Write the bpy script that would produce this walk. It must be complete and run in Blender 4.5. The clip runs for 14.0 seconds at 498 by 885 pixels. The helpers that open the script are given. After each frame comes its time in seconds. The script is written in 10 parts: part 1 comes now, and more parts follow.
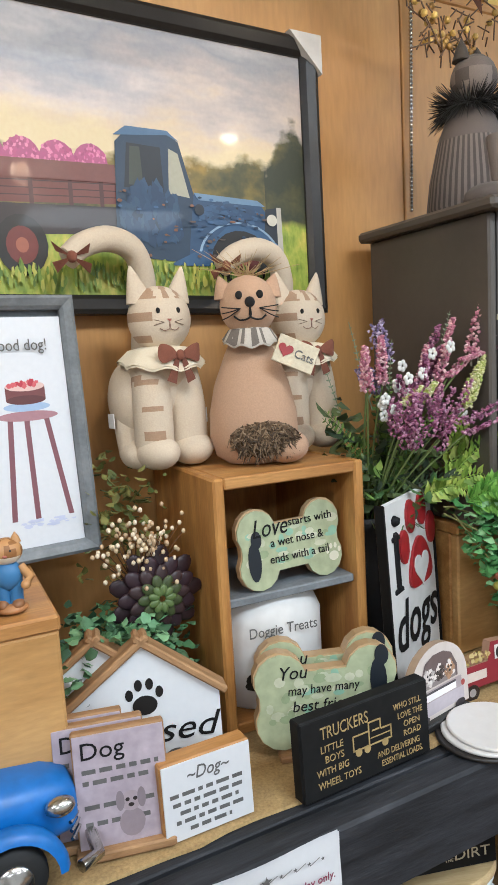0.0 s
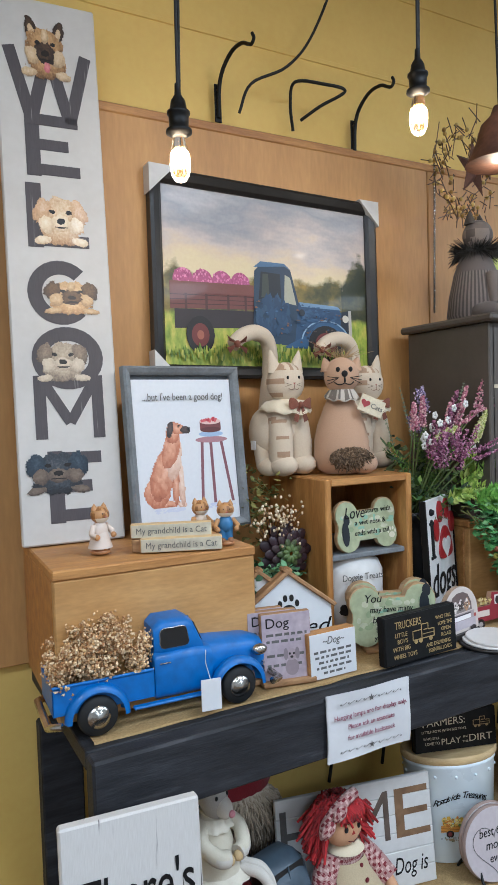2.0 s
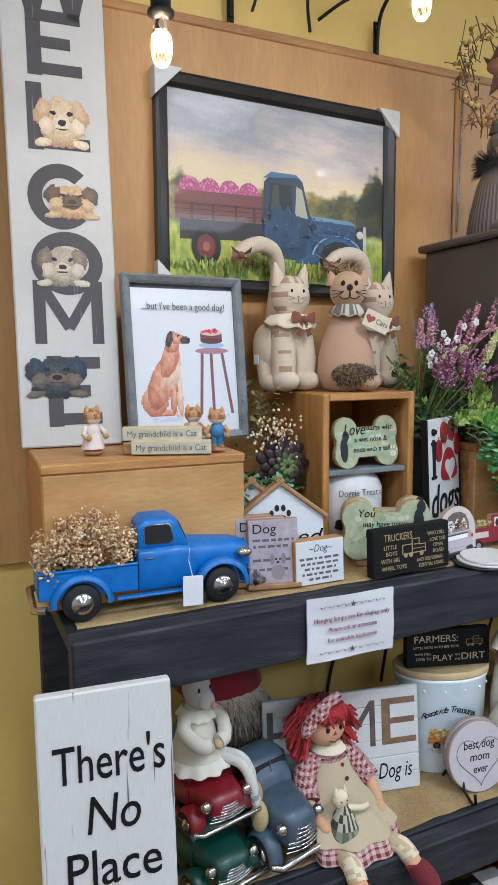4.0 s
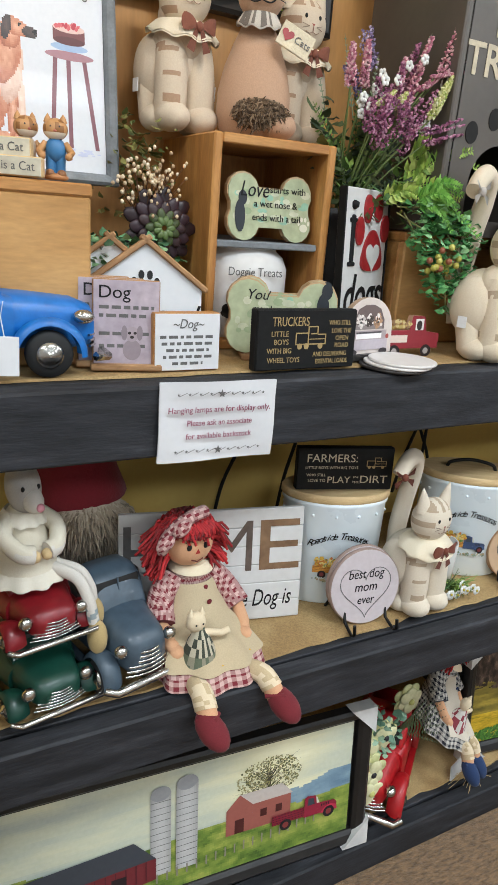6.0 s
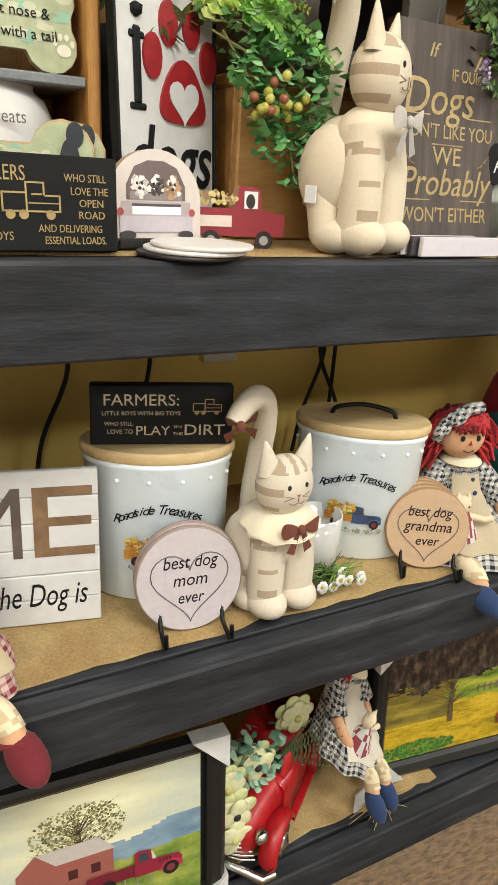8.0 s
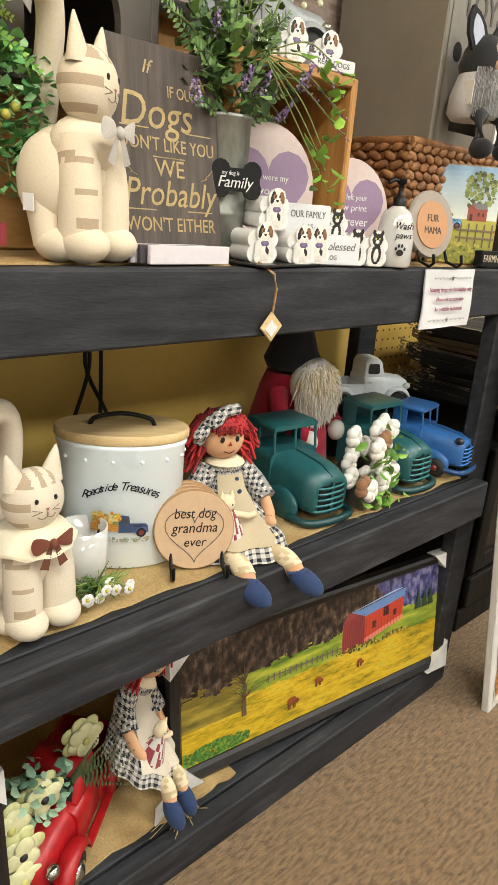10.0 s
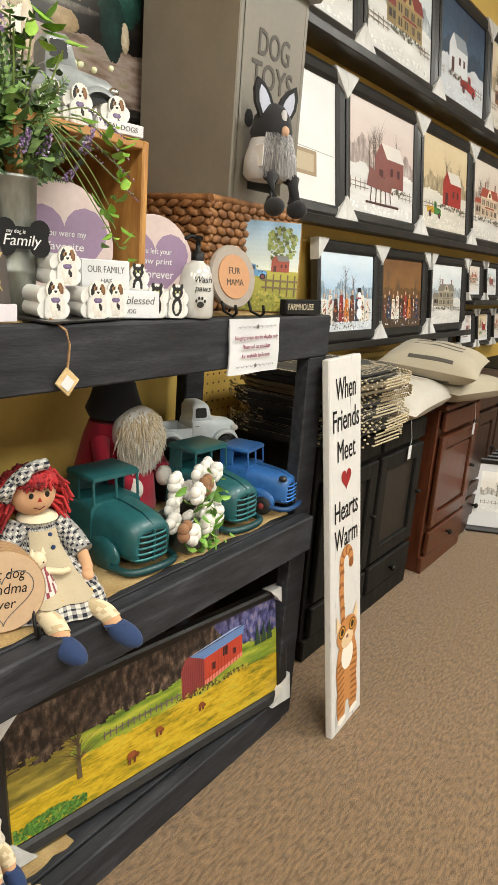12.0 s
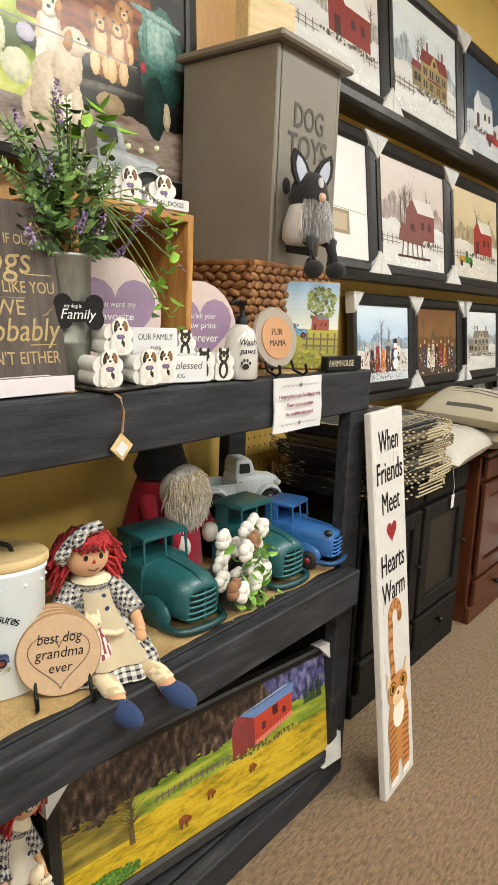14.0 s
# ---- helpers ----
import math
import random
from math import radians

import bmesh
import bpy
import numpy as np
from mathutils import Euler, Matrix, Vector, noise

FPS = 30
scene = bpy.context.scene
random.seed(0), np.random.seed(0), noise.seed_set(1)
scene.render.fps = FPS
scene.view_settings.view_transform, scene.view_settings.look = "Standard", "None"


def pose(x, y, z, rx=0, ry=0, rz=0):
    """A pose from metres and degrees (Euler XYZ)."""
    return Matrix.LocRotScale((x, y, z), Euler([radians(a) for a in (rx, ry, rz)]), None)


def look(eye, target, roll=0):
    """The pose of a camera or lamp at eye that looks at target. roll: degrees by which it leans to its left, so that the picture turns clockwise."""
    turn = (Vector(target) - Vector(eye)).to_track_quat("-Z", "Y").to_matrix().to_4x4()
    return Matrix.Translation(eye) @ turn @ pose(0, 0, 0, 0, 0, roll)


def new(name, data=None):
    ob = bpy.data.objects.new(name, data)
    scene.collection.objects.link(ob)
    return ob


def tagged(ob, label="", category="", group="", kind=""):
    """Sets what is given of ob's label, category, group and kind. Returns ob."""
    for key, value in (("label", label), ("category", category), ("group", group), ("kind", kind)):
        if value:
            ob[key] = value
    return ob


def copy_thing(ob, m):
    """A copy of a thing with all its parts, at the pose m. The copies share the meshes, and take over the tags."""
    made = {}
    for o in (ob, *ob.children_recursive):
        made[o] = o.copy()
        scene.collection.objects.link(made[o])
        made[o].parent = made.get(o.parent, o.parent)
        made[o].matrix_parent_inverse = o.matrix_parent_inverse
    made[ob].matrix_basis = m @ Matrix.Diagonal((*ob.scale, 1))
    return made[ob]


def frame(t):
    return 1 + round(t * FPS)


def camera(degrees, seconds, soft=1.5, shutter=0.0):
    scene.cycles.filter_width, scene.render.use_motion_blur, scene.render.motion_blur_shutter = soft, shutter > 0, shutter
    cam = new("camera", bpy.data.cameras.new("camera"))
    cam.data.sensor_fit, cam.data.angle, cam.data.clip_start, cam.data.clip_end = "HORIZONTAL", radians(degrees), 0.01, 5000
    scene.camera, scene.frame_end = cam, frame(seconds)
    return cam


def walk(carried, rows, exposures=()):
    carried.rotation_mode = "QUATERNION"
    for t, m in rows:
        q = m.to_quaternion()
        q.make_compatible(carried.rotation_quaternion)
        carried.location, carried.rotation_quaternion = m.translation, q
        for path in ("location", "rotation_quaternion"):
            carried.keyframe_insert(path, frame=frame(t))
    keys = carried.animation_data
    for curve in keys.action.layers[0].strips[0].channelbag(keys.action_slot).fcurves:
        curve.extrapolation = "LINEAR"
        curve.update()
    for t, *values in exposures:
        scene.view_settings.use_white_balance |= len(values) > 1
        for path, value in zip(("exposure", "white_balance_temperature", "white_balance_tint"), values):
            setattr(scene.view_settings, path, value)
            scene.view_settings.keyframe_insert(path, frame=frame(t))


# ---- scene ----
cam = camera(40.3, 14.0)
PATH = [
    (0, (-0.108, -0.569, 1.717), (0.805, 1.192, 1.463), -3.2),
    (0.5, (-0.214, -0.69, 1.73), (0.67, 1.099, 1.598), -2.5),
    (1, (-0.343, -0.81, 1.734), (0.527, 0.989, 1.658), -1.5),
    (1.5, (-0.52, -0.906, 1.714), (0.438, 0.847, 1.628), -2.2),
    (2, (-0.585, -0.974, 1.71), (0.368, 0.782, 1.621), -1.8),
    (2.2, (-0.587, -0.981, 1.714), (0.351, 0.783, 1.618), -1.5),
    (4.3, (-0.473, -1.03, 1.61), (0.344, 0.768, 1.296), -0.1),
    (4.5, (-0.455, -1.029, 1.59), (0.371, 0.755, 1.222), -0.0),
    (5, (-0.397, -1.036, 1.546), (0.438, 0.717, 1.066), 0.6),
    (5.5, (-0.339, -0.987, 1.485), (0.451, 0.751, 0.889), 1.7),
    (6, (-0.255, -0.868, 1.442), (0.669, 0.784, 0.797), 4.6),
    (6.5, (-0.197, -0.792, 1.429), (0.776, 0.835, 0.79), 6.3),
    (7, (-0.032, -0.74, 1.385), (0.871, 0.93, 0.756), 5.4),
    (7.5, (0.14, -0.697, 1.342), (1.056, 0.941, 0.651), 5.8),
    (8, (0.219, -0.709, 1.295), (1.106, 0.925, 0.557), 3.8),
    (8.5, (0.273, -0.741, 1.28), (1.23, 0.844, 0.524), 3.3),
    (8.7, (0.269, -0.729, 1.28), (1.314, 0.796, 0.516), 3.7),
    (10.8, (0.33, -0.824, 1.306), (1.732, 0.478, 0.725), 4.6),
    (11, (0.338, -0.833, 1.313), (1.773, 0.441, 0.748), 4.6),
    (11.5, (0.357, -0.854, 1.317), (1.89, 0.317, 0.791), 4.6),
    (12, (0.363, -0.87, 1.319), (1.951, 0.232, 0.805), 4.4),
    (12.5, (0.365, -0.873, 1.324), (1.971, 0.21, 0.825), 3.7),
    (13, (0.363, -0.866, 1.327), (1.95, 0.259, 0.859), 2.7),
    (13.5, (0.355, -0.861, 1.333), (1.928, 0.293, 0.892), 2.4),
    (14, (0.334, -0.856, 1.344), (1.882, 0.349, 0.959), 2.3),
]
walk(cam, [(t, look(eye, target, roll)) for t, eye, target, roll in PATH], [(0.0, 0.0, 5600, 10), (0.6, -0.087, 5430, 10), (2.0, -0.29, 5250, 10), (5.0, -0.12, 5280, 10), (5.5, -0.05, 5520, 10), (6.3, 0.05, 5950, 10), (7.5, 0.2, 6500, 10), (11.0, 0.4, 6850, 10), (14.0, 0.35, 6800, 10)])

# ---- world and light ----
world = bpy.data.worlds.new("world")
scene.world = world
world.use_nodes = True
world.node_tree.nodes["Background"].inputs[0].default_value = (1.0, 0.95, 0.88, 1)
world.node_tree.nodes["Background"].inputs[1].default_value = 0.02


def area_lamp(name, x, y, z, sx, sy, watts, colour):
    d = bpy.data.lights.new(name, "AREA")
    d.shape, d.size, d.size_y, d.energy, d.color = "RECTANGLE", sx, sy, watts, colour
    ob = new(name, d)
    ob.matrix_world = pose(x, y, z)
    return ob


# fluorescent ceiling panels of the shop
PANELS = [(-1.6, -1.5), (0.6, -1.5), (2.8, -1.5), (5.0, -1.5), (-1.0, -3.6), (1.6, -3.6), (4.2, -3.6)]
for px_, py_ in PANELS:
    area_lamp("ceiling_panel_lamp", px_, py_, 3.02, 1.15, 0.55, 38, (0.96, 1.0, 0.97))


# ---- materials ----
def rgb(h):
    """Linear colour from a display hex value."""
    c = [int(h[i:i + 2], 16) / 255 for i in (0, 2, 4)]
    return tuple(v / 12.92 if v < 0.04045 else ((v + 0.055) / 1.055) ** 2.4 for v in c)


def mat(name, col, rough=0.6, metal=0.0, col2=None, scale=12.0, fine=90.0, bump=0.15, stretch=(1, 1, 1), coat=0.0, contrast=(0.35, 0.7), dist=0.002, fine_mix=0.25, sheen=0.0, spec=0.5):
    m = bpy.data.materials.new(name)
    m.use_nodes = True
    n, k = m.node_tree.nodes, m.node_tree.links
    b = n["Principled BSDF"]
    b.inputs["Roughness"].default_value, b.inputs["Metallic"].default_value = rough, metal
    b.inputs["Coat Weight"].default_value = coat
    b.inputs["Sheen Weight"].default_value = sheen
    b.inputs["Specular IOR Level"].default_value = spec
    col2 = col2 or tuple(c * 0.78 for c in col)
    tc, mp = n.new("ShaderNodeTexCoord"), n.new("ShaderNodeMapping")
    mp.inputs["Scale"].default_value = stretch
    k.new(tc.outputs["Object"], mp.inputs[0])
    a, f = n.new("ShaderNodeTexNoise"), n.new("ShaderNodeTexNoise")
    a.inputs["Scale"].default_value, a.inputs["Detail"].default_value = scale, 5
    f.inputs["Scale"].default_value, f.inputs["Detail"].default_value = fine, 3
    k.new(mp.outputs[0], a.inputs[0])
    k.new(mp.outputs[0], f.inputs[0])
    r = n.new("ShaderNodeValToRGB")
    r.color_ramp.elements[0].position, r.color_ramp.elements[1].position = contrast
    r.color_ramp.elements[0].color, r.color_ramp.elements[1].color = (*col2, 1), (*col, 1)
    k.new(a.outputs["Fac"], r.inputs[0])
    x = n.new("ShaderNodeMix")
    x.data_type, x.blend_type = "RGBA", "OVERLAY"
    x.inputs[0].default_value = fine_mix
    k.new(r.outputs[0], x.inputs[6])
    k.new(f.outputs["Fac"], x.inputs[7])
    k.new(x.outputs[2], b.inputs["Base Color"])
    rr = n.new("ShaderNodeMapRange")
    rr.inputs["To Min"].default_value, rr.inputs["To Max"].default_value = max(0.02, rough - 0.12), min(1, rough + 0.12)
    k.new(a.outputs["Fac"], rr.inputs["Value"])
    k.new(rr.outputs[0], b.inputs["Roughness"])
    bp = n.new("ShaderNodeBump")
    bp.inputs["Strength"].default_value, bp.inputs["Distance"].default_value = bump, dist
    k.new(f.outputs["Fac"], bp.inputs["Height"])
    k.new(bp.outputs[0], b.inputs["Normal"])
    return m


def ink(name, rough=0.55, bump=0.05, fine=150.0, amount=0.3, sheen=0.0, coat=0.0, metal=0.0):
    """A surface whose pieces carry their own dye, print or paint colour."""
    m = mat(name, (0.8, 0.8, 0.8), rough, metal, scale=30, fine=fine, bump=bump, sheen=sheen, coat=coat)
    n, k = m.node_tree.nodes, m.node_tree.links
    at = n.new("ShaderNodeAttribute")
    at.attribute_name = "Col"
    x = n.new("ShaderNodeMix")
    x.data_type, x.blend_type = "RGBA", "OVERLAY"
    x.inputs[0].default_value = amount
    src = [nd for nd in n if nd.bl_idname == "ShaderNodeTexNoise"]
    k.new(at.outputs["Color"], x.inputs[6])
    k.new(src[1].outputs["Fac"], x.inputs[7])
    k.new(x.outputs[2], n["Principled BSDF"].inputs["Base Color"])
    return m


def emit(name, col, strength):
    m = bpy.data.materials.new(name)
    m.use_nodes = True
    b = m.node_tree.nodes["Principled BSDF"]
    b.inputs["Base Color"].default_value = (*col, 1)
    b.inputs["Emission Color"].default_value = (*col, 1)
    b.inputs["Emission Strength"].default_value = strength
    return m


def glass_mat(name, col):
    m = bpy.data.materials.new(name)
    m.use_nodes = True
    b = m.node_tree.nodes["Principled BSDF"]
    b.inputs["Base Color"].default_value = (*col, 1)
    b.inputs["Transmission Weight"].default_value = 1.0
    b.inputs["Roughness"].default_value = 0.02
    return m


WOOD = mat("pine_wood", rgb("c08f52"), 0.5, col2=rgb("9c6a36"), scale=5, fine=40, stretch=(1.2, 9, 9), bump=0.1, contrast=(0.3, 0.7))
WOOD_UP = mat("pine_wood_upright", rgb("c2904f"), 0.5, col2=rgb("9c6832"), scale=5, fine=40, stretch=(9, 9, 1.2), bump=0.1, contrast=(0.3, 0.7))
WOOD_PALE = mat("pale_wood", rgb("dcc294"), 0.5, col2=rgb("c7aa78"), scale=6, fine=50, stretch=(1, 12, 12), bump=0.1)
WOOD_EDGE = mat("raw_board_edge", rgb("b08a60"), 0.7, col2=rgb("8d6a46"), scale=8, fine=60, stretch=(2, 10, 10), bump=0.2)
KNOTTY = mat("knotty_pine_board", rgb("c79c62"), 0.5, col2=rgb("a97d46"), scale=3, fine=30, stretch=(1.4, 6, 6), bump=0.1, contrast=(0.3, 0.68))
PLY = mat("plywood_panel", rgb("cb9c60"), 0.5, col2=rgb("b0824a"), scale=2.2, fine=30, stretch=(4, 1, 0.7), bump=0.08, contrast=(0.3, 0.75), fine_mix=0.18)
BURLAP = mat("burlap_shelf_cover", rgb("b39868"), 0.9, col2=rgb("9a7d50"), scale=14, fine=320, bump=0.5, fine_mix=0.5)
CHAR = mat("charcoal_painted_wood", rgb("333438"), 0.62, col2=rgb("232427"), scale=7, fine=45, stretch=(1, 7, 7), bump=0.35, contrast=(0.35, 0.6), fine_mix=0.4, spec=0.25)
scuff = next(nd for nd in CHAR.node_tree.nodes if nd.bl_idname == "ShaderNodeValToRGB").color_ramp.elements.new(0.78)
scuff.color = (*rgb("48484c"), 1)
YELLOW = mat("yellow_painted_wall", rgb("e6c670"), 0.6, col2=rgb("d8b55c"), scale=2, fine=60, bump=0.08, fine_mix=0.08)
PEG = mat("pegboard_yellow", rgb("d6b25c"), 0.6, col2=rgb("c7a24c"), scale=3, fine=80, bump=0.05, fine_mix=0.08)
HOLE = mat("dark_hole", (0.012, 0.011, 0.01), 0.9)
CEIL = mat("ceiling_tile", (0.7, 0.69, 0.66), 0.9, scale=20, bump=0.3)
WHITE = mat("white_paint", (0.68, 0.675, 0.66), 0.5, col2=(0.6, 0.59, 0.57), scale=9, fine=70, bump=0.08, fine_mix=0.12)
PAPER = mat("paper", (0.68, 0.68, 0.69), 0.7, scale=4, fine=120, bump=0.05, fine_mix=0.06, col2=(0.63, 0.63, 0.64))
CARDP = mat("corner_card", (0.68, 0.67, 0.65), 0.6, scale=20, bump=0.05, fine_mix=0.1)
BLACK = mat("black_lacquer_frame", (0.014, 0.0135, 0.013), 0.35, col2=(0.022, 0.02, 0.019), scale=10, fine=60, bump=0.05, spec=0.35)
BLKSIGN = mat("black_sign_face", (0.009, 0.009, 0.009), 0.6, col2=(0.014, 0.014, 0.014), scale=20, bump=0.08, spec=0.15)
BLKWOOD = mat("black_stained_cabinet", (0.009, 0.008, 0.007), 0.65, col2=(0.013, 0.012, 0.010), scale=6, fine=40, stretch=(6, 6, 1), bump=0.15, spec=0.18)
REDWOOD = mat("cherry_stained_wood", rgb("5c2e1a"), 0.4, col2=rgb("45220f"), scale=5, fine=40, stretch=(8, 8, 1), bump=0.08, coat=0.2)
BROWNWOOD = mat("dark_brown_stained_wood", rgb("3a2418"), 0.4, col2=rgb("281710"), scale=5, fine=40, stretch=(8, 8, 1), bump=0.08)
GREY = mat("grey_painted_frame", rgb("83888c"), 0.55, col2=rgb("6e7377"), scale=10, fine=60, stretch=(3, 3, 3), bump=0.15)
TAUPE = mat("taupe_painted_bin", rgb("7b7468"), 0.5, col2=rgb("70695e"), scale=6, fine=70, bump=0.06, fine_mix=0.1)
DARKTIN = mat("dark_tin_panel", rgb("38332d"), 0.5, 0.4, col2=rgb("2a2622"), scale=30, fine=120, bump=0.2)
DARKBIN = mat("black_brown_painted_bin", rgb("5c554e"), 0.45, col2=rgb("504a44"), scale=6, fine=70, bump=0.06, fine_mix=0.1)
IRON = mat("black_iron", (0.012, 0.012, 0.012), 0.45, 0.6, scale=30, bump=0.15)
STEEL = mat("chrome", (0.62, 0.61, 0.58), 0.22, 1.0, scale=20, bump=0.05)
GALV = mat("galvanised_metal", rgb("9b9d98"), 0.45, 0.85, col2=rgb("77796f"), scale=9, fine=50, bump=0.1, stretch=(3, 3, 1))
CREAM = mat("cream_glazed_ceramic", (0.66, 0.65, 0.62), 0.12, scale=6, bump=0.01, fine_mix=0.04, coat=0.5)
BRASS = mat("antique_gold", rgb("b98c45"), 0.4, 0.6, scale=20, bump=0.05)
RUST = mat("rusty_tin", rgb("6e4a38"), 0.7, 0.3, col2=rgb("4c3227"), scale=22, bump=0.3)
BLUEP = mat("blue_enamel_paint", rgb("1c6bb8"), 0.3, 0.1, col2=rgb("155596"), scale=16, fine=60, bump=0.05, coat=0.3, fine_mix=0.15)
RUBBER = mat("black_rubber", (0.012, 0.012, 0.012), 0.7, scale=30, bump=0.2)
DRYFL = mat("dried_flower", rgb("a98a5e"), 0.9, col2=rgb("7d5f3c"), scale=60, bump=0.3)
INKBLACK = mat("black_ink", (0.01, 0.01, 0.011), 0.6, scale=60, bump=0.02, spec=0.2)
INKGREY = mat("grey_ink", (0.13, 0.125, 0.12), 0.6, scale=60, bump=0.02)
INKGOLD = mat("gold_ink", rgb("b39a66"), 0.5, scale=60, bump=0.02)
INKCREAM = mat("cream_ink", rgb("cfc2a6"), 0.6, scale=60, bump=0.02)
INKWHITE = mat("white_ink", (0.75, 0.74, 0.72), 0.6, scale=60, bump=0.02)
INKRED = mat("red_ink", rgb("9c1f24"), 0.5, scale=60, bump=0.02)
INKPURPLE = mat("purple_red_ink", rgb("8a3552"), 0.6, scale=60, bump=0.02)
INKTAUPE = mat("taupe_stencil", rgb("4e4841"), 0.6, scale=60, bump=0.02)
PRINT = ink("printed_picture", 0.45, 0.01, 130, 0.12, coat=0.1)
CLOTH = ink("dyed_cloth", 0.9, 0.22, 420, 0.16, sheen=0.08)
PAINTED = ink("painted_resin", 0.45, 0.05, 90, 0.12)
ENAMEL = ink("enamelled_tin", 0.42, 0.06, 60, 0.35, coat=0.12)
FUR = ink("fluffy_fibre", 0.95, 0.4, 240, 0.15, sheen=0.12)
LEAF = ink("leaf_plastic", 0.55, 0.1, 80, 0.4)
WICKER = mat("woven_wicker", rgb("a8764a"), 0.6, col2=rgb("6f4828"), scale=40, fine=160, bump=0.3)
BULBGLASS = glass_mat("clear_bulb_glass", (1.0, 0.93, 0.8))
FILAMENT = emit("glowing_filament", (1.0, 0.5, 0.16), 4.5)
PANELGLOW = emit("lit_panel_diffuser", (1.0, 0.95, 0.87), 3)


def carpet_mat():
    m = mat("brown_loop_carpet", rgb("91714c"), 0.95, col2=rgb("624a2d"), scale=90, fine=330, stretch=(0.45, 1.6, 1), bump=0.9, contrast=(0.36, 0.62), fine_mix=0.6, dist=0.006, sheen=0.2)
    return m


CARPET = carpet_mat()


# ---- mesh builders ----
class Geo:
    """Collects faces with a colour each; M places what is added next."""

    def __init__(self, col=(0.8, 0.8, 0.8)):
        self.v, self.f, self.c, self.s, self.M, self.col = [], [], [], [], Matrix(), col

    def put(self, vs, fs, col=None, smooth=False):
        o = len(self.v)
        self.v += [tuple(self.M @ Vector(p)) for p in vs]
        self.f += [tuple(i + o for i in q) for q in fs]
        if callable(col):
            self.c += [col(sum((Vector(vs[i]) for i in q), Vector()) / len(q)) for q in fs]
        else:
            self.c += [col or self.col] * len(fs)
        self.s += [smooth] * len(fs)
        return self

    def box(self, x, y, z, sx, sy, sz, b=0.002, col=None, R=None):
        """A chamfered box round the point, of full sizes."""
        hx, hy, hz = sx / 2, sy / 2, sz / 2
        b = min(b, hx * 0.9, hy * 0.9, hz * 0.9)
        vs, ids = [], {}
        for i in (-1, 1):
            for j in (-1, 1):
                for k in (-1, 1):
                    for a, p in enumerate(((i * hx, j * (hy - b), k * (hz - b)), (i * (hx - b), j * hy, k * (hz - b)), (i * (hx - b), j * (hy - b), k * hz))):
                        ids[i, j, k, a] = len(vs)
                        vs.append(p)
        fs, g = [], ids
        for s in (-1, 1):
            fs += [(g[s, -1, -1, 0], g[s, 1, -1, 0], g[s, 1, 1, 0], g[s, -1, 1, 0])[::s], (g[-1, s, -1, 1], g[1, s, -1, 1], g[1, s, 1, 1], g[-1, s, 1, 1])[::-s],
                   (g[-1, -1, s, 2], g[1, -1, s, 2], g[1, 1, s, 2], g[-1, 1, s, 2])[::s]]
        for i in (-1, 1):
            for j in (-1, 1):
                fs += [(g[i, j, -1, 0], g[i, j, -1, 1], g[i, j, 1, 1], g[i, j, 1, 0])[::i * j], (g[i, -1, j, 0], g[i, 1, j, 0], g[i, 1, j, 2], g[i, -1, j, 2])[::i * j],
                       (g[-1, i, j, 1], g[-1, i, j, 2], g[1, i, j, 2], g[1, i, j, 1])[::i * j]]
                for k in (-1, 1):
                    fs.append((g[i, j, k, 0], g[i, j, k, 1], g[i, j, k, 2])[::i * j * k])
        T = Matrix.Translation((x, y, z)) @ (R or Matrix())
        return self.put([T @ Vector(p) for p in vs], fs, col)

    def prism(self, pts, y0, y1, col=None, edge=None, smooth=False):
        """An outline in x and z, counter-clockwise, drawn from y0 (front) to y1."""
        n = len(pts)
        vs = [(p[0], y0, p[1]) for p in pts] + [(p[0], y1, p[1]) for p in pts]
        self.put(vs, [tuple(range(n)), tuple(range(2 * n - 1, n - 1, -1))], col)
        return self.put(vs, [(i, i + n, (i + 1) % n + n, (i + 1) % n) for i in range(n)], edge or col, smooth)

    def flat(self, pts, y, col=None):
        return self.put([(p[0], y, p[1]) for p in pts], [tuple(range(len(pts)))], col)

    def lathe(self, prof, x=0, y=0, z=0, seg=24, col=None, smooth=True, sx=1, sy=1):
        """(radius, height) pairs from the bottom up, turned about the upright axis."""
        vs = [(x + r * sx * math.cos(2 * math.pi * i / seg), y + r * sy * math.sin(2 * math.pi * i / seg), z + h) for r, h in prof for i in range(seg)]
        fs = [(j * seg + i, j * seg + (i + 1) % seg, (j + 1) * seg + (i + 1) % seg, (j + 1) * seg + i) for j in range(len(prof) - 1) for i in range(seg)]
        self.put(vs, fs, col, smooth)
        return self.put(vs, [tuple(range(seg - 1, -1, -1)), tuple(range((len(prof) - 1) * seg, len(prof) * seg))], col)

    def ball(self, x, y, z, rx, ry, rz, seg=16, rings=10, col=None, R=None):
        T = Matrix.Translation((x, y, z)) @ (R or Matrix())
        vs = [T @ Vector((rx * math.sin(math.pi * j / rings) * math.cos(2 * math.pi * i / seg), ry * math.sin(math.pi * j / rings) * math.sin(2 * math.pi * i / seg), -rz * math.cos(math.pi * j / rings))) for j in range(1, rings) for i in range(seg)]
        vs += [T @ Vector((0, 0, -rz)), T @ Vector((0, 0, rz))]
        b, t = len(vs) - 2, len(vs) - 1
        fs = [(j * seg + i, j * seg + (i + 1) % seg, (j + 1) * seg + (i + 1) % seg, (j + 1) * seg + i) for j in range(rings - 2) for i in range(seg)]
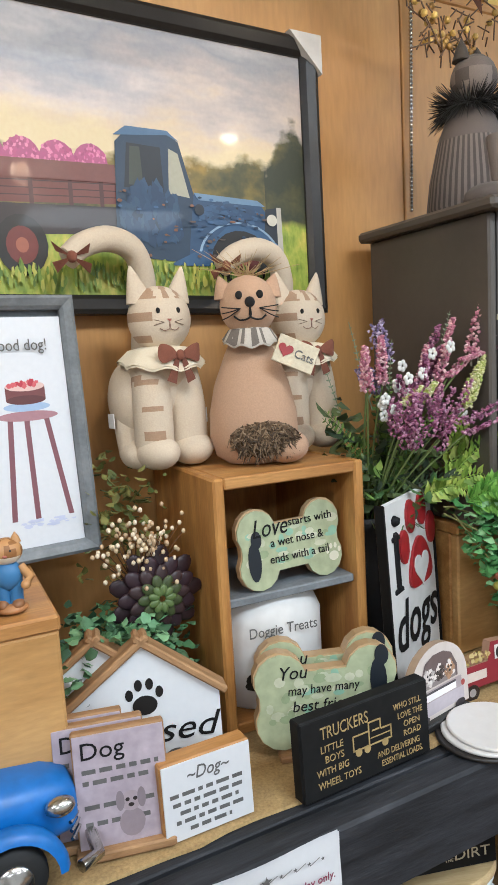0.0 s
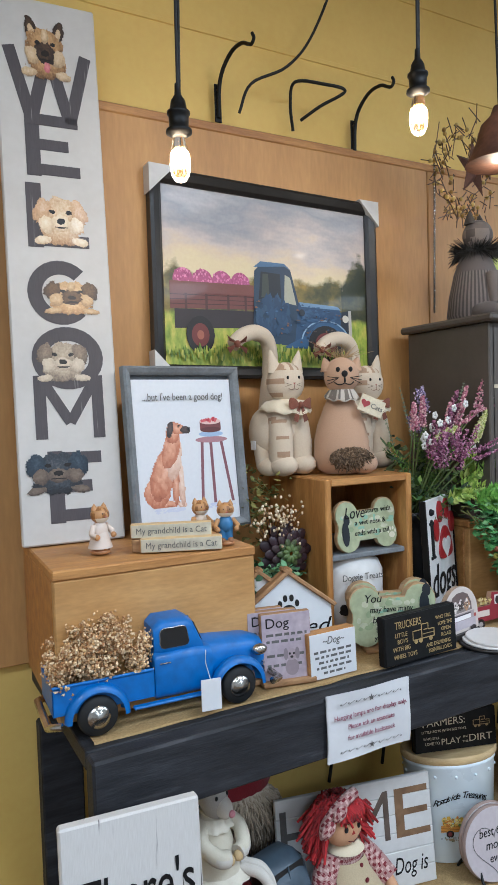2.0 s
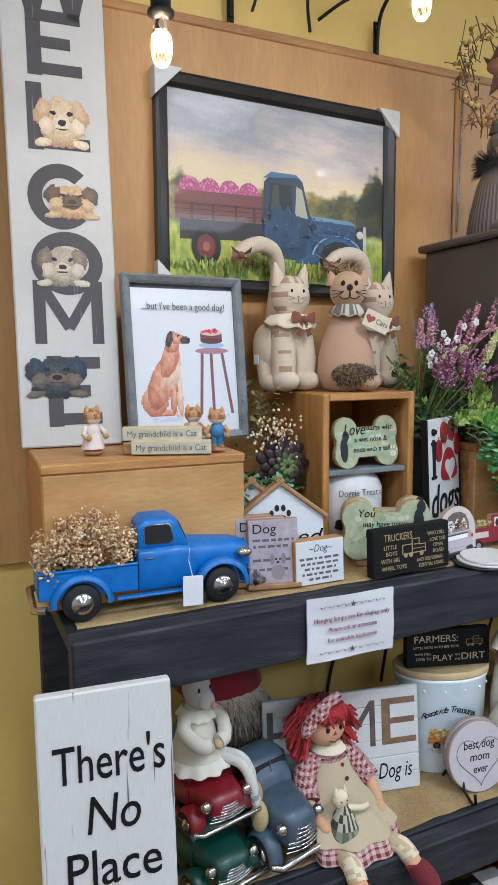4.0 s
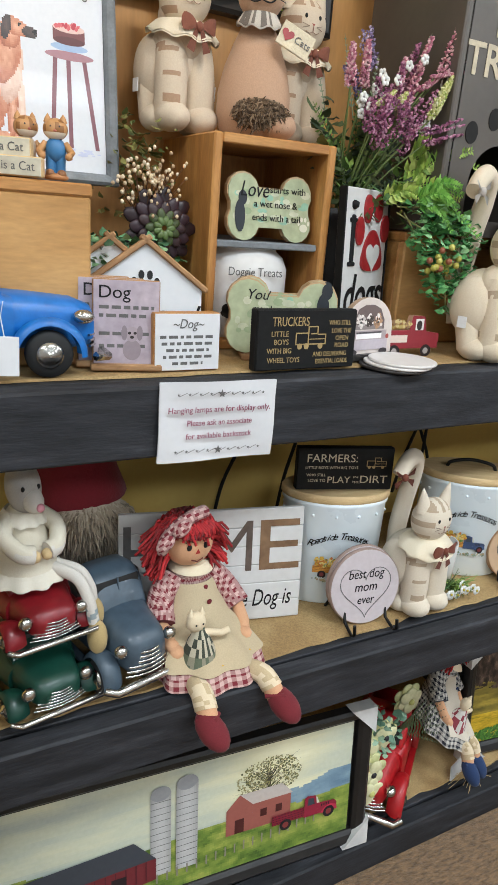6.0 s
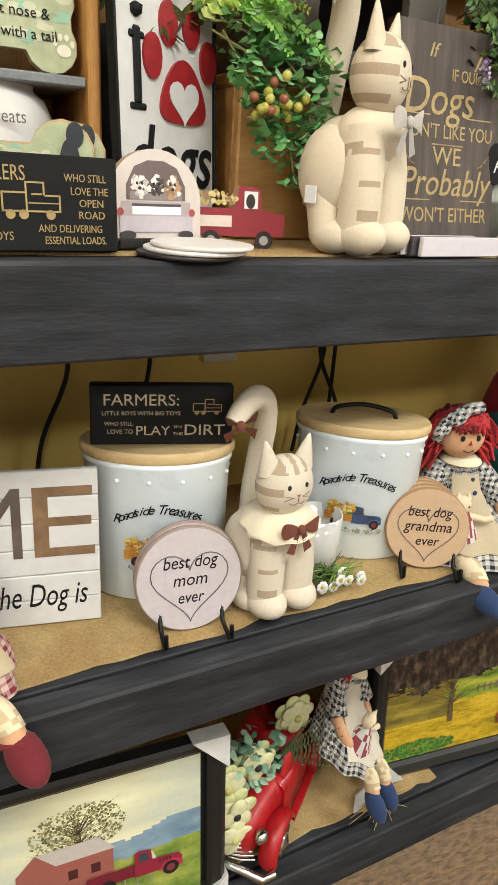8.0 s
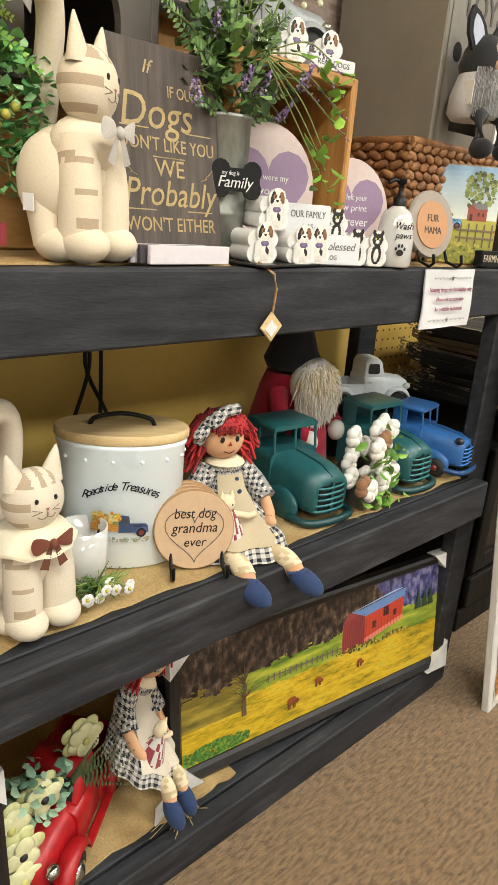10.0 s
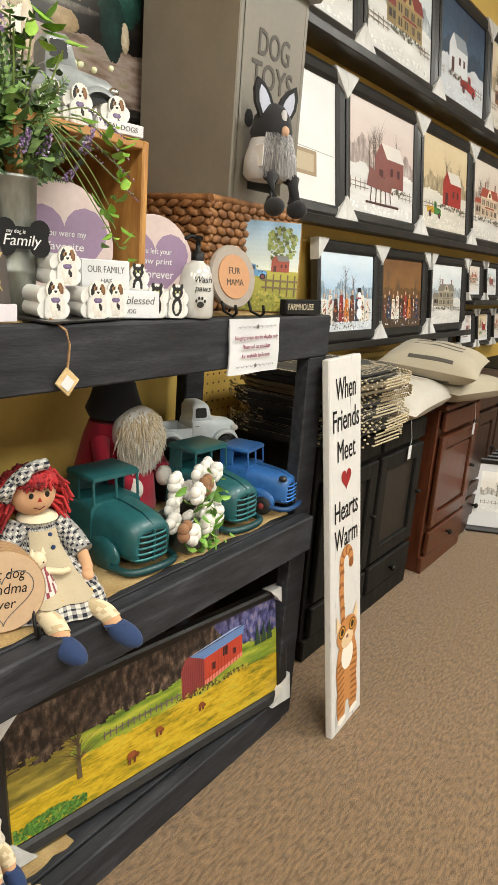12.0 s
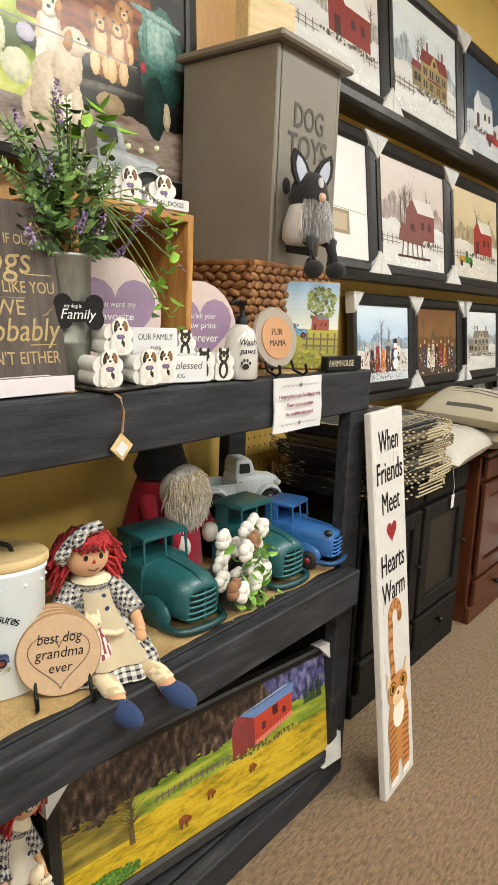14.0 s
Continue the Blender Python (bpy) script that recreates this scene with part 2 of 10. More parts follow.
        fs += [(b, (i + 1) % seg, i) for i in range(seg)] + [((rings - 2) * seg + i, (rings - 2) * seg + (i + 1) % seg, t) for i in range(seg)]
        return self.put(vs, fs, col, True)

    def loft(self, secs, n=20, p=3.5, col=None, smooth=True):
        """Rounded sections (y, width, low z, high z) skinned along y."""
        vs = []
        for y, w, z0, z1 in secs:
            for i in range(n):
                a = 2 * math.pi * i / n
                c_, s_ = math.cos(a), math.sin(a)
                vs.append((w / 2 * math.copysign(abs(c_) ** (2 / p), c_), y, (z0 + z1) / 2 + (z1 - z0) / 2 * math.copysign(abs(s_) ** (2 / p), s_)))
        m_ = len(secs)
        fs = [(j * n + i, (j + 1) * n + i, (j + 1) * n + (i + 1) % n, j * n + (i + 1) % n) for j in range(m_ - 1) for i in range(n)]
        self.put(vs, fs, col, smooth)
        return self.put(vs, [tuple(range(n)), tuple(range(m_ * n - 1, (m_ - 1) * n - 1, -1))], col)

    def tube(self, path, r, seg=8, col=None, taper=None):
        """A round rod along the points; taper gives the last radius."""
        P = [Vector(p) for p in path]
        n, vs = len(P), []
        for i, p in enumerate(P):
            d = (P[min(i + 1, n - 1)] - P[max(i - 1, 0)]).normalized()
            u = d.cross(Vector((0.13, 0.31, 0.94))).normalized()
            w = d.cross(u)
            q = r if taper is None else r + (taper - r) * i / (n - 1)
            vs += [p + q * (u * math.cos(2 * math.pi * a / seg) + w * math.sin(2 * math.pi * a / seg)) for a in range(seg)]
        fs = [(j * seg + a, j * seg + (a + 1) % seg, (j + 1) * seg + (a + 1) % seg, (j + 1) * seg + a) for j in range(n - 1) for a in range(seg)]
        self.put(vs, fs, col, True)
        return self.put(vs, [tuple(range(seg - 1, -1, -1)), tuple(range((n - 1) * seg, n * seg))], col)


def link_mesh(name, g, material):
    me = bpy.data.meshes.new(name)
    me.from_pydata(g.v, [], g.f)
    at = me.attributes.new("Col", "FLOAT_COLOR", "FACE")
    at.data.foreach_set("color", np.array([(*c, 1) for c in g.c], dtype=np.float32).ravel())
    me.polygons.foreach_set("use_smooth", g.s)
    me.materials.append(material)
    me.update()
    return me


def part(name, g, material, parent, label="", at=None):
    ob = new(name, link_mesh(name, g, material))
    ob.parent = parent
    if at is not None:
        ob.matrix_basis = at
    return tagged(ob, label)


def solo(name, g, material, m, label, category, group="", kind=""):
    """A thing of one mesh."""
    ob = new(name, link_mesh(name, g, material))
    ob.matrix_basis = m
    return tagged(ob, label, category, group, kind)


def thing(name, m, label, category, group="", kind=""):
    ob = new(name)
    ob.empty_display_size = 0.05
    ob.matrix_basis = m
    return tagged(ob, label, category, group, kind)


def lettering(txt, parent, material, x, z, y, size, width=None, slant=0.0, bold=0.0, turn=0.0, name="lettering"):
    """Words on a front that faces -y, centred at x, z; width squeezes them to a length."""
    cu = bpy.data.curves.new("lettering", "FONT")
    cu.body, cu.size, cu.align_x, cu.align_y, cu.shear, cu.offset = txt, size, "CENTER", "CENTER", slant, 0.0 if set(txt) & set("MWmw") else bold * size
    cu.extrude, cu.resolution_u = 0.0003, 3
    tmp = bpy.data.objects.new("lettering", cu)
    me = bpy.data.meshes.new_from_object(tmp)
    bpy.data.objects.remove(tmp)
    if width:
        xs = [v.co.x for v in me.vertices]
        k = width / max(1e-6, max(xs) - min(xs))
        for v in me.vertices:
            v.co.x *= k
    me.materials.clear()
    me.materials.append(material)
    ob = new(name, me)
    ob.parent = parent
    ob.matrix_basis = pose(x, y, z, 90, 0, 0) @ pose(0, 0, 0, 0, 0, turn)
    return ob


def ring(cx, cz, rx, rz, n=20, a0=0.0, a1=360.0):
    full = abs(a1 - a0) >= 359.9
    return [(cx + rx * math.cos(radians(a0 + (a1 - a0) * i / (n if full else n - 1))), cz + rz * math.sin(radians(a0 + (a1 - a0) * i / (n if full else n - 1)))) for i in range(n)]


def rect(x0, z0, x1, z1):
    return [(x0, z0), (x1, z0), (x1, z1), (x0, z1)]


def heart(cx, cz, r, n=28):
    out = []
    for i in range(n):
        t = 2 * math.pi * i / n
        out.append((cx + r * 16 * math.sin(t) ** 3 / 16, cz + r * (13 * math.cos(t) - 5 * math.cos(2 * t) - 2 * math.cos(3 * t) - math.cos(4 * t)) / 16))
    return out[::-1]


def paw(g, cx, cz, r, y, col):
    g.flat(ring(cx, cz - 0.25 * r, 0.62 * r, 0.5 * r), y, col)
    for dx, dz in ((-0.75, 0.35), (-0.28, 0.8), (0.28, 0.8), (0.75, 0.35)):
        g.flat(ring(cx + dx * r, cz + dz * r, 0.2 * r, 0.3 * r, 12), y, col)


# ---- the room ----
def structure(name, g, material, label="", m=Matrix()):
    ob = new(name, link_mesh(name, g, material))
    ob.matrix_basis = m
    return tagged(ob, label, kind="structure")


structure("floor", Geo().box(3, -2, -0.05, 13, 6.2, 0.1), CARPET, "brown flecked loop-pile carpet")
structure("wall_back", Geo().box(3, 0.56, 1.55, 13, 0.08, 3.1), YELLOW, "yellow painted wall")
# front and side walls are unseen, added in white to keep bounce light neutral
structure("wall_front", Geo().box(3, -5.1, 1.55, 13, 0.1, 3.1), WHITE, "unseen white wall closing the room")
structure("wall_left", Geo().box(-3.5, -2.3, 1.55, 0.1, 5.7, 3.1), WHITE, "unseen white wall closing the room")
structure("wall_right", Geo().box(9.5, -2.3, 1.55, 0.1, 5.7, 3.1), WHITE, "unseen white wall closing the room")
g = Geo()
for i in range(22):
    for j in range(10):
        g.box(-3.2 + i * 0.6, -4.75 + j * 0.6, 3.12, 0.59, 0.59, 0.03, 0.004)
g.box(3, -2, 3.2, 13, 6.2, 0.08)
structure("ceiling", g, CEIL, "white ceiling tiles")
for px_, py_ in PANELS:
    t = thing("ceiling_light", pose(px_, py_, 3.045), "lit rectangular fluorescent ceiling panel", "ceiling light", "ceiling panels")
    part("diffuser", Geo().box(0, 0, 0.02, 1.14, 0.54, 0.02), PANELGLOW, t)
    g = Geo()
    for s in (-1, 1):
        g.box(s * 0.585, 0, 0.03, 0.03, 0.6, 0.06)
        g.box(0, s * 0.285, 0.03, 1.14, 0.03, 0.06)
    part("light_frame", g, WHITE, t)
for x0, x1 in ((-1.25, 0.815), (0.815, 2.05)):
    structure("trim", Geo().box((x0 + x1) / 2, 0.506, 1.79, x1 - x0 - 0.004, 0.022, 1.19, 0.002), PLY, "golden plywood wall panel")
structure("trim", Geo().box(0.4, 0.498, 2.387, 3.3, 0.012, 0.022, 0.003), WOOD, "thin wooden strip along the top of the panel")
# joints of the boarded wall above the panel
for zz in (2.62, 2.85):
    structure("trim", Geo().box(3, 0.5185, zz, 12.9, 0.004, 0.012, 0.001), YELLOW, "raised joint strip of the yellow wall")
# pegboard behind the pictures and under the shelf end
PB = structure("wall_pegboard", Geo().box(4.6, 0.512, 1.6, 5.1, 0.012, 1.95, 0.002), PEG, "yellow perforated pegboard")
g = Geo()
for i in range(66):
    for j in range(12):
        g.put([(2.08 + i * 0.0254 * 1.2 + 0.004 * math.cos(a * math.pi / 3), 0.5052, 0.74 + j * 0.0254 * 1.2 + 0.004 * math.sin(a * math.pi / 3)) for a in range(6)], [(0, 1, 2, 3, 4, 5)])
h = part("peg_hole", g, HOLE, PB)
tagged(h, kind="stuff")
structure("baseboard", Geo().box(3, 0.51, 0.05, 12.9, 0.02, 0.1, 0.004), BROWNWOOD, "dark wooden baseboard")


# ---- the display shelf unit ----
unit = thing("display_shelf", pose(0, 0, 0), "charcoal-painted rough wooden three-tier display shelf", "shelf")
X0, X1 = -0.335, 1.95
g = Geo()
for z0, z1, yf, X1 in ((1.093, 1.2, 0.0, 1.95), (0.573, 0.672, -0.045, 1.885), (0.0, 0.088, 0.0, 1.9)):
    g = Geo()
    g.box((X0 + X1) / 2, yf + 0.02, (z0 + z1) / 2, X1 - X0, 0.04, z1 - z0, 0.004)
    part("front_beam", g, CHAR, unit)
    part("shelf_board", Geo().box((X0 + X1) / 2, (yf + 0.045 + 0.47) / 2, z1 - 0.018, X1 - X0 - 0.004, 0.42 - yf, 0.03, 0.002), CHAR, unit)
    n = 60
    XB = X1 if z0 > 0.1 else 1.2
    pts = [(X0 + 0.02 + (XB - X0 - 0.06) * i / n, yf + 0.062 + 0.012 * noise.noise((i * 0.35, z0 * 9, 0)) + 0.006 * noise.noise((i * 1.3, z0, 5))) for i in range(n + 1)]
    g = Geo()
    top = z1 + 0.0015
    vs = [(x, y, top) for x, y in pts] + [(x, 0.46, top) for x, y in pts] + [(x, y - 0.001, z1 - 0.002) for x, y in pts]
    k = n + 1
    g.put(vs, [(i, i + 1, k + i + 1, k + i) for i in range(n)] + [(2 * k + i, 2 * k + i + 1, i + 1, i) for i in range(n)])
    part("burlap_cover", g, BURLAP, unit, "frayed tan burlap covering")
for x in (X0 + 0.045, 1.905):
    for y in (0.012, 0.42):
        part("post", Geo().box(x, y + 0.01, 0.55, 0.085, 0.04, 1.09, 0.004), CHAR, unit)


def paper_notice(x, z, tilt):
    t = thing("paper_notice", pose(x, -0.006, z, 0, 0, 0) @ pose(0, 0, 0, 0, tilt, 0), "white paper notice with purple-red lines taped to the beam", "notice", "paper notices")
    vs = [(-0.094 + 0.188 * i / 8, -0.002 - 0.0025 * math.sin(i * 0.8 + j), -0.06 + 0.12 * j / 5) for j in range(6) for i in range(9)]
    g = Geo().put(vs, [(j * 9 + i, j * 9 + i + 1, j * 9 + i + 10, j * 9 + i + 9) for j in range(5) for i in range(8)], None, True)
    vs = [(x_, y_ + 0.003, z_) for x_, y_, z_ in vs]
    g.put(vs, [(j * 9 + i + 9, j * 9 + i + 10, j * 9 + i + 1, j * 9 + i) for j in range(5) for i in range(8)], None, True)
    part("sheet", g, PAPER, t)
    for k_, (s, w) in enumerate((("Hanging lamps are for display only.", 0.165), ("Please ask an associate", 0.105), ("for available backstock", 0.107))):
        lettering(s, t, INKPURPLE, 0, 0.02 - 0.02 * k_, -0.007, 0.0125, w)
    g = Geo()
    for zz in (0.043, -0.043):
        for i in range(9):
            r = 0.007 if i == 4 else 0.0028
            xx = -0.068 + i * 0.017
            g.flat([(xx + (r if a % 2 == 0 else r * 0.42) * math.cos(radians(90 + 36 * a)), zz + (r if a % 2 == 0 else r * 0.42) * math.sin(radians(90 + 36 * a))) for a in range(10)], -0.0065)
        for i in range(8):
            g.flat([(-0.067 + i * 0.017, zz - 0.003), (-0.055 + i * 0.017, zz + 0.0022), (-0.055 + i * 0.017, zz + 0.0032), (-0.067 + i * 0.017, zz - 0.002)], -0.0065)
    tagged(part("star_border", g, INKGREY, t), kind="stuff")


paper_notice(0.172, 1.145, 1)
paper_notice(1.60, 1.14, 0)


# ---- pictures and their frames ----
class Canvas:
    """Flat coloured shapes laid over one another on a front that faces -y; x and z run from 0 to 1."""

    def __init__(self, w, h, seed=0):
        self.g, self.w, self.h, self.y, self.r, self.lay = Geo(), w, h, 0.0, random.Random(seed), None

    def shape(self, pts, col):
        self.y -= 0.00004
        if self.lay:
            pts = [self.lay(x, z) for x, z in pts]
        self.g.flat([((x - 0.5) * self.w, z * self.h) for x, z in pts], self.y, rgb(col) if isinstance(col, str) else col)
        return self

    def field(self, fn, nx, nz):
        """A fine ground of colour, worked out at every spot by fn(x, z)."""
        self.y -= 0.00004
        vs = [((i / nx - 0.5) * self.w, self.y, j / nz * self.h) for j in range(nz + 1) for i in range(nx + 1)]
        fs, cs = [], []
        for j in range(nz):
            for i in range(nx):
                col = fn((i + 0.5) / nx, (j + 0.5) / nz)
                if col is not None:
                    fs.append((j * (nx + 1) + i, j * (nx + 1) + i + 1, (j + 1) * (nx + 1) + i + 1, (j + 1) * (nx + 1) + i))
                    cs.append(col)
        self.g.put(vs, fs)
        self.g.c[len(self.g.c) - len(cs):] = cs
        return self

    def paint(self, blobs, nx, nz, ground=None, seed=0.0, rough=0.16, fur=14.0):
        """Soft ovals (x, z, half width, half height, turn, tones), the last on top, with ragged furry edges."""
        asp = self.h / self.w
        cells = []
        for x_, z_, rx, rz, turn, cols in blobs[::-1]:
            cells.append((x_, z_, rx, rz, math.cos(radians(turn)), math.sin(radians(turn)), [rgb(q) if isinstance(q, str) else q for q in cols]))

        def fn(x, z):
            n = nz_(x, z, fur, 4, seed)
            for cx, cz, rx, rz, co, si, cols in cells:
                dx, dz = x - cx, (z - cz) * asp
                u, v = (dx * co + dz * si) / rx, (-dx * si + dz * co) / (rz * asp)
                e = math.sqrt(u * u + v * v) + rough * n
                if e < 1:
                    return tones(0.74 - 0.4 * e + 0.2 * nz_(x * 1.3, z * 1.1, fur * 2.6, 3, seed + cx) + 0.2 * v, cols)
            return ground(x, z) if ground else None
        return self.field(fn, nx, nz)

    def bar(self, x0, z0, x1, z1, col):
        return self.shape(rect(x0, z0, x1, z1), col)

    def fade(self, z0, z1, c0, c1, n=18):
        a, b = rgb(c0), rgb(c1)
        self.y -= 0.00004
        for i in range(n):
            t, k, d = (i + 0.5) / n, (z1 - z0) / n, 0.012
            col = tuple(p + (q - p) * t for p, q in zip(a, b))
            self.g.flat([((x - 0.5) * self.w, min(z1, z0 + k * (i + u) + (d * noise.noise((x * 3, z0 + i * 0.3, 1)) * k if 0 < i < n - 1 else 0)) * self.h) for x, u in ((0, 0), (1, 0), (1, 1), (0, 1))], self.y, col)
        return self

    def dabs(self, x, z, rx, rz, n, cols, size=0.02, tall=1.0):
        """Loose brush dabs in an oval."""
        for _ in range(n):
            a, q = self.r.uniform(0, 6.283), math.sqrt(self.r.random())
            px, pz, s = x + rx * q * math.cos(a), z + rz * q * math.sin(a), size * self.r.uniform(0.5, 1.3)
            t = self.r.uniform(0, 6.28)
            asp = self.w / self.h
            pts = [(px + s * self.r.uniform(0.6, 1.1) * math.cos(t + k), pz + s * tall * asp * self.r.uniform(0.6, 1.1) * math.sin(t + k)) for k in (0, 1.26, 2.51, 3.77, 5.03)]
            pts = [(min(0.995, max(0.005, u)), min(0.995, max(0.005, v))) for u, v in pts]
            self.y -= 0.000002
            self.shape(pts, self.r.choice(cols))
            self.y += 0.00004
        self.y -= 0.0001
        return self

    def oval(self, x, z, rx, rz, col, n=18):
        return self.shape(ring(x, z, rx, rz, n), col)

    def house(self, x, z, w, h, wall, roof, dark="3a2f2c"):
        """A two-storey farmhouse with a gable, a wing, a porch, chimneys and shuttered windows."""
        lit = tuple(min(1, v * 1.25) for v in rgb(wall))
        shade = tuple(v * 0.68 for v in rgb(wall))
        self.bar(x - w * 0.32, z, x, z + h * 0.62, shade)
        self.shape([(x - w * 0.36, z + h * 0.62), (x + w * 0.02, z + h * 0.62), (x - w * 0.02, z + h * 0.88), (x - w * 0.3, z + h * 0.88)], roof)
        for u in (0.2, 0.78):
            self.bar(x + w * u, z + h * 1.3, x + w * (u + 0.07), z + h * 1.78, "7a4a40")
        self.bar(x, z, x + w, z + h, wall)
        for k in range(7):
            self.bar(x, z + h * (0.12 + 0.13 * k), x + w, z + h * (0.13 + 0.13 * k), shade)
        self.shape([(x - w * 0.06, z + h), (x + w * 1.06, z + h), (x + w * 0.94, z + h * 1.45), (x + w * 0.06, z + h * 1.45)], roof)
        self.shape([(x + w * 0.32, z + h * 0.98), (x + w * 0.68, z + h * 0.98), (x + w * 0.5, z + h * 1.5)], lit)
        self.bar(x + w * 0.45, z + h * 1.06, x + w * 0.55, z + h * 1.26, dark)
        for q in (0.58, 0.12):
            for i in range(4):
                u = 0.08 + 0.24 * i
                self.bar(x + w * (u - 0.03), z + h * q, x + w * (u + 0.15), z + h * (q + 0.28), shade)
                self.bar(x + w * u, z + h * q, x + w * (u + 0.12), z + h * (q + 0.28), dark)
                self.bar(x + w * (u + 0.05), z + h * q, x + w * (u + 0.07), z + h * (q + 0.28), lit)
        self.shape([(x + w * 0.2, z + h * 0.46), (x + w * 0.8, z + h * 0.46), (x + w * 0.74, z + h * 0.54), (x + w * 0.26, z + h * 0.54)], roof)
        for u in (0.22, 0.42, 0.56, 0.76):
            self.bar(x + w * u, z, x + w * (u + 0.02), z + h * 0.46, lit)
        self.bar(x - w * 0.26, z + h * 0.2, x - w * 0.16, z + h * 0.46, dark).bar(x - w * 0.12, z + h * 0.2, x - w * 0.04, z + h * 0.46, dark)
        return self

    def barn(self, x, z, w, h, wall, roof, dark="4a2020"):
        self.shape([(x, z), (x + w * 0.4, z), (x + w * 0.4, z + h), (x + w * 0.2, z + h * 1.5), (x, z + h)], wall)
        self.shape([(x + w * 0.4, z), (x + w, z), (x + w, z + h), (x + w * 0.4, z + h)], wall)
        self.shape([(x + w * 0.4, z + h), (x + w * 1.03, z + h), (x + w * 0.85, z + h * 1.5), (x + w * 0.2, z + h * 1.5)], roof)
        self.bar(x + w * 0.13, z, x + w * 0.27, z + h * 0.55, dark)
        for i in range(2):
            self.bar(x + w * (0.52 + 0.24 * i), z + h * 0.4, x + w * (0.62 + 0.24 * i), z + h * 0.7, dark)
        return self

    def bare_tree(self, x, z, h, col, n=26):
        self.shape([(x - 0.008, z), (x + 0.008, z), (x + 0.003, z + h * 0.7), (x - 0.003, z + h * 0.7)], col)
        for _ in range(n):
            z0, a, q = z + h * self.r.uniform(0.25, 0.7), self.r.uniform(-1.1, 1.1), h * self.r.uniform(0.15, 0.4)
            ex, ez = x + math.sin(a) * q * 0.8, z0 + math.cos(a) * q
            self.shape([(x - 0.002, z0), (x + 0.003, z0), (min(0.99, max(0.01, ex)), min(0.99, ez))], col)
            self.y += 0.00004
        self.y -= 0.00005
        return self

    def old_truck(self, x, z, s, body, bed, dark="1c1c22", flip=1):
        """A pickup seen from the side, s long."""
        asp = self.w / self.h
        q = lambda pts: [(x + flip * u * s, z + v * s * asp) for u, v in (pts if flip > 0 else pts[::-1])]
        self.shape(q(rect(0.0, 0.12, 0.47, 0.27)), bed)
        for i in range(4):
            self.shape(q(rect(0.0, 0.145 + i * 0.034, 0.47, 0.15 + i * 0.034)), dark)
        self.shape(q([(0.47, 0.1), (0.68, 0.1), (0.68, 0.26), (0.64, 0.4), (0.52, 0.42), (0.48, 0.4)]), body)
        self.shape(q([(0.52, 0.27), (0.63, 0.27), (0.61, 0.37), (0.53, 0.38)]), "39404a")
        self.shape(q([(0.66, 0.27), (0.7, 0.27), (0.665, 0.37), (0.645, 0.38)]), "c9c9b8")
        self.shape(q([(0.68, 0.1), (0.96, 0.1), (0.97, 0.2), (0.93, 0.25), (0.68, 0.27)]), body)
        self.shape(q([(0.72, 0.09), (0.98, 0.09), (0.97, 0.16), (0.88, 0.2), (0.78, 0.17)]), tuple(min(1, c * 1.7) for c in rgb(body)))
        for i in range(4):
            self.shape(q(rect(0.73 + i * 0.035, 0.2, 0.745 + i * 0.035, 0.24)), dark)
        for u in (0.2, 0.85):
            self.oval(x + flip * u * s, z + 0.09 * s * asp, 0.085 * s, 0.085 * s * asp, dark)
            self.oval(x + flip * u * s, z + 0.09 * s * asp, 0.045 * s, 0.045 * s * asp, "7a3636")
        return self


def nz_(x, z, s, o=4, seed=0.0):
    """Layered noise, about -1 to 1."""
    return noise.fractal((x * s + seed, z * s - seed, seed), 0.8, 2.0, o)


def tones(t_, cols):
    """A colour along a run of tones, t_ from 0 to 1."""
    t_ = min(0.999, max(0.0, t_)) * (len(cols) - 1)
    i = int(t_)
    return tuple(p + (q - p) * (t_ - i) for p, q in zip(cols[i], cols[i + 1]))


def framed_picture(m, w, h, fw, fd, fmat, canvas, label, corner=0.0, category="picture", name="framed_picture", group="", mat_w=0.0, corners=(0, 1, 2, 3)):
    """A picture with a mitred frame; its bottom edge's middle is at m, its front faces -y."""
    t = thing(name, m, label, category, group)
    g = Geo()
    prof = ((0, 0), (0, -fd), (fw * 0.25, -fd - 0.004), (fw * 0.75, -fd + 0.002), (fw, -fd * 0.6), (fw, -0.002))
    vs = [p for o, y in prof for p in ((-w / 2 + o, y, o), (w / 2 - o, y, o), (w / 2 - o, y, h - o), (-w / 2 + o, y, h - o))]
    g.put(vs, [(j * 4 + i, j * 4 + (i + 1) % 4, j * 4 + 4 + (i + 1) % 4, j * 4 + 4 + i) for j in range(len(prof) - 1) for i in range(4)])
    g.put([(-w / 2, 0, 0), (w / 2, 0, 0), (w / 2, 0, h), (-w / 2, 0, h)], [(3, 2, 1, 0)])
    part("picture_frame", g, fmat, t)
    if mat_w:
        part("mount", Geo().box(0, -fd * 0.35, h / 2, w - 2 * fw, 0.002, h - 2 * fw, 0.0005), PAPER, t, "white picture mount")
    part("print", canvas.g, PRINT, t, "", pose(0, -fd * 0.42, fw + mat_w))
    if corner:
        c, o = corner, 0.004
        tri = {0: [(-w / 2 - o, -o), (-w / 2 + c, -o), (-w / 2 - o, c)], 1: [(w / 2 + o, -o), (w / 2 + o, c), (w / 2 - c, -o)],
               2: [(w / 2 + o, h + o), (w / 2 - c, h + o), (w / 2 + o, h - c)], 3: [(-w / 2 - o, h + o), (-w / 2 - o, h - c), (-w / 2 + c, h + o)]}
        for k in corners:
            part("corner_protector", Geo().prism(tri[k], -fd - 0.009, 0.001), CARDP, t, "folded white cardboard corner")
    return t


